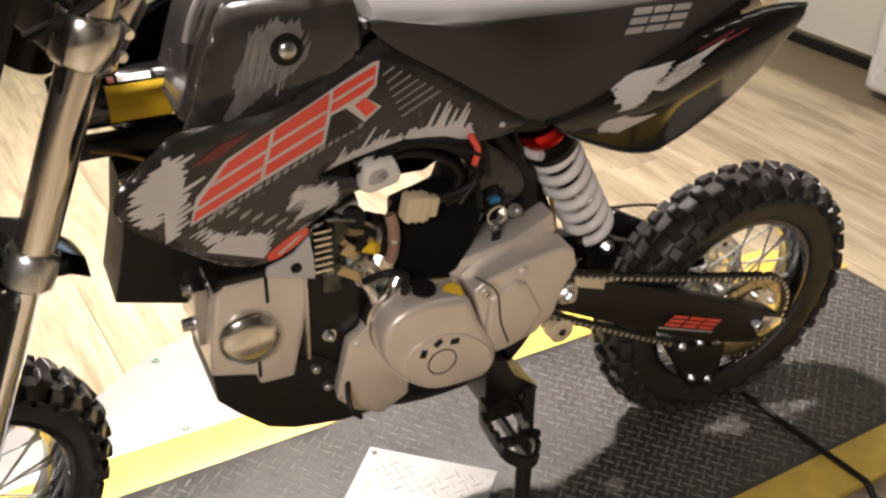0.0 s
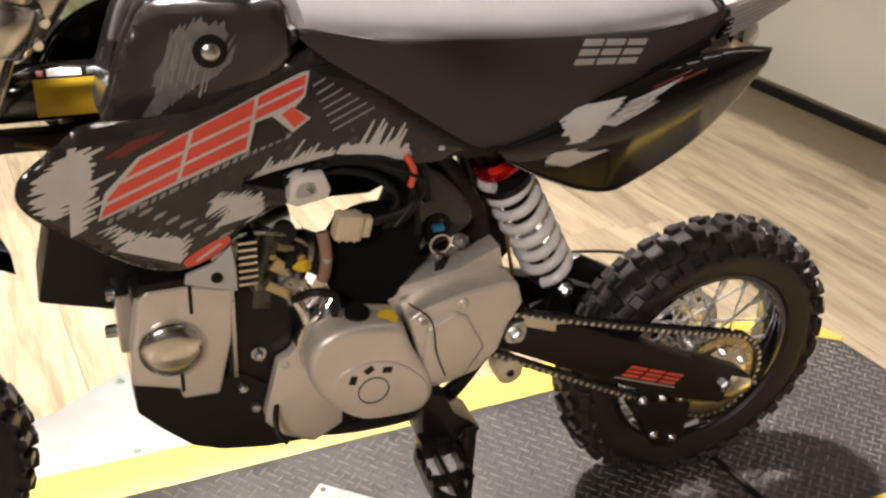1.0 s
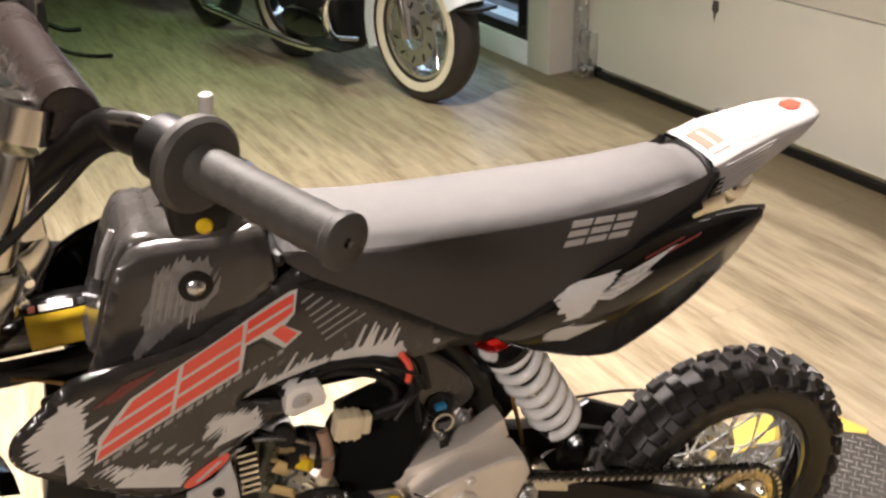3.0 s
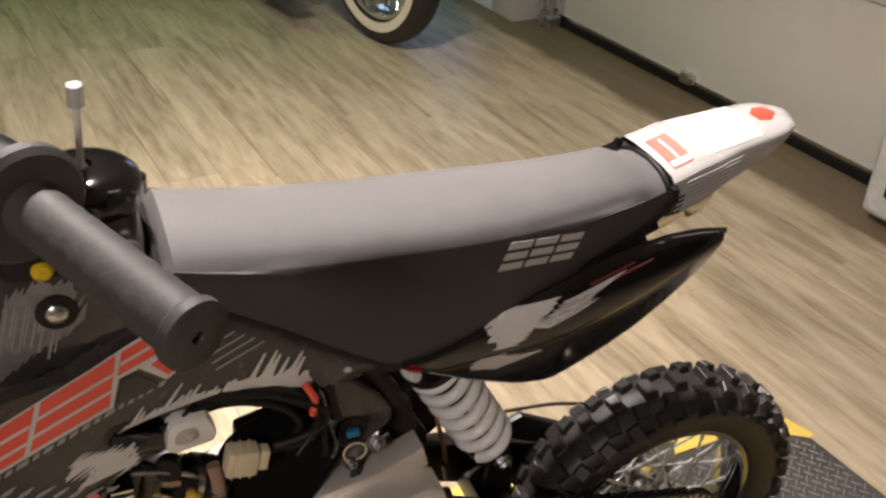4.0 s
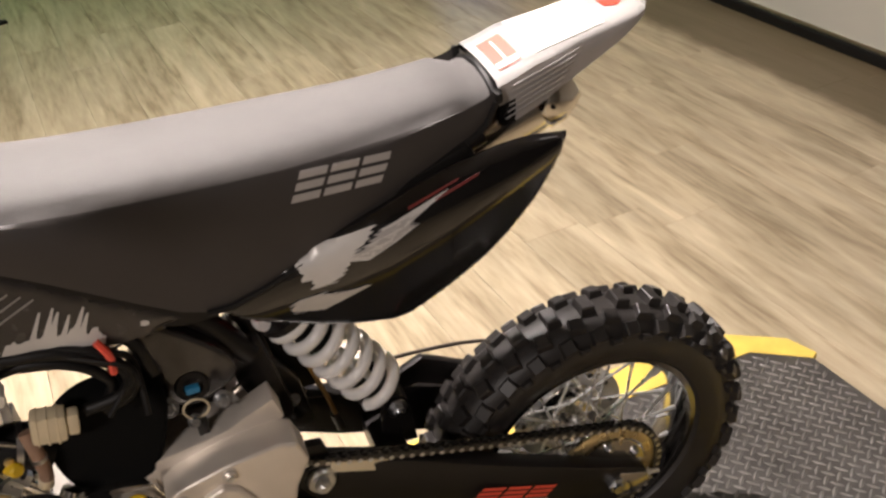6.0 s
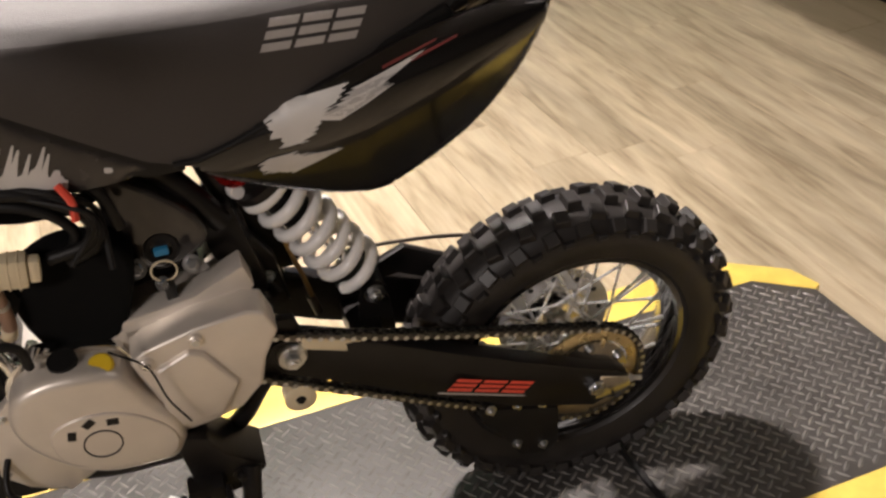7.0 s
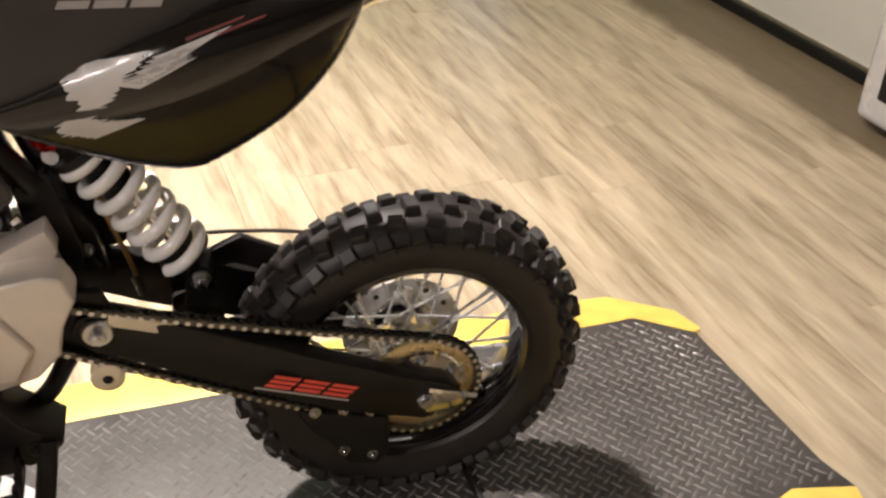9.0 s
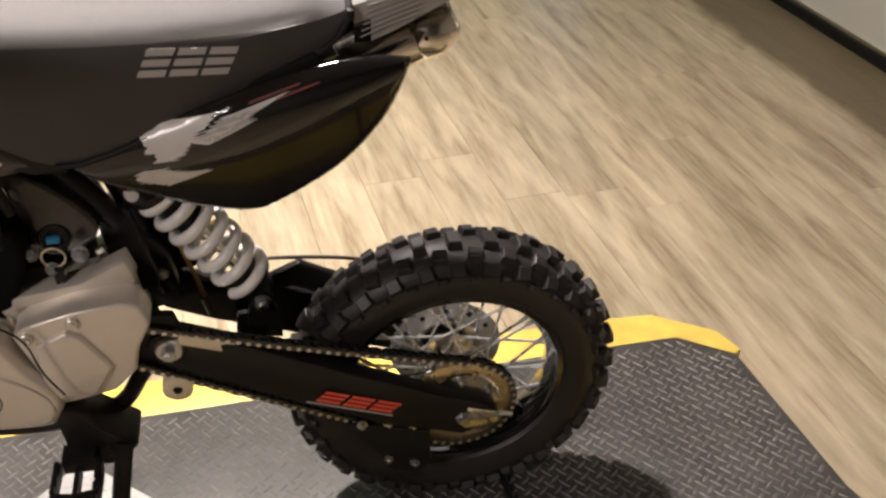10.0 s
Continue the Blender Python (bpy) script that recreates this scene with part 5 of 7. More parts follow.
tank = part("fuel_tank", loft([oval(*r) for r in ((-0.81, -0.56, 0.066, 0.69), (-0.83, -0.58, 0.072, 0.75), (-0.82, -0.61, 0.074, 0.775), (-0.80, -0.655, 0.0745, 0.80), (-0.799, -0.660, 0.0738, 0.822), (-0.792, -0.662, 0.0712, 0.842), (-0.785, -0.664, 0.066, 0.856), (-0.777, -0.666, 0.058, 0.865), (-0.766, -0.672, 0.044, 0.870), (-0.74, -0.69, 0.018, 0.870))]), TANK_GREY, bike, "glossy dark grey fuel tank")


def tank_y(x, z):
    return -0.0762 + 0.014 * (max(0.0, z - 0.825) / 0.04) ** 2


WING = curve_outline([(-0.849, 0.742), (-0.838, 0.775), (-0.826, 0.81), (-0.813, 0.838), (-0.797, 0.856), (-0.77, 0.860), (-0.71, 0.856), (-0.676, 0.859), (-0.666, 0.842), (-0.662, 0.80), (-0.70, 0.770), (-0.77, 0.745)], 4)


def wing_y(x, z):
    return tank_y(x, z) - 0.0022 - 0.02 * max(0.0, -0.80 - x) / 0.06


part("left_tank_wing", panel(WING, wing_y, roll=0.008, drop=0.006, step=0.009), TANK_GREY, bike, "dark grey tank side cover")
ARCH = curve_outline([(-0.905, 0.735), (-0.882, 0.785), (-0.850, 0.812), (-0.805, 0.829), (-0.765, 0.831), (-0.72, 0.822), (-0.72, 0.745), (-0.80, 0.72), (-0.87, 0.70)], 5)
part("right_tank_wing", panel(ARCH, lambda x, z: -0.088, roll=0.02, drop=0.012, step=0.012, mirror=True), BLACK_GLOSS, bike, "glossy black inner shroud arch")
part("tank_horn", slab(curve_outline([(-0.849, 0.744), (-0.838, 0.775), (-0.826, 0.81), (-0.814, 0.838), (-0.799, 0.862), (-0.783, 0.866), (-0.762, 0.858), (-0.765, 0.80), (-0.80, 0.738)], 3), -0.062, 0.062, 0.014, segs=4), TANK_GREY, bike, "raised dark grey front lip of the tank")
part("tank_edge", tube(smooth_path([(-0.828, -0.03, 0.815), (-0.819, -0.032, 0.842), (-0.807, -0.032, 0.864)], 5), 0.003, 8), GREY_DECAL, bike, "thin grey tank seam")
cap = part("fuel_cap", lathe([(0.0, 0.0), (0.0, 0.038), (0.005, 0.0415), (0.018, 0.0415), (0.025, 0.0395), (0.031, 0.034), (0.035, 0.025), (0.0368, 0.014), (0.0368, 0.0085), (0.03, 0.006), (0.03, 0.0)], (-0.7, 0.0, 0.886), (0, 0, 1), 28, closed=False), BLACK_GLOSS, bike, "black fuel cap")
for k in range(8):
    a = 2 * math.pi * k / 8
    part("cap_lug", rod((-0.7 + 0.0325 * math.cos(a), 0.0325 * math.sin(a), 0.887), (-0.7 + 0.0325 * math.cos(a), 0.0325 * math.sin(a), 0.909), 0.0115, 18, chamfer=0.005), BLACK_GLOSS, cap)
part("vent_tube", rod((-0.70, 0.004, 0.90), (-0.696, -0.006, 0.985), 0.0026, 10), CLEAR, cap, "clear vent tube")
part("vent_tip", rod((-0.6965, -0.005, 0.978), (-0.6957, -0.007, 0.998), 0.0058, 12, chamfer=0.001), WHITE_PLASTIC, cap, "white vent tip")
cap.location = (0.135, 0.0, -0.02)
cap.scale = (1.2, 1.2, 1.0)
part("bolt_recess", lathe([(0, 0.0), (0, 0.0165), (0.0025, 0.0165), (0.003, 0.013), (0.003, 0)], (-0.742, -0.0788, 0.814), (0, -1, 0), 28, closed=False), BLACK_SATIN, tank, "black bolt recess")
part("tank_bolt", lathe([(0.002, 0.0), (0.002, 0.0095), (0.006, 0.009), (0.0085, 0.006), (0.009, 0)], (-0.742, -0.0788, 0.814), (0, -1, 0), 24, closed=False), STEEL, tank, "steel tank bolt")

SEAT = [(-0.655, .831, .822), (-0.645, .832, .812), (-0.625, .829, .795), (-0.59, .824, .772), (-0.56, .820, .753), (-0.52, .816, .725), (-0.488, .814, .703), (-0.457, .812, .683), (-0.435, .811, .675), (-0.412, .810, .675), (-0.38, .809, .684), (-0.34, .808, .699), (-0.29, .807, .716), (-0.24, .807, .735), (-0.195, .809, .754), (-0.158, .812, .770), (-0.136, .815, .786), (-0.124, .817, .806)]


def slim(x):
    """The seat narrows towards the tail."""
    return 1.0 - 0.32 * max(0.0, min(1.0, (x + 0.35) / 0.23))


rings = []
for x, zr, zl in SEAT:
    e = 0.012 if x < -0.65 or x > -0.155 else 0.0
    h = zr - zl
    half = [(0.078, zl), (0.0795, zl + h * 0.3), (0.078, zl + h * 0.6), (0.0745, zl + h * 0.84), (0.070, zr - 0.0085 * min(1, h / 0.04)), (0.064, zr), (0.055, zr + 0.006), (0.035, zr + 0.0125), (0.0, zr + 0.016)]
    half = [(w, z - e) if i > 3 else (w, z) for i, (w, z) in enumerate(half)]
    k = slim(x)
    rings.append([(x, -w * k, z) for w, z in half] + [(x, w * (k + 1) / 2, z) for w, z in half[-2::-1]])
seat = part("seat", loft(rings), VINYL_SHADED, bike, "dark vinyl seat, lamp light on its top put into a paler grey")
seat.data.materials.append(VINYL_LIT)
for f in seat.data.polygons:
    # faces above the ridge take the lit copy of the vinyl
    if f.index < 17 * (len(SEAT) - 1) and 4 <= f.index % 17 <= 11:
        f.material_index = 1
low = [Vector((x, -0.0795 * slim(x), zl)) for x, zr, zl in SEAT]
part("seat_edge", tube(low[8:], 0.0035, 8), BLACK_PLASTIC, seat, "black seat edge trim")
part("seat_edge", tube([Vector((p.x, -p.y, p.z)) for p in low], 0.0035, 8), BLACK_PLASTIC, seat, "black seat edge trim")
part("front_band", tube([Vector((x - 0.004, y, z)) for x, y, z in rings[0]], 0.0055, 8), BLACK_PLASTIC, seat, "black front piping")
part("rear_band", tube([Vector((x + 0.003, y, z)) for x, y, z in rings[-1]], 0.004, 8), BLACK_PLASTIC, seat, "black rear piping")


# added filler: keeps the gap between seat and shroud dark
part("seat_gap_filler", slab([(-0.645, 0.790), (-0.61, 0.790), (-0.44, 0.692), (-0.425, 0.664), (-0.46, 0.664), (-0.53, 0.69)], -0.075, 0.075, 0.002), BLACK_PLASTIC, seat, "black filler plate added to darken the gap under the seat")


def seat_face(x, z):
    k = 0
    while k < len(SEAT) - 2 and SEAT[k + 1][0] < x:
        k += 1
    a, b = SEAT[k], SEAT[k + 1]
    t = (x - a[0]) / (b[0] - a[0])
    zr, zl = a[1] + (b[1] - a[1]) * t, a[2] + (b[2] - a[2]) * t
    r = (z - zl) / (zr - zl)
    prof = [(0, 0.078), (0.3, 0.0795), (0.6, 0.078), (0.84, 0.0745), (1, 0.068)]
    for (r0, w0), (r1, w1) in zip(prof, prof[1:]):
        if r <= r1:
            return -(w0 + (w1 - w0) * (r - r0) / (r1 - r0)) * slim(x) - 0.0004
    return -0.068 * slim(x)


def on_axis(pts, o, a, b):
    """Points given along and across a slanted axis."""
    return [(o[0] + u * a[0] + w * b[0], o[1] + u * a[1] + w * b[1]) for u, w in pts]


# plain slotted blocks in place of the maker's badge
for k in range(3):
    u = k * 0.345
    so, sa, sb = (-0.338, 0.768), (0.089, -0.007), (0.0147, 0.0275)
    for w in (0.0, 0.375, 0.75):
        part("seat_badge", decal(on_axis([(u, w), (u + 0.30, w), (u + 0.30, w + 0.25), (u, w + 0.25)], so, sa, sb), seat_face, step=0.008), GREY_DECAL, seat, "silver badge bar")


def soft(d, r=0.008):
    return 0.5 * (d + math.sqrt(d * d + r * r))


def shroud_y(x, z):
    return -(0.075 + 0.27 * soft(-0.66 - x, 0.05) - 0.02 * max(0.0, (z - 0.76) / 0.1))


SHROUD = curve_outline([(-0.865, 0.768), (-0.885, 0.758), (-0.906, 0.744), (-0.924, 0.731), (-0.931, 0.715), (-0.927, 0.699), (-0.912, 0.679), (-0.879, 0.648), (-0.843, 0.615), (-0.812, 0.596), (-0.779, 0.588), (-0.733, 0.600, True), (-0.722, 0.617), (-0.690, 0.631), (-0.657, 0.640, True), (-0.676, 0.655), (-0.715, 0.672), (-0.690, 0.678), (-0.651, 0.681), (-0.615, 0.684), (-0.580, 0.678), (-0.535, 0.662), (-0.490, 0.663), (-0.440, 0.674, True), (-0.502, 0.711), (-0.566, 0.756), (-0.637, 0.806, True), (-0.664, 0.794), (-0.71, 0.776), (-0.758, 0.762), (-0.82, 0.764)], 4)
shroud = part("left_shroud", panel(SHROUD, shroud_y, roll=0.009, drop=0.0065, step=0.009), PANEL_GREY, bike, "dark grey tank shroud with red and white graphics")
part("right_shroud", panel(SHROUD, shroud_y, mirror=True), BLACK_PLASTIC, bike, "black tank shroud")


def sticker(name, outline, material, label="", lift=0.0007, f=shroud_y, edge=None, parent=None):
    return part(name, decal(outline, f, lift, edge=edge or SHROUD, roll=0.009, drop=0.0065, step=0.009), material, parent or shroud, label)


def sink(pts):
    """Graphics laid along the slope of the shroud."""
    return [(x, z - 0.007 - 0.014 * min(1.0, max(0.0, (x + 0.86) / 0.22))) for x, z in pts]


def brush(p0, p1, d, n, seed, depth=0.35):
    """A ragged brush mark: a plain edge from p0 to p1, fingers along d."""
    rng = random.Random(seed)
    p0, p1, d = Vector(p0), Vector(p1), Vector(d)
    out = [tuple(p0), tuple(p1)]
    for k in range(n):
        t = 1 - (k + 0.5) / n
        t2 = 1 - (k + 1.0) / n
        swell = 0.55 + 0.45 * math.sin(math.pi * min(1, max(0, t)))
        tip = p0.lerp(p1, t) + d * (0.3 + 0.7 * rng.random() ** 1.6) * swell
        wide = (p1 - p0) * (0.18 / n)
        out += [tuple(tip + wide), tuple(tip - wide)]
        if k < n - 1:
            out.append(tuple(p0.lerp(p1, t2) + d * depth * rng.uniform(0.6, 1.2) * swell))
    return out


# red badge: three slanted blocks with a pale rim and slots, along the shroud
O, A, Bv = (-0.861, 0.679), (0.2, 0.079), (0.0, 0.045)
rim = [(-0.015, -0.12), (0.75, -0.6), (0.79, -0.02), (0.88, -0.1), (0.99, -0.78), (1.09, -0.66), (1.0, -0.2), (1.06, -0.05), (1.09, 0.44), (1.05, 0.5), (0.66, 0.62), (0.2, 0.78), (0.03, 0.42)]
sticker("badge_rim", on_axis(rim, O, A, Bv), WHITE_DECAL, "pale badge outline")
for q in ([(0.0, -0.06), (0.37, -0.27), (0.45, 0.66), (0.21, 0.7), (0.045, 0.28)], [(0.395, -0.275), (0.735, -0.5), (0.79, 0.54), (0.475, 0.645)], [(0.785, 0.06), (0.97, -0.02), (1.05, 0.02), (1.07, 0.4), (0.815, 0.52)], [(0.93, -0.18), (1.0, -0.68), (1.065, -0.6), (0.99, -0.14)]):
    sticker("badge", on_axis(q, O, A, Bv), RED_DECAL, "red badge block", 0.0013)
for q in ([(0.02, 0.14), (0.385, -0.06), (0.392, 0.005), (0.027, 0.205)], [(0.11, 0.43), (0.415, 0.27), (0.42, 0.335), (0.13, 0.495)], [(0.41, -0.02), (0.75, -0.21), (0.754, -0.145), (0.414, 0.045)], [(0.44, 0.31), (0.765, 0.14), (0.77, 0.205), (0.445, 0.375)], [(0.80, 0.27), (1.05, 0.16), (1.055, 0.22), (0.805, 0.33)]):
    sticker("badge_slot", on_axis(q, O, A, Bv), WHITE_DECAL, "", 0.0019)
sticker("badge_shadow", on_axis([(0.77, -0.66), (0.96, -0.82), (0.87, -0.2), (0.80, -0.1)], O, A, Bv), BLACK_GLOSS, "black badge shadow")
# small unreadable line of writing under the badge, as bars
bars = random.Random(8)
u = 0.02
while u < 0.95:
    wide = bars.uniform(0.022, 0.05)
    w = -0.28 - 0.58 * u
    sticker("writing_bar", on_axis([(u, w - 0.02), (u + wide, w - 0.02 - wide * 0.58), (u + wide + 0.012, w + 0.08 - wide * 0.58), (u + 0.012, w + 0.08)], O, A, Bv), FENDER_GREY, "grey bar of small writing")
    u += wide + 0.018
SPLASH = (
    ([(-0.918, 0.716), (-0.912, 0.735), (-0.896, 0.749), (-0.877, 0.755), (-0.862, 0.747), (-0.867, 0.728), (-0.862, 0.710), (-0.878, 0.709), (-0.883, 0.697), (-0.902, 0.692), (-0.914, 0.702)], (1, 0.1), 0.022, 1),
    ([(-0.866, 0.668), (-0.853, 0.671), (-0.823, 0.652), (-0.789, 0.644), (-0.778, 0.636), (-0.802, 0.624), (-0.838, 0.642)], (1, 0.35), 0.024, 2),
    ([(-0.760, 0.664), (-0.744, 0.686), (-0.726, 0.682), (-0.700, 0.676), (-0.702, 0.664), (-0.696, 0.651), (-0.734, 0.655)], (1, 0.45), 0.03, 3),
    ([(-0.497, 0.706), (-0.489, 0.706), (-0.487, 0.700), (-0.495, 0.700)], (1, 0.1), 0.003, 6),
)
for outline, d, amp, sd in SPLASH:
    sticker("splash", ragged(sink(outline), d, amp, sd), WHITE_DECAL, "pale brushed splash")
for p0, p1, d, n, sd, deep in (((-0.712, 0.676), (-0.618, 0.689), (0.026, 0.034), 16, 31, 0.3), ((-0.616, 0.690), (-0.530, 0.672), (0.024, 0.046), 17, 32, 0.5), ((-0.882, 0.752), (-0.890, 0.662), (0.046, 0.014), 15, 33, 0.3), ((-0.85, 0.636), (-0.79, 0.602), (0.034, 0.026), 13, 34, 0.35), ((-0.752, 0.632), (-0.70, 0.636), (0.016, 0.030), 11, 35, 0.4)):
    sticker("splash", brush(p0, p1, d, n, sd, deep), WHITE_DECAL, "pale brushed splash", 0.0009)
for k in range(9):
    rs = random.Random(70 + k)
    x, z = -0.84 + k * 0.013, 0.683 - k * 0.0075
    sticker("fleck", ragged(sink([(x, z), (x + 0.012, z + 0.004), (x + 0.014 + rs.random() * 0.008, z + 0.009), (x + 0.004, z + 0.006)]), (1, 0.45), 0.006, 90 + k, 0.002), FENDER_GREY, "grey brushed fleck", 0.0009)
sticker("small_badge", curve_outline([(-0.785, 0.597), (-0.770, 0.594), (-0.741, 0.606), (-0.735, 0.615), (-0.745, 0.619), (-0.781, 0.606)], 3), RED_DECAL, "small red badge")
sticker("small_badge_bar", [(-0.774, 0.600), (-0.747, 0.613), (-0.744, 0.611), (-0.771, 0.598)], WHITE_DECAL, "", 0.0014)
for k in range(7):
    x, z = -0.641 + k * 0.0036, 0.791 - k * 0.0085
    far = (0.818 - 0.673 * (x + 0.645) - z) / 1.133 - 0.007
    sticker("pin_stripe", sink([(x, z), (x + 0.0009, z - 0.0018), (x + far, z + 0.46 * far - 0.0018), (x + far, z + 0.46 * far)]), FENDER_GREY, "thin grey stripe")
TANK_MARK = [(-0.777, 0.836), (-0.751, 0.844), (-0.728, 0.836), (-0.717, 0.820), (-0.721, 0.803), (-0.735, 0.790), (-0.753, 0.780), (-0.780, 0.763), (-0.807, 0.745), (-0.812, 0.752), (-0.793, 0.776), (-0.798, 0.791), (-0.785, 0.809)]
part("splash", decal(ragged(TANK_MARK, (0.55, 0.84), 0.026, 21, 0.0032), wing_y, 0.0008, step=0.009), SMOKE_DECAL, tank, "smoke grey brushed splash")
for k in range(11):
    rs = random.Random(300 + k)
    x, z, long, wide = -0.792 + k * 0.0042 + rs.uniform(-0.002, 0.002), 0.768 + rs.uniform(0, 0.03), rs.uniform(0.022, 0.046), rs.uniform(0.0008, 0.0022)
    q = [(x, z), (x + wide, z - 0.001), (x + wide + 0.3 * long, z + long), (x + 0.3 * long + wide * 0.4, z + long + 0.002)]
    part("streak", decal(q, wing_y, 0.0014, step=0.009), FENDER_GREY, tank, "pale brush streak")
sticker("red_streak", ragged([(-0.855, 0.735), (-0.825, 0.748), (-0.79, 0.752), (-0.805, 0.744), (-0.835, 0.733)], (1, 0.5), 0.012, 22), DARK_RED, "dark red brushed streak")



def tail_y(x, z):
    out = 0.078 + 0.018 * min(1, max(0, (x + 0.41) / 0.16))
    upper = 0.712 + 0.25 * (x + 0.269)                      # upper crease
    lower = 0.662 + 0.12 * (x + 0.346) + 1.0 * max(0, x + 0.346) ** 2   # lower crease
    return -(out - 0.62 * soft(z - upper) - 0.4 * soft(lower - z))


TAIL = curve_outline([(-0.430, 0.675, True), (-0.398, 0.646), (-0.355, 0.621), (-0.297, 0.593), (-0.250, 0.580), (-0.217, 0.585), (-0.145, 0.629), (-0.099, 0.682), (-0.076, 0.730), (-0.064, 0.772, True), (-0.10, 0.774), (-0.15, 0.768), (-0.226, 0.749), (-0.339, 0.707)], 5)
tail = part("left_tail_panel", panel(TAIL, tail_y, roll=0.006, drop=0.005, step=0.0055), BLACK_GLOSS, bike, "glossy black tail panel with pale splash")
part("right_tail_panel", panel(TAIL, tail_y, roll=0.006, drop=0.005, step=0.0055, mirror=True), BLACK_GLOSS, bike, "glossy black tail panel")


def tail_mark(name, outline, material, label):
    return part(name, decal(outline, tail_y, 0.0008, edge=TAIL, roll=0.006, drop=0.005, step=0.0055), material, tail, label)


tail_mark("splash", ragged([(-0.347, 0.701), (-0.323, 0.715), (-0.267, 0.727), (-0.274, 0.717), (-0.298, 0.694), (-0.310, 0.676), (-0.331, 0.674), (-0.337, 0.688)], (1, 0.32), 0.024, 11), WHITE_DECAL, "pale brushed splash")
tail_mark("splash", ragged([(-0.352, 0.663), (-0.360, 0.649), (-0.328, 0.638), (-0.300, 0.650), (-0.276, 0.661), (-0.312, 0.660), (-0.328, 0.666)], (1, 0.36), 0.024, 12), WHITE_DECAL, "pale brushed splash")
for k in range(7):
    rs = random.Random(500 + k)
    x, z, far = -0.300 + k * 0.006, 0.694 + k * 0.0042, rs.uniform(0.03, 0.085)
    tail_mark("brush_streak", [(x + 0.022, z), (x + far, z + far * 0.36), (x + far + 0.002, z + far * 0.36 + 0.0012), (x, z + rs.uniform(0.0015, 0.0035))], GREY_DECAL if k % 3 else WHITE_DECAL, "long pale brush streak")
for x0, z0, x1, z1 in ((-0.232, 0.7345, -0.180, 0.7515), (-0.205, 0.7375, -0.160, 0.7525)):
    tail_mark("pin_stripe", [(x0, z0), (x1, z1), (x1 + 0.002, z1 + 0.0022), (x0, z0 + 0.0028)], DARK_RED, "thin dark red stripe")
part("tail_carrier", slab([(-0.42, 0.70), (-0.34, 0.715), (-0.2, 0.76), (-0.16, 0.776), (-0.15, 0.76), (-0.165, 0.74), (-0.25, 0.70), (-0.36, 0.67)], -0.066, 0.066, 0.006), BLACK_PLASTIC, bike, "black plastic tail carrier")

FENDER = [(-0.118, 0.055, 0.821, 0.772), (-0.10, 0.054, 0.826, 0.774), (-0.078, 0.053, 0.834, 0.782), (-0.03, 0.047, 0.842, 0.803), (0.02, 0.042, 0.850, 0.826), (0.042, 0.037, 0.852, 0.838), (0.054, 0.030, 0.8525, 0.843), (0.061, 0.018, 0.852, 0.846), (0.064, 0.006, 0.851, 0.848)]
rings = []
for x, hw, z1, z0 in FENDER:
    h = z1 - z0
    half = [(hw * 0.97, z0), (hw * 1.03, z0 + 0.5 * h), (hw, z1 - min(0.006, h * 0.3)), (hw - min(0.005, hw * 0.3), z1 - 0.001), (hw * 0.5, z1 + 0.002), (0, z1 + 0.003)]
    inner = [(max(0, hw - 0.005), z0), (max(0, hw - 0.007), z1 - min(0.006, h * 0.5)), (0, z1 - min(0.004, h * 0.3))]
    left = [(x, -w, z) for w, z in inner[::-1]] + [(x, -w, z) for w, z in half]
    rings.append(left + [(x, w, z) for w, z in half[-2::-1]] + [(x, w, z) for w, z in inner[:-1]])
fender = part("rear_fender", loft(rings), BLACK_GLOSS, bike, "rear fender, white on top and dark at the sides")
fender.location.y = 0.01
fender.data.materials.append(WHITE_PLASTIC)
fender.data.materials.append(GREY_DECAL)
for f in fender.data.polygons:
    if f.normal.z > 0.5 and f.center.x > -0.135:
        f.material_index = 1
    elif abs(f.normal.y) > 0.5 and f.center.z > 0.79:
        f.material_index = 2


def top_film(name, outline, material, label, up=0.0042):
    bm = cut_sheet(outline, 0.012)
    for v in bm.verts:
        x, y = v.co.x, v.co.z
        k = 0
        while k < len(FENDER) - 2 and FENDER[k + 1][0] < x:
            k += 1
        a, b = FENDER[k], FENDER[k + 1]
        t = (x - a[0]) / (b[0] - a[0])
        hw = a[1] + (b[1] - a[1]) * t
        z = a[2] + (b[2] - a[2]) * t + up - 0.0055 * (abs(y) / hw) ** 2
        v.co = (x, y, z)
    r = bmesh.ops.extrude_face_region(bm, geom=bm.faces[:])
    for v in r["geom"]:
        if isinstance(v, bmesh.types.BMVert):
            v.co.z += 0.0004
    return part(name, bm, material, fender, label)


top_film("sticker", [(-0.072, -0.042), (0.006, -0.036), (0.006, 0.036), (-0.072, 0.042)], STICKER, "plain white sticker")
top_film("sticker", [(-0.110, -0.04), (-0.086, -0.04), (-0.086, 0.02), (-0.110, 0.02)], ORANGE_STICKER, "salmon warning sticker")
top_film("sticker_line", [(-0.1095, -0.038), (-0.087, -0.038), (-0.087, -0.03), (-0.1095, -0.03)], STICKER, "", up=0.0049)
top_film("sticker_line", [(-0.099, -0.028), (-0.097, -0.028), (-0.097, 0.012), (-0.099, 0.012)], STICKER, "", up=0.0049)
top_film("small_badge", [(0.018, -0.012), (0.03, -0.016), (0.044, -0.006), (0.04, 0.012), (0.026, 0.014), (0.016, 0.004)], RED_DECAL, "small red badge")
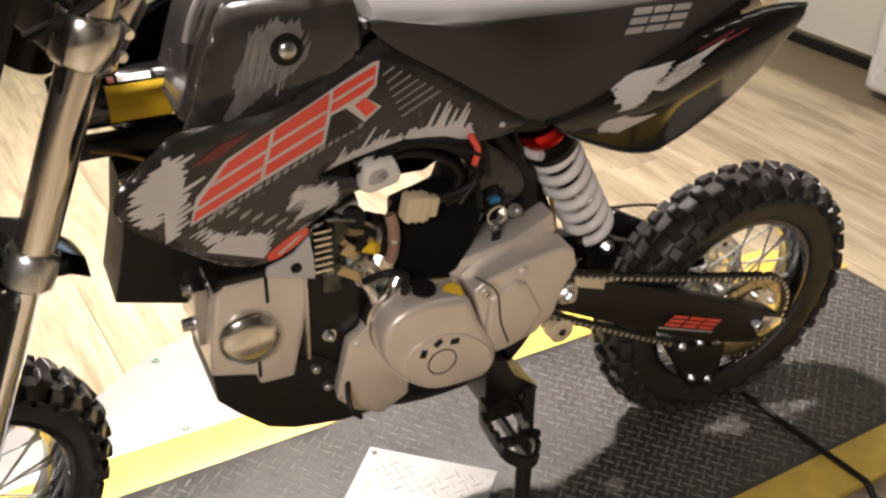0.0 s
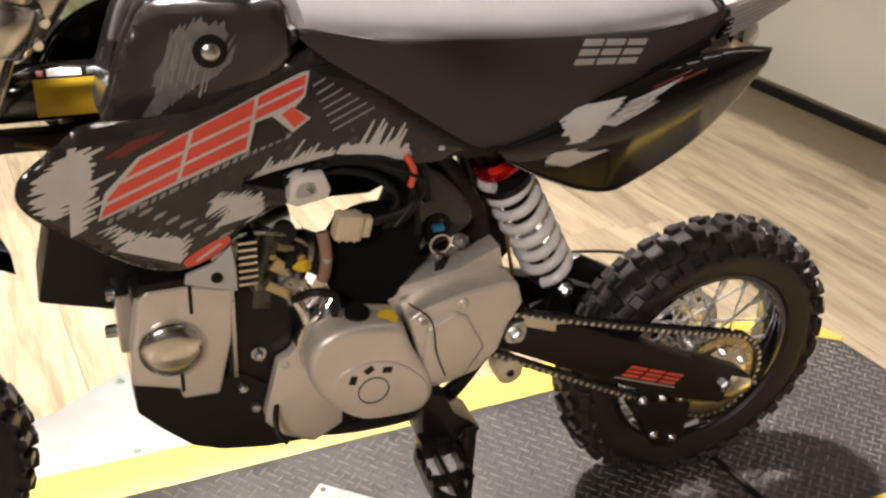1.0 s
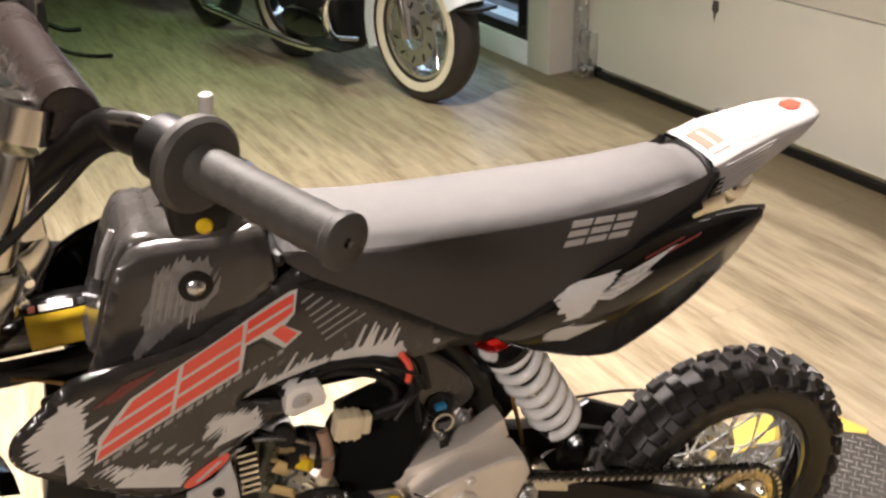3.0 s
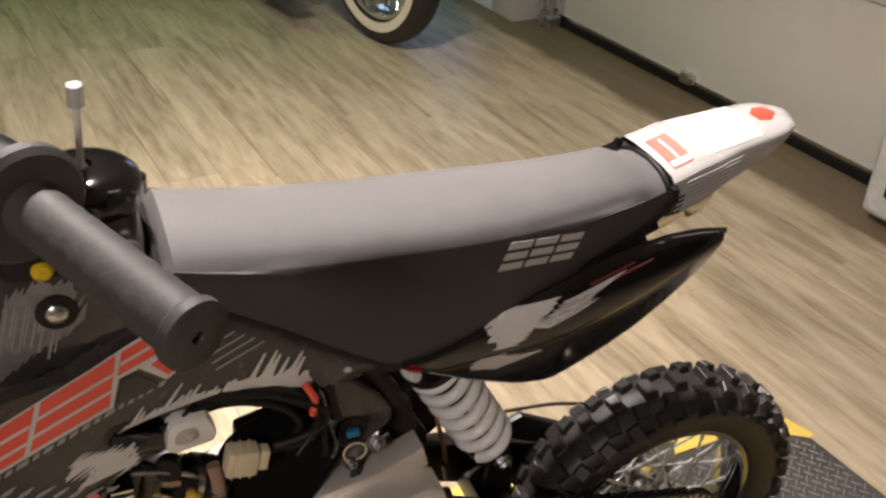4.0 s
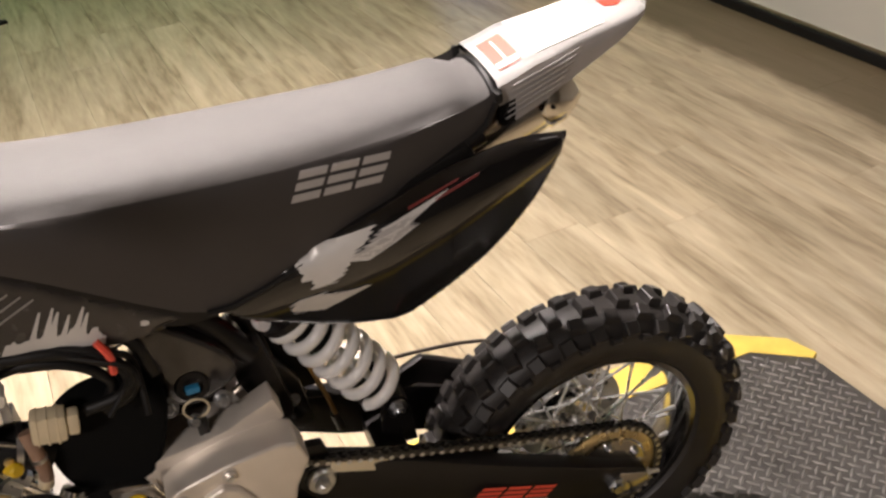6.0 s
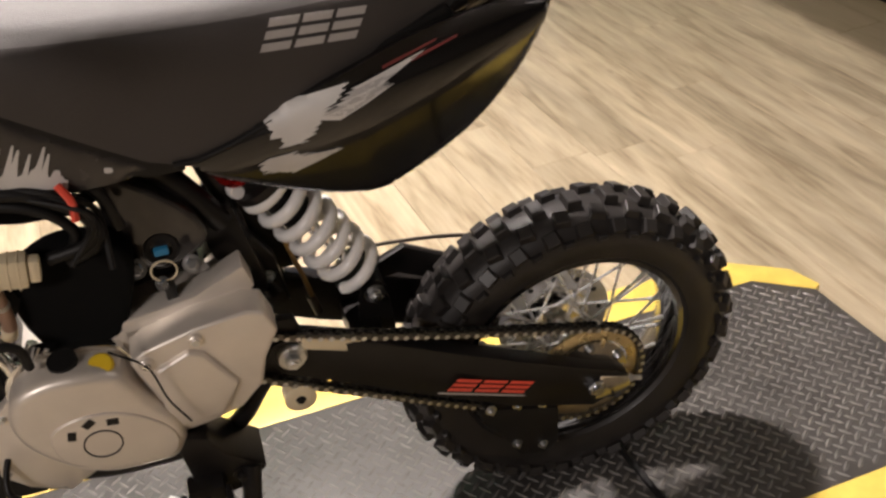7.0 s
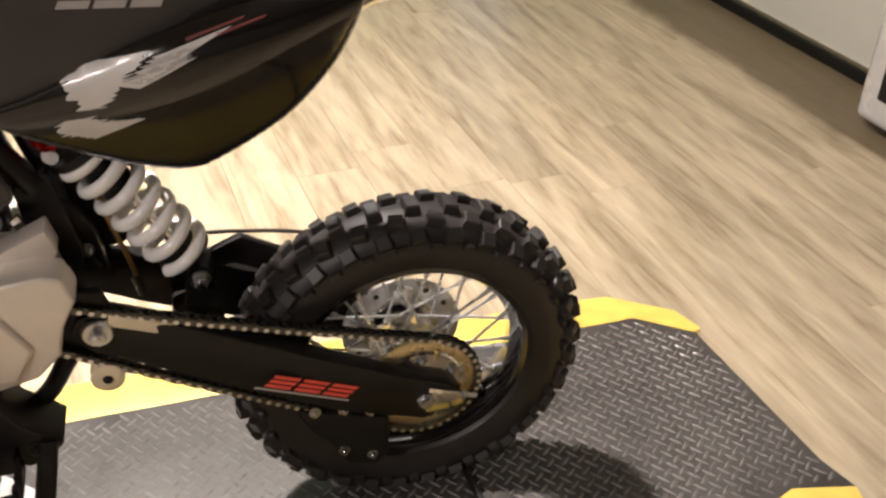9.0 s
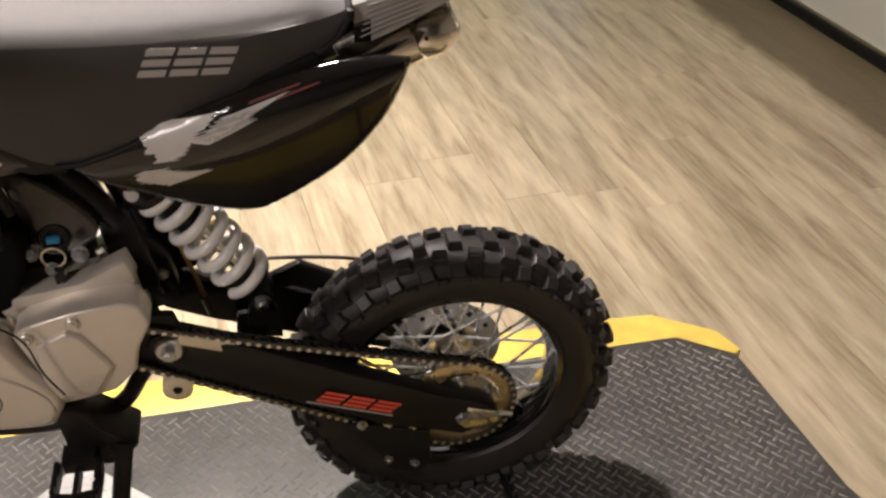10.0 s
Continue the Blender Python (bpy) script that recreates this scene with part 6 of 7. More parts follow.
for k in range(6):
    z = 0.781 + k * 0.0068
    part("side_stripe", tube([(-0.112 + k * 0.002, -0.0572, z), (-0.08 + k * 0.004, -0.0552, z + 0.0115), (-0.05 + k * 0.004, -0.0525, z + 0.0205)], 0.0007, 6), GREY_DECAL, fender, "thin pale stripe")

# ---- exhaust on the far side ----
E0, E1 = Vector((-0.29, 0.08, 0.62)), Vector((-0.036, 0.05, 0.738))
ed = (E1 - E0).normalized()
muff = part("silencer", tube([E0, E0 + ed * 0.02, E1 - ed * 0.01, E1], [0.024, 0.034, 0.034, 0.032], 28), FORK, bike, "satin aluminium silencer")
part("end_cap", lathe([(0, 0.033), (0.004, 0.036), (0.022, 0.036), (0.036, 0.030), (0.048, 0.022), (0.048, 0.016), (0.02, 0.014), (0.02, 0.0)], E1 - ed * 0.004, ed, 32, closed=False), FORK, muff, "steel end cap")
for k in range(4):
    a = radians(35 + 90 * k)
    n1 = ed.orthogonal().normalized()
    d2 = n1 * math.cos(a) + ed.cross(n1) * math.sin(a)
    part("cap_rivet", rod(E1 + ed * 0.01 + d2 * 0.034, E1 + ed * 0.01 + d2 * 0.038, 0.0026, 8), BLACK_SATIN, muff)
part("exhaust_pipe", tube(smooth_path([(-0.84, 0.05, 0.46), (-0.82, 0.09, 0.40), (-0.70, 0.10, 0.40), (-0.5, 0.10, 0.45), (-0.36, 0.09, 0.57), (-0.29, 0.085, 0.605)], 6), 0.015, 14), STEEL, muff, "steel exhaust pipe")
part("brake_hose", tube(smooth_path([(-0.26, 0.06, 0.423), (-0.20, 0.07, 0.411), (-0.12, 0.075, 0.394), (-0.03, 0.075, 0.36), (0.02, 0.075, 0.31)], 5), 0.0026, 8), HOSE, bike, "black brake hose")
part("breather_hose", tube(smooth_path([(-0.350, 0.022, 0.52), (-0.338, 0.02, 0.463), (-0.330, 0.02, 0.43), (-0.322, 0.02, 0.385)], 5), 0.003, 8), AMBER, bike, "amber breather hose")
part("hose_end", rod((-0.326, 0.02, 0.40), (-0.320, 0.02, 0.372), 0.0055, 10), HOSE, bike, "brown hose end")

# ---- front end, turned a little to the left ----


def leg(k, y):
    return FRONT_AXLE + AX * k + Vector((0, y, 0))


for y, s in ((-0.08, -1), (0.08, 1)):
    lg = part("fork_leg", tube([leg(0.42, y), leg(0.425, y), leg(0.795, y), leg(0.80, y)], [0.0185, 0.0198, 0.0198, 0.0185], 24, m=STEER), FORK, bike, "polished upside-down fork leg")
    part("fork_collar", tube([leg(0.405, y), leg(0.41, y), leg(0.44, y), leg(0.445, y)], [0.021, 0.026, 0.026, 0.023], 24, m=STEER), STEEL, lg)
    part("stanchion", tube([leg(0.06, y), leg(0.42, y)], 0.0165, 20, m=STEER), CHROME, lg, "chrome stanchion")
    part("fork_foot", tube([leg(-0.02, y), leg(-0.01, y), leg(0.10, y), leg(0.11, y)], [0.015, 0.022, 0.022, 0.018], 18, m=STEER), BLACK_SATIN, lg)
    part("fork_guard", tube([leg(0.05, y) + Vector((-0.024, s * 0.004, 0)), leg(0.40, y) + Vector((-0.026, s * 0.004, 0))], 0.017, 12, m=STEER), BLACK_PLASTIC, lg, "black fork guard")
CL_M = STEER @ Matrix.Translation(leg(0.665, 0)) @ Matrix.Rotation(radians(22), 4, "Y")
CU_M = STEER @ Matrix.Translation(leg(0.83, 0)) @ Matrix.Rotation(radians(22), 4, "Y")
lower = part("lower_clamp", block((-0.03, -0.078, -0.022), (0.03, 0.078, 0.022), 0.008, CL_M), ALU_SHINY, bike, "polished lower fork clamp")
upper = part("upper_clamp", block((-0.03, -0.078, -0.014), (0.03, 0.078, 0.014), 0.008, CU_M), ALU_SHINY, bike, "polished upper fork clamp")
for y in (-0.08, 0.08):
    part("clamp_ring", lathe([(-0.024, 0.0225), (-0.024, 0.028), (-0.02, 0.031), (0.02, 0.031), (0.024, 0.028), (0.024, 0.0225)], (0, y, 0), (0, 0, 1), 24, m=CL_M), ALU_SHINY, lower)
    part("clamp_ring", lathe([(-0.016, 0.0225), (-0.016, 0.03), (0.016, 0.03), (0.016, 0.0225)], (0, y, 0), (0, 0, 1), 24, m=CU_M), ALU_SHINY, upper)
    for dz in (-0.011, 0.011):
        part("pinch_bolt", rod((0.03, y - 0.018, dz), (0.03, y + 0.02, dz), 0.0055, 10, chamfer=0.001, m=CL_M), CHROME, lower, "bright pinch bolt")
part("stop_lug", slab([(0.02, -0.02), (0.05, -0.015), (0.062, 0.03), (0.05, 0.05), (0.038, 0.03), (0.02, 0.02)], -0.075, -0.06, 0.004, CL_M), ALU_SHINY, lower, "bright steering stop lug")
part("head_tube", tube([HEAD - AX * 0.27, HEAD - AX * 0.12], 0.024, 20), BLACK_SATIN, bike, "black steering head")
part("front_fender", loft([[(x, -w, z - 0.02), (x, -w * 0.8, z + 0.006), (x, 0, z + 0.014), (x, w * 0.8, z + 0.006), (x, w, z - 0.02), (x, w * 0.7, z), (x, 0, z + 0.008), (x, -w * 0.7, z)] for x, w, z in ((-1.62, 0.02, 0.585), (-1.5, 0.05, 0.605), (-1.3, 0.062, 0.625), (-1.15, 0.062, 0.632), (-1.05, 0.056, 0.622), (-0.985, 0.045, 0.59), (-0.955, 0.03, 0.555))], m=STEER), BLACK_GLOSS, bike, "glossy black front fender")
part("number_plate", slab([(-0.09, -0.10), (0.09, -0.10), (0.105, 0.02), (0.075, 0.12), (-0.075, 0.12), (-0.105, 0.02)], -0.004, 0.004, 0.003, STEER @ Matrix.Translation(leg(0.70, 0) + Vector((-0.085, 0, 0.02))) @ Matrix.Rotation(radians(20), 4, "Y") @ Matrix.Rotation(radians(90), 4, "Z")), BLACK_PLASTIC, bike, "black front number plate")
# handlebar: grips at both ends, the left one rearward
GI, GO = Vector((-0.742, -0.245, 1.010)), Vector((-0.676, -0.371, 1.000))
bar_dir = (GO - GI).normalized()
mid = Vector((-0.893, 0.0, 0.915))
CL, BL = Vector((-0.882, -0.05, 0.921)), Vector((-0.802, -0.125, 1.005))
CR, BR = Vector((-0.905, 0.05, 0.921)), Vector((-0.862, 0.155, 1.005))
RI, RO = Vector((-0.87, 0.245, 1.016)), Vector((-0.84, 0.37, 1.001))
bar = part("handlebar", tube(smooth_path([GO + bar_dir * -0.005, GI, BL + (GI - BL) * 0.3, BL, CL.lerp(BL, 0.3), CL, CR, CR.lerp(BR, 0.3), BR, BR + (RI - BR) * 0.3, RI, RO], 5), 0.0135, 16), BLACK_SATIN, bike, "black handlebar")


def grip(i, o, name, side_label):
    d = (o - i).normalized()
    n = 9
    pts, rad = [], []
    for k in range(n * 4 + 1):
        t = k / (n * 4)
        pts.append(i.lerp(o, t))
        rad.append(0.0178 if k % 4 in (0, 1, 2) else 0.0172)
    part(name, tube(pts, rad, 20), GRIP, bar, side_label)
    part("grip_flange", lathe([(-0.012, 0.01), (-0.012, 0.034), (-0.008, 0.0375), (-0.001, 0.0375), (0.003, 0.034), (0.003, 0.01)], i, d, 32), GRIP, bar)
    part("grip_end", lathe([(-0.004, 0.0168), (0.0, 0.0205), (0.006, 0.0205), (0.008, 0.018), (0.008, 0.004), (0.004, 0.003), (0.004, 0.0)], o, d, 24, closed=False), GRIP, bar)


grip(GI, GO, "left_grip", "grey rubber grip")
grip(RI, RO, "right_grip", "grey rubber grip")
part("switch_housing", lathe([(-0.05, 0.014), (-0.05, 0.022), (-0.046, 0.026), (-0.014, 0.027), (-0.008, 0.024), (-0.008, 0.014)], GI, bar_dir, 24), BLACK_PLASTIC, bar, "black switch housing")
part("yellow_switch", tube([(-0.742, -0.218, 0.949), (-0.742, -0.2225, 0.950), (-0.741, -0.227, 0.951)], [0.0075, 0.007, 0.004], 14), YELLOW_STICKER, bar, "yellow switch button")
part("throttle_housing", lathe([(-0.05, 0.014), (-0.05, 0.024), (-0.01, 0.026), (-0.006, 0.014)], RI, (RO - RI).normalized(), 24), BLACK_PLASTIC, bar, "black throttle housing")
for y in (-0.03, 0.03):
    p = CL if y < 0 else CR
    part("bar_clamp", block((-0.02, -0.012, -0.04), (0.02, 0.012, 0.02), 0.005, Matrix.Translation(p)), ALU_SHINY, bar, "polished bar clamp")
part("crossbar_pad", tube([BL + Vector((-0.02, 0.03, 0.0)), BL + Vector((-0.02, 0.032, 0.0)), BR + Vector((0.0, -0.032, 0.02)), BR + Vector((0, -0.03, 0.02))], [0.024, 0.026, 0.026, 0.024], 20), PAD, bar, "dark brown crossbar pad")
part("lever_perch", tube(smooth_path([GI + Vector((-0.012, 0.03, 0.012)), GI + Vector((-0.03, 0.055, 0.018)), GI + Vector((-0.05, 0.09, 0.012))], 4), 0.006, 10), DISC, bar, "metal lever perch")
for pth, r in (([(-0.765, -0.175, 1.0), (-0.805, -0.125, 0.985), (-0.85, -0.105, 0.94), (-0.91, -0.095, 0.89), (-0.97, -0.08, 0.86)], 0.005), ([(-0.85, 0.15, 0.99), (-0.86, 0.06, 0.97), (-0.90, -0.03, 0.92), (-0.95, -0.05, 0.84)], 0.0045), ([(-0.775, -0.165, 1.0), (-0.755, -0.15, 0.975), (-0.742, -0.13, 0.945), (-0.735, -0.10, 0.92)], 0.0028)):
    part("control_cable", tube(smooth_path(pth, 6), r, 8), BLACK_PLASTIC, bar, "black control cable")
part("switch_box", block((-0.768, -0.222, 0.940), (-0.722, -0.182, 0.998), 0.01, segs=3), BLACK_PLASTIC, bar, "black switch box")

# ---- between fork and tank ----
can = part("canister", tube([(-0.945, 0.035, 0.752), (-0.94, 0.035, 0.752), (-0.825, 0.035, 0.752), (-0.82, 0.035, 0.752)], [0.026, 0.030, 0.030, 0.026], 28), BLACK_GLOSS, bike, "black canister with a yellow warning label")


def wrap(name, x0, x1, lo, hi, material, label=""):
    """A label round the canister; angles from its near side upwards."""
    vs, bm = [], bmesh.new()
    for x in (x0, x1):
        vs.append([bm.verts.new((x, 0.035 - 0.0305 * math.cos(radians(a)), 0.752 + 0.0305 * math.sin(radians(a)))) for a in range(lo, hi + 1, 5)])
    for k in range(len(vs[0]) - 1):
        bm.faces.new((vs[0][k], vs[0][k + 1], vs[1][k + 1], vs[1][k]))
    return part(name, bm, material, can, label)


wrap("yellow_label", -0.892, -0.828, -35, 45, YELLOW_STICKER, "plain yellow label")
wrap("white_label", -0.878, -0.845, 50, 65, STICKER, "small white writing bar")
wrap("orange_mark", -0.888, -0.881, 50, 65, ORANGE_STICKER)
wrap("dark_mark", -0.84, -0.833, 50, 65, BLACK_SATIN)
can.location = (-0.012, 0.0, -0.012)
part("front_bracket", block((-0.95, 0.008, 0.685), (-0.835, 0.032, 0.705), 0.004), BLACK_SATIN, bike, "black steel bracket bar")
part("upper_bracket", block((-0.95, 0.03, 0.722), (-0.83, 0.05, 0.738), 0.004), BLACK_SATIN, bike, "black steel bracket bar")
part("silver_pod", tube(smooth_path([(-0.905, 0.0, 0.655), (-0.89, -0.005, 0.662), (-0.865, -0.005, 0.668)], 4), [0.006] + [0.012] * 4 + [0.014] * 4, 14), ALU_SHINY, bike, "silver pod behind the shroud")
part("oil_cooler", slab([(-0.905, 0.65), (-0.915, 0.583), (-0.935, 0.505), (-0.853, 0.479), (-0.836, 0.53), (-0.82, 0.65)], 0.0, 0.085, 0.004), BLACK_PLASTIC, bike, "black box guard under the shroud")
part("shroud_bolt", bolt((-0.822, 0.018, 0.778), (0.1, -1, 0.3), r=0.0105, h=0.012), STEEL, bike, "bright shroud bolt")
part("ignition_coil", block((-0.90, 0.0, 0.60), (-0.865, 0.03, 0.65), 0.006), BLACK_PLASTIC, bike, "black ignition coil")
part("horn_cable", tube(smooth_path([(-0.93, 0.0, 0.70), (-0.905, -0.002, 0.694), (-0.88, 0.0, 0.68)], 5), 0.0022, 8), AMBER, bike, "thin amber wire")

# ---------------- other motorcycles in the shop ----------------


def road_wheel(owner, r, width, whitewall):
    """A road wheel at the thing's origin, axle along y, resting on z = 0 of its frame."""
    c = Vector((0, 0, r))
    rr = r * 0.66
    tyre = part("tyre", lathe([(-width * 0.35, rr), (-width * 0.48, rr + 0.3 * (r - rr)), (-width * 0.5, rr + 0.55 * (r - rr)), (-width * 0.42, r - 0.018), (-width * 0.2, r - 0.004), (0, r), (width * 0.2, r - 0.004), (width * 0.42, r - 0.018), (width * 0.5, rr + 0.55 * (r - rr)), (width * 0.48, rr + 0.3 * (r - rr)), (width * 0.35, rr)], c, seg=56), RUBBER, owner, "black road tyre")
    if whitewall:
        for s in (-1, 1):
            part("whitewall", lathe([(s * width * 0.47, rr + 0.12 * (r - rr)), (s * (width * 0.5 + 0.002), rr + 0.3 * (r - rr)), (s * (width * 0.5 + 0.003), rr + 0.48 * (r - rr)), (s * width * 0.48, rr + 0.5 * (r - rr)), (s * width * 0.4, rr + 0.2 * (r - rr))], c, seg=56), CREAM, tyre, "cream whitewall band")
    rim = part("rim", lathe([(-width * 0.36, rr + 0.006), (-width * 0.36, rr - 0.012), (-width * 0.2, rr - 0.022), (width * 0.2, rr - 0.022), (width * 0.36, rr - 0.012), (width * 0.36, rr + 0.006)], c, seg=56), CHROME, owner, "chrome rim")
    part("hub", lathe([(-0.06, 0.0), (-0.06, 0.03), (-0.03, 0.045), (0.03, 0.045), (0.06, 0.03), (0.06, 0.0)], c, seg=28, closed=False), ALU_SHINY, rim)
    for i in range(28):
        a = 2 * math.pi * i / 28
        s = -1 if i % 2 else 1
        b = a + (0.7 if (i // 2) % 2 else -0.7)
        part("spoke", rod(c + Vector((math.sin(b) * 0.04, s * 0.03, math.cos(b) * 0.04)), c + Vector((math.sin(a) * (rr - 0.018), 0, math.cos(a) * (rr - 0.018))), 0.002, 6), CHROME, rim)
    for s in (-1, 1):
        part("brake_disc", lathe([(s * 0.062, 0.07), (s * 0.062, r * 0.46), (s * 0.067, r * 0.46), (s * 0.067, 0.07)], c, seg=40), DISC, rim, "slotted steel brake disc")
        for i in range(10):
            a = 2 * math.pi * i / 10
            part("disc_slot", block((-0.005, -0.003, -0.016), (0.005, 0.003, 0.016), 0.002, Matrix.Translation(c + Vector((math.sin(a) * r * 0.38, s * 0.0665, math.cos(a) * r * 0.38))) @ Matrix.Rotation(a + 0.5, 4, "Y")), BLACK_SATIN, rim)
    return tyre


def arc_fender(owner, c, r, a0, a1, width, material, label):
    rings = []
    for k in range(15):
        a = radians(a0 + (a1 - a0) * k / 14)
        d = Vector((math.sin(a), 0, math.cos(a)))
        ring = []
        for w, dr in ((-1, -0.075), (-1, -0.02), (-0.8, 0.0), (-0.3, 0.012), (0.3, 0.012), (0.8, 0.0), (1, -0.02), (1, -0.075), (0.93, -0.075), (0.9, -0.022), (0.3, 0.006), (-0.3, 0.006), (-0.9, -0.022), (-0.93, -0.075)):
            ring.append(tuple(c + d * (r + dr) + Vector((0, w * width / 2, 0))))
        rings.append(ring)
    return part("fender", loft(rings), material, owner, label)


# whitewall cruiser: local +x is its front
heading = math.degrees(math.atan2(-0.94, 0.33))
cruiser = thing("cruiser_motorcycle", pose(0.60, 2.76, FLOOR, 0, 0, heading), "pale touring cruiser with whitewall tyres and chrome engine", "motorcycle")
R1 = 0.298
road_wheel(cruiser, R1, 0.12, True)
arc_fender(cruiser, Vector((0, 0, R1)), R1 + 0.035, -112, 62, 0.15, BEIGE_GLASS, "pale silver front fender with chrome edge")
part("fender_tip", block((0.27, -0.07, 0.43), (0.36, 0.07, 0.445), 0.005), BLACK_SATIN, cruiser, "dark fender tip")
for s in (-1, 1):
    fk = part("fork_leg", tube([(0.0, s * 0.095, R1 - 0.02), (-0.03, s * 0.095, 0.42), (-0.14, s * 0.095, 0.72), (-0.2, s * 0.095, 0.95)], [0.026, 0.028, 0.026, 0.026], 16), ALU_SHINY, cruiser, "polished fork leg")
    part("brake_caliper", block((-0.10, s * 0.075 - 0.02, 0.30), (-0.03, s * 0.075 + 0.02, 0.39), 0.01), STEEL, fk, "brake caliper")
part("frame", tube(smooth_path([(-0.25, 0, 0.75), (-0.38, 0, 0.35), (-0.45, 0, 0.16), (-0.75, 0, 0.15), (-0.9, 0, 0.25)], 5), 0.022, 12), BLACK_SATIN, cruiser, "black frame tube")
eng = part("engine_case", block((-0.78, -0.13, 0.16), (-0.46, 0.13, 0.38), 0.03, segs=3), BLACK_SATIN, cruiser, "black and chrome V-twin engine")
for k, tilt in enumerate((-22, 22)):
    m = Matrix.Translation((-0.61, 0, 0.36)) @ Matrix.Rotation(radians(tilt), 4, "Y")
    for j in range(8):
        part("fin", rod((0, 0, 0.03 + j * 0.022), (0, 0, 0.04 + j * 0.022), 0.085, 24, m=m), STEEL, eng)
    part("rocker_box", block((-0.07, -0.06, 0.21), (0.07, 0.06, 0.28), 0.02, m), CHROME, eng, "chrome rocker box")
part("primary_cover", slab(curve_outline([(-0.85, 0.22), (-0.80, 0.30), (-0.62, 0.31), (-0.50, 0.27), (-0.49, 0.19), (-0.60, 0.15), (-0.78, 0.14)], 4), -0.16, -0.13, 0.014, segs=3), BLACK_GLOSS, eng, "black primary cover")
for s in (-1, 1):
    part("exhaust", tube(smooth_path([(-0.52, s * 0.15, 0.33), (-0.45, s * 0.17, 0.22), (-0.55, s * 0.18, 0.155), (-0.9, s * 0.19, 0.16), (-1.5, s * 0.2, 0.2)], 6), 0.018, 16), CHROME, cruiser, "long chrome exhaust pipe")
    part("floorboard", block((-0.52, s * 0.22 - 0.05, 0.20), (-0.26, s * 0.22 + 0.05, 0.215), 0.006), BLACK_PLASTIC, cruiser, "black rider floorboard")
    part("crash_bar", tube(smooth_path([(-0.40, s * 0.06, 0.2), (-0.36, s * 0.22, 0.26), (-0.34, s * 0.24, 0.42), (-0.32, s * 0.08, 0.56)], 6), 0.0125, 12), CHROME, cruiser, "chrome crash bar")
part("fuel_tank", loft([rounded_ring(*r) for r in ((-0.85, 0.06, 0.66, 0.80), (-0.75, 0.13, 0.62, 0.86), (-0.5, 0.15, 0.64, 0.90), (-0.36, 0.09, 0.70, 0.88))]), BEIGE_GLASS, cruiser, "pale silver fuel tank")
part("saddle", loft([rounded_ring(*r) for r in ((-1.4, 0.10, 0.62, 0.76), (-1.1, 0.17, 0.60, 0.74), (-0.85, 0.12, 0.62, 0.74))]), BLACK_PLASTIC, cruiser, "black leather saddle")
rear = part("rear_tyre", lathe([(-0.05, 0.18), (-0.065, 0.22), (-0.055, R1 - 0.015), (0, R1), (0.055, R1 - 0.015), (0.065, 0.22), (0.05, 0.18)], (-0.97, 0, R1), seg=48), RUBBER, cruiser, "black road tyre")
for s in (-1, 1):
    part("whitewall", lathe([(s * 0.061, 0.185), (s * 0.068, 0.205), (s * 0.067, 0.225), (s * 0.05, 0.21)], (-0.97, 0, R1), seg=48), CREAM, rear, "cream whitewall band")
part("rear_rim", lathe([(-0.045, 0.185), (-0.045, 0.165), (0.045, 0.165), (0.045, 0.185)], (-0.97, 0, R1), seg=48), CHROME, cruiser, "chrome rim")
part("rear_hub", lathe([(-0.06, 0.0), (-0.06, 0.06), (0.06, 0.06), (0.06, 0.0)], (-0.97, 0, R1), seg=28, closed=False), BLACK_SATIN, cruiser)
arc_fender(cruiser, Vector((-0.97, 0, R1)), R1 + 0.03, -95, 40, 0.18, BLACK_GLOSS, "black rear fender")
for s in (-1, 1):
    part("saddlebag", block((-1.45, s * 0.25 - 0.09, 0.34), (-0.95, s * 0.25 + 0.09, 0.62), 0.05, segs=4), BEIGE_GLASS, cruiser, "pale silver saddlebag")

# a dark motorcycle behind the cruiser
dark = thing("parked_motorcycle", pose(0.02, 4.5, FLOOR, 0, 0, heading), "dark parked motorcycle with chrome fork in the far bay", "motorcycle")
road_wheel(dark, 0.28, 0.11, False)
arc_fender(dark, Vector((0, 0, 0.28)), 0.31, -80, 60, 0.14, BLACK_GLOSS, "glossy black front fender")
for s in (-1, 1):
    part("fork_leg", tube([(0.0, s * 0.09, 0.26), (-0.06, s * 0.09, 0.5), (-0.2, s * 0.09, 0.95)], 0.026, 14), CHROME, dark, "chrome fork leg")
part("engine", block((-0.85, -0.14, 0.14), (-0.42, 0.14, 0.5), 0.04, segs=3), BLACK_SATIN, dark, "black engine")
part("body", loft([rounded_ring(*r) for r in ((-1.5, 0.1, 0.5, 0.75), (-1.1, 0.17, 0.48, 0.78), (-0.7, 0.16, 0.5, 0.92), (-0.35, 0.09, 0.62, 0.9))]), BLACK_GLOSS, dark, "glossy black tank and saddle")
part("rear_tyre", lathe([(-0.05, 0.17), (-0.065, 0.21), (-0.05, 0.265), (0, 0.28), (0.05, 0.265), (0.065, 0.21), (0.05, 0.17)], (-1.4, 0, 0.28), seg=40), RUBBER, dark, "black road tyre")
part("rear_rim", lathe([(-0.05, 0.175), (-0.05, 0.0), (0.05, 0.0), (0.05, 0.175)], (-1.4, 0, 0.28), seg=32, closed=False), BLACK_SATIN, dark)

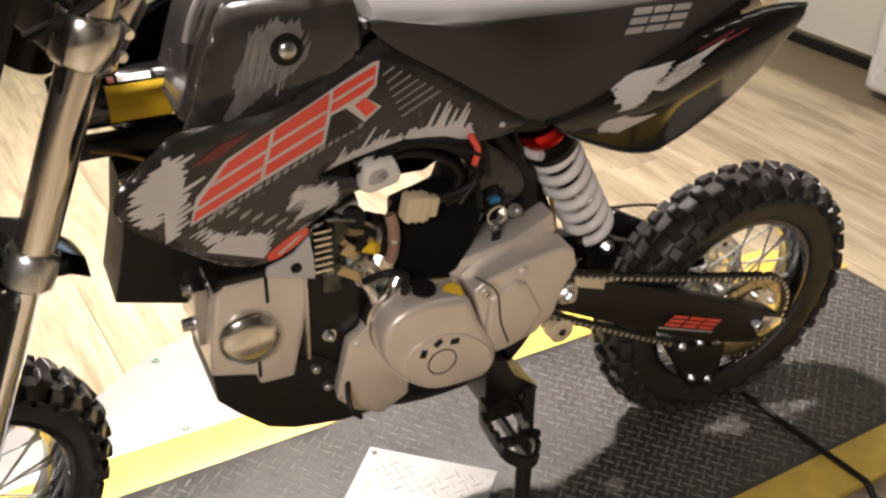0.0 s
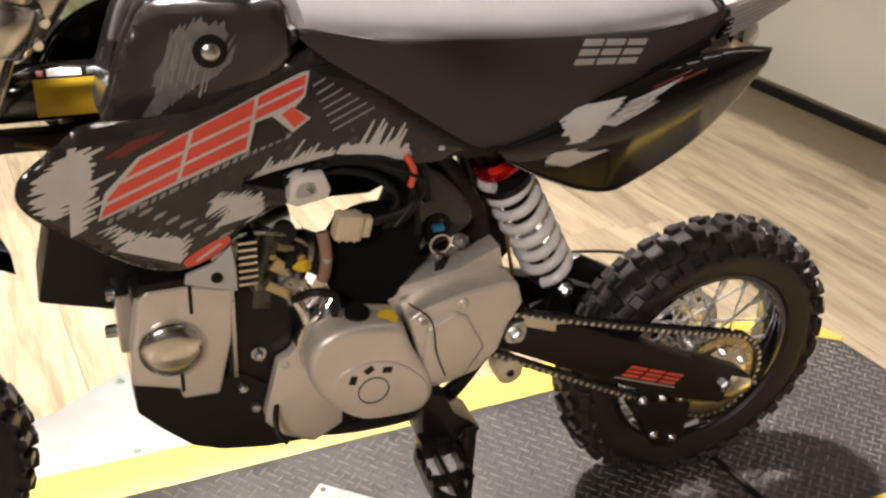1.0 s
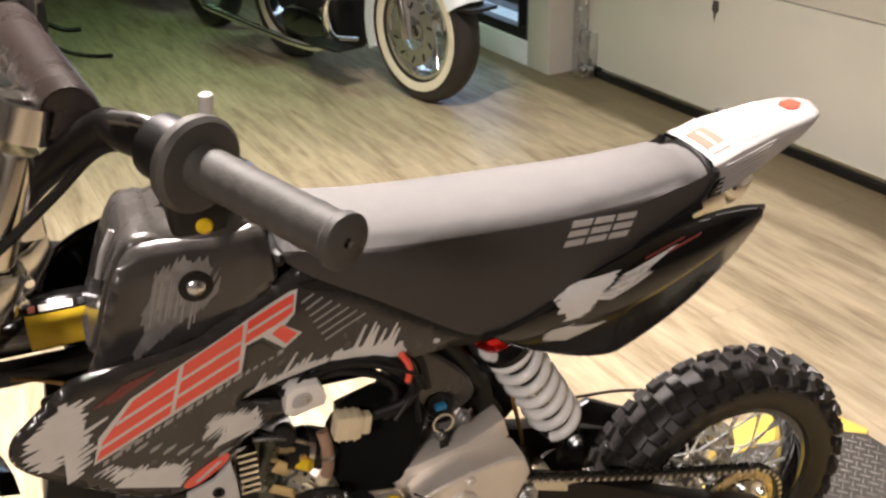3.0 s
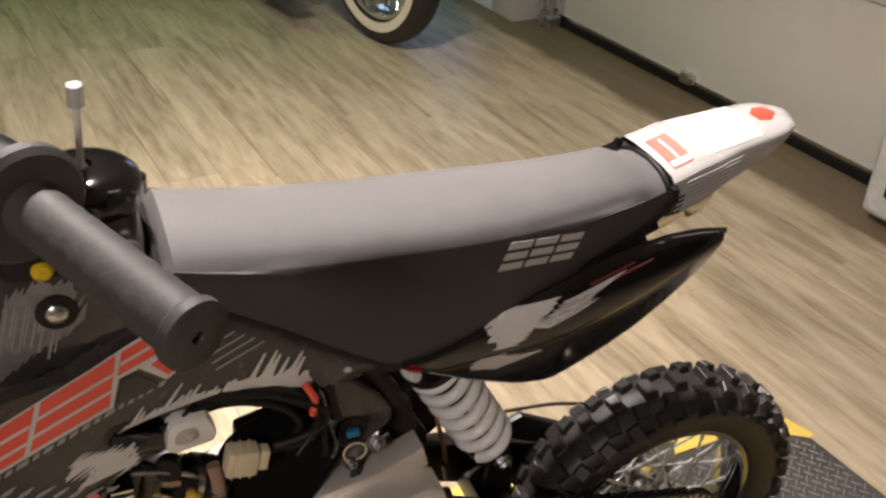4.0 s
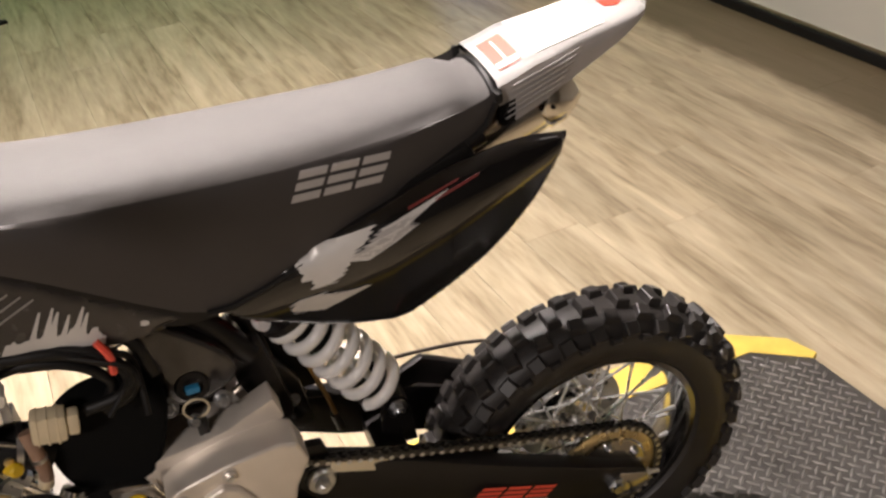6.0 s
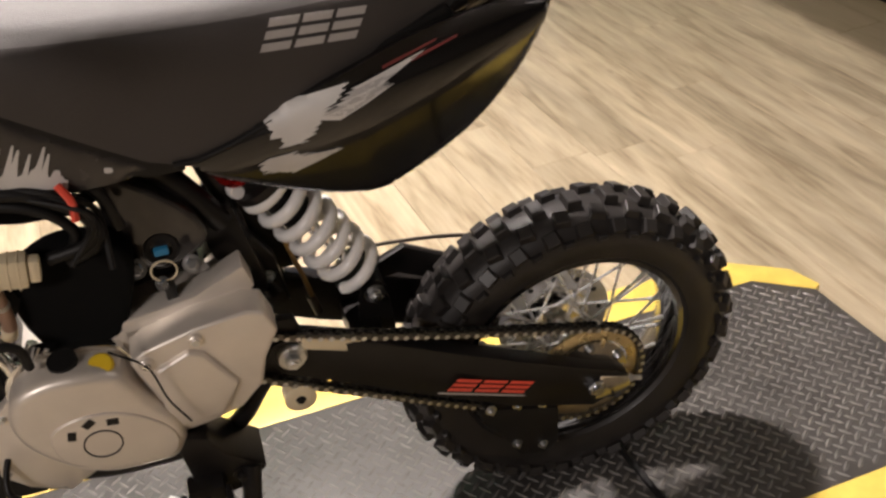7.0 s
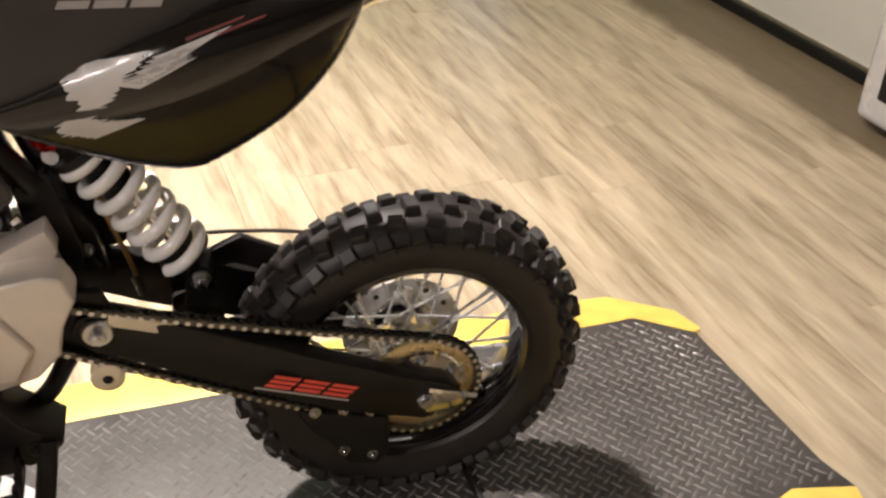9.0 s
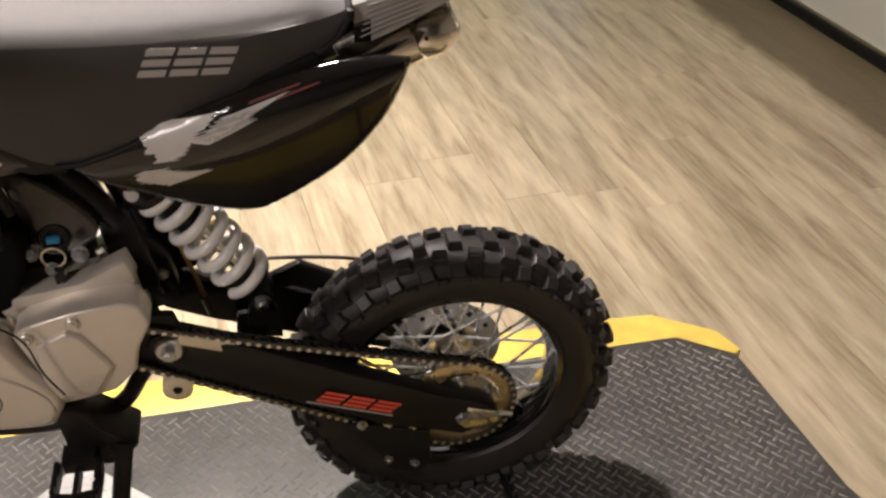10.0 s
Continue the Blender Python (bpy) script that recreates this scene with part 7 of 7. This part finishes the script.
# a black motorcycle on its stand further along
black = thing("parked_motorcycle", pose(-0.98, 4.1, FLOOR, 0, 0, -76), "black parked motorcycle with amber reflector on its stand", "motorcycle")
road_wheel(black, 0.31, 0.15, False)
arc_fender(black, Vector((0, 0, 0.31)), 0.345, -60, 80, 0.18, BLACK_GLOSS, "glossy black fender")
REFLECTOR = mat("amber_reflector", (0.8, 0.2, 0.01), 0.2, coat=0.5)
part("reflector", rod((0.13, 0.105, 0.52), (0.14, 0.115, 0.52), 0.03, 18), REFLECTOR, black, "round amber reflector")
part("bodywork", loft([rounded_ring(*r) for r in ((-1.4, 0.08, 0.5, 0.7), (-1.0, 0.16, 0.45, 0.8), (-0.5, 0.15, 0.45, 0.88), (-0.25, 0.08, 0.6, 0.85))]), BLACK_GLOSS, black, "glossy black bodywork")
part("engine", block((-0.85, -0.14, 0.14), (-0.45, 0.14, 0.5), 0.04, segs=3), BLACK_SATIN, black, "black engine")
part("rear_tyre", lathe([(-0.05, 0.19), (-0.065, 0.23), (-0.05, 0.295), (0, 0.31), (0.05, 0.295), (0.065, 0.23), (0.05, 0.19)], (-1.3, 0, 0.31), seg=40), RUBBER, black, "black road tyre")
part("stand_arm", tube(smooth_path([(-0.05, 0.1, 0.1), (0.05, 0.2, 0.04), (0.1, 0.32, 0.012), (0.16, 0.37, 0.02)], 5), 0.011, 10), BLACK_SATIN, black, "black stand arm")
part("stand_arm", tube(smooth_path([(-0.05, 0.1, 0.2), (0.02, 0.2, 0.15), (0.03, 0.28, 0.14)], 5), 0.012, 10), BLACK_SATIN, black, "black stand arm")

# a third dark motorcycle, nearest of the far row, on a bright kick stand
near_bike = thing("parked_motorcycle", pose(-1.187, 3.06, FLOOR, 0, 0, -78), "dark parked motorcycle leaning on a bright kick stand", "motorcycle")
road_wheel(near_bike, 0.31, 0.14, False)
arc_fender(near_bike, Vector((0, 0, 0.31)), 0.345, -70, 60, 0.17, BLACK_GLOSS, "glossy black fender")
for s in (-1, 1):
    part("fork_leg", tube([(0.0, s * 0.09, 0.3), (-0.06, s * 0.09, 0.5), (-0.2, s * 0.09, 0.95)], 0.026, 14), BLACK_SATIN, near_bike, "black fork leg")
part("engine", block((-0.85, -0.16, 0.14), (-0.42, 0.16, 0.5), 0.04, segs=3), BLACK_SATIN, near_bike, "black engine")
part("bodywork", loft([rounded_ring(*r) for r in ((-1.4, 0.08, 0.5, 0.7), (-1.0, 0.16, 0.45, 0.8), (-0.5, 0.15, 0.45, 0.88), (-0.25, 0.08, 0.6, 0.85))]), BLACK_GLOSS, near_bike, "glossy black bodywork")
part("rear_tyre", lathe([(-0.05, 0.19), (-0.065, 0.23), (-0.05, 0.295), (0, 0.31), (0.05, 0.295), (0.065, 0.23), (0.05, 0.19)], (-1.3, 0, 0.31), seg=40), RUBBER, near_bike, "black road tyre")
part("kick_stand", tube([(-0.5, 0.13, 0.2), (-0.42, 0.17, 0.13), (-0.235, 0.265, 0.006)], [0.012, 0.011, 0.009], 12), CHROME, near_bike, "bright kick stand")
part("stand_foot", block((-0.26, 0.25, 0.0), (-0.21, 0.33, 0.008), 0.003), BLACK_SATIN, near_bike)

# ---------------- floor planks ----------------
PW, PL = 0.152, 1.22


def plank_mesh(length):
    bm = block((-PW / 2 + 0.0004, -length / 2 + 0.0004, -0.006), (PW / 2 - 0.0004, length / 2 - 0.0004, 0.0), 0)
    top = [e for e in bm.edges if all(v.co.z > -0.001 for v in e.verts)]
    bmesh.ops.bevel(bm, geom=top, offset=0.0007, segments=1, affect="EDGES")
    return mesh_of("plank", finish(bm), PLANK)


PLANK_MESH = plank_mesh(PL)
rng = random.Random(5)
near, rest = 0, []
for i in range(-40, 15):
    u = i * PW
    shift = rng.random() * PL
    for j in range(-4, 9):
        v = j * PL + shift
        if u > 2.1 or u < -5.9 or v - PL / 2 > 8.99 or v + PL / 2 < -3.99:
            continue
        if -1.6 < u and -1.2 < v < 4.6:
            ob = new("plank", PLANK_MESH)
            ob.parent = floor
            ob.location = (u, v, FLOOR)
        else:
            rest.append((u, v))
bm = bmesh.new()
for u, v in rest:
    x0, x1, y0, y1 = u - PW / 2 + 0.0006, u + PW / 2 - 0.0006, max(v - PL / 2, -3.99) + 0.0006, min(v + PL / 2, 8.99) - 0.0006
    a = [bm.verts.new(p) for p in ((x0, y0, FLOOR - 0.006), (x1, y0, FLOOR - 0.006), (x1, y1, FLOOR - 0.006), (x0, y1, FLOOR - 0.006), (x0, y0, FLOOR), (x1, y0, FLOOR), (x1, y1, FLOOR), (x0, y1, FLOOR))]
    for q in ((4, 5, 6, 7), (0, 1, 5, 4), (1, 2, 6, 5), (2, 3, 7, 6), (3, 0, 4, 7)):
        bm.faces.new([a[k] for k in q])
me = bpy.data.meshes.new("far_planks")
bm.to_mesh(me)
bm.free()
me.materials.append(PLANK)
ob = new("far_planks", me)
ob.parent = floor
tagged(ob, "light oak vinyl planks", kind="stuff")
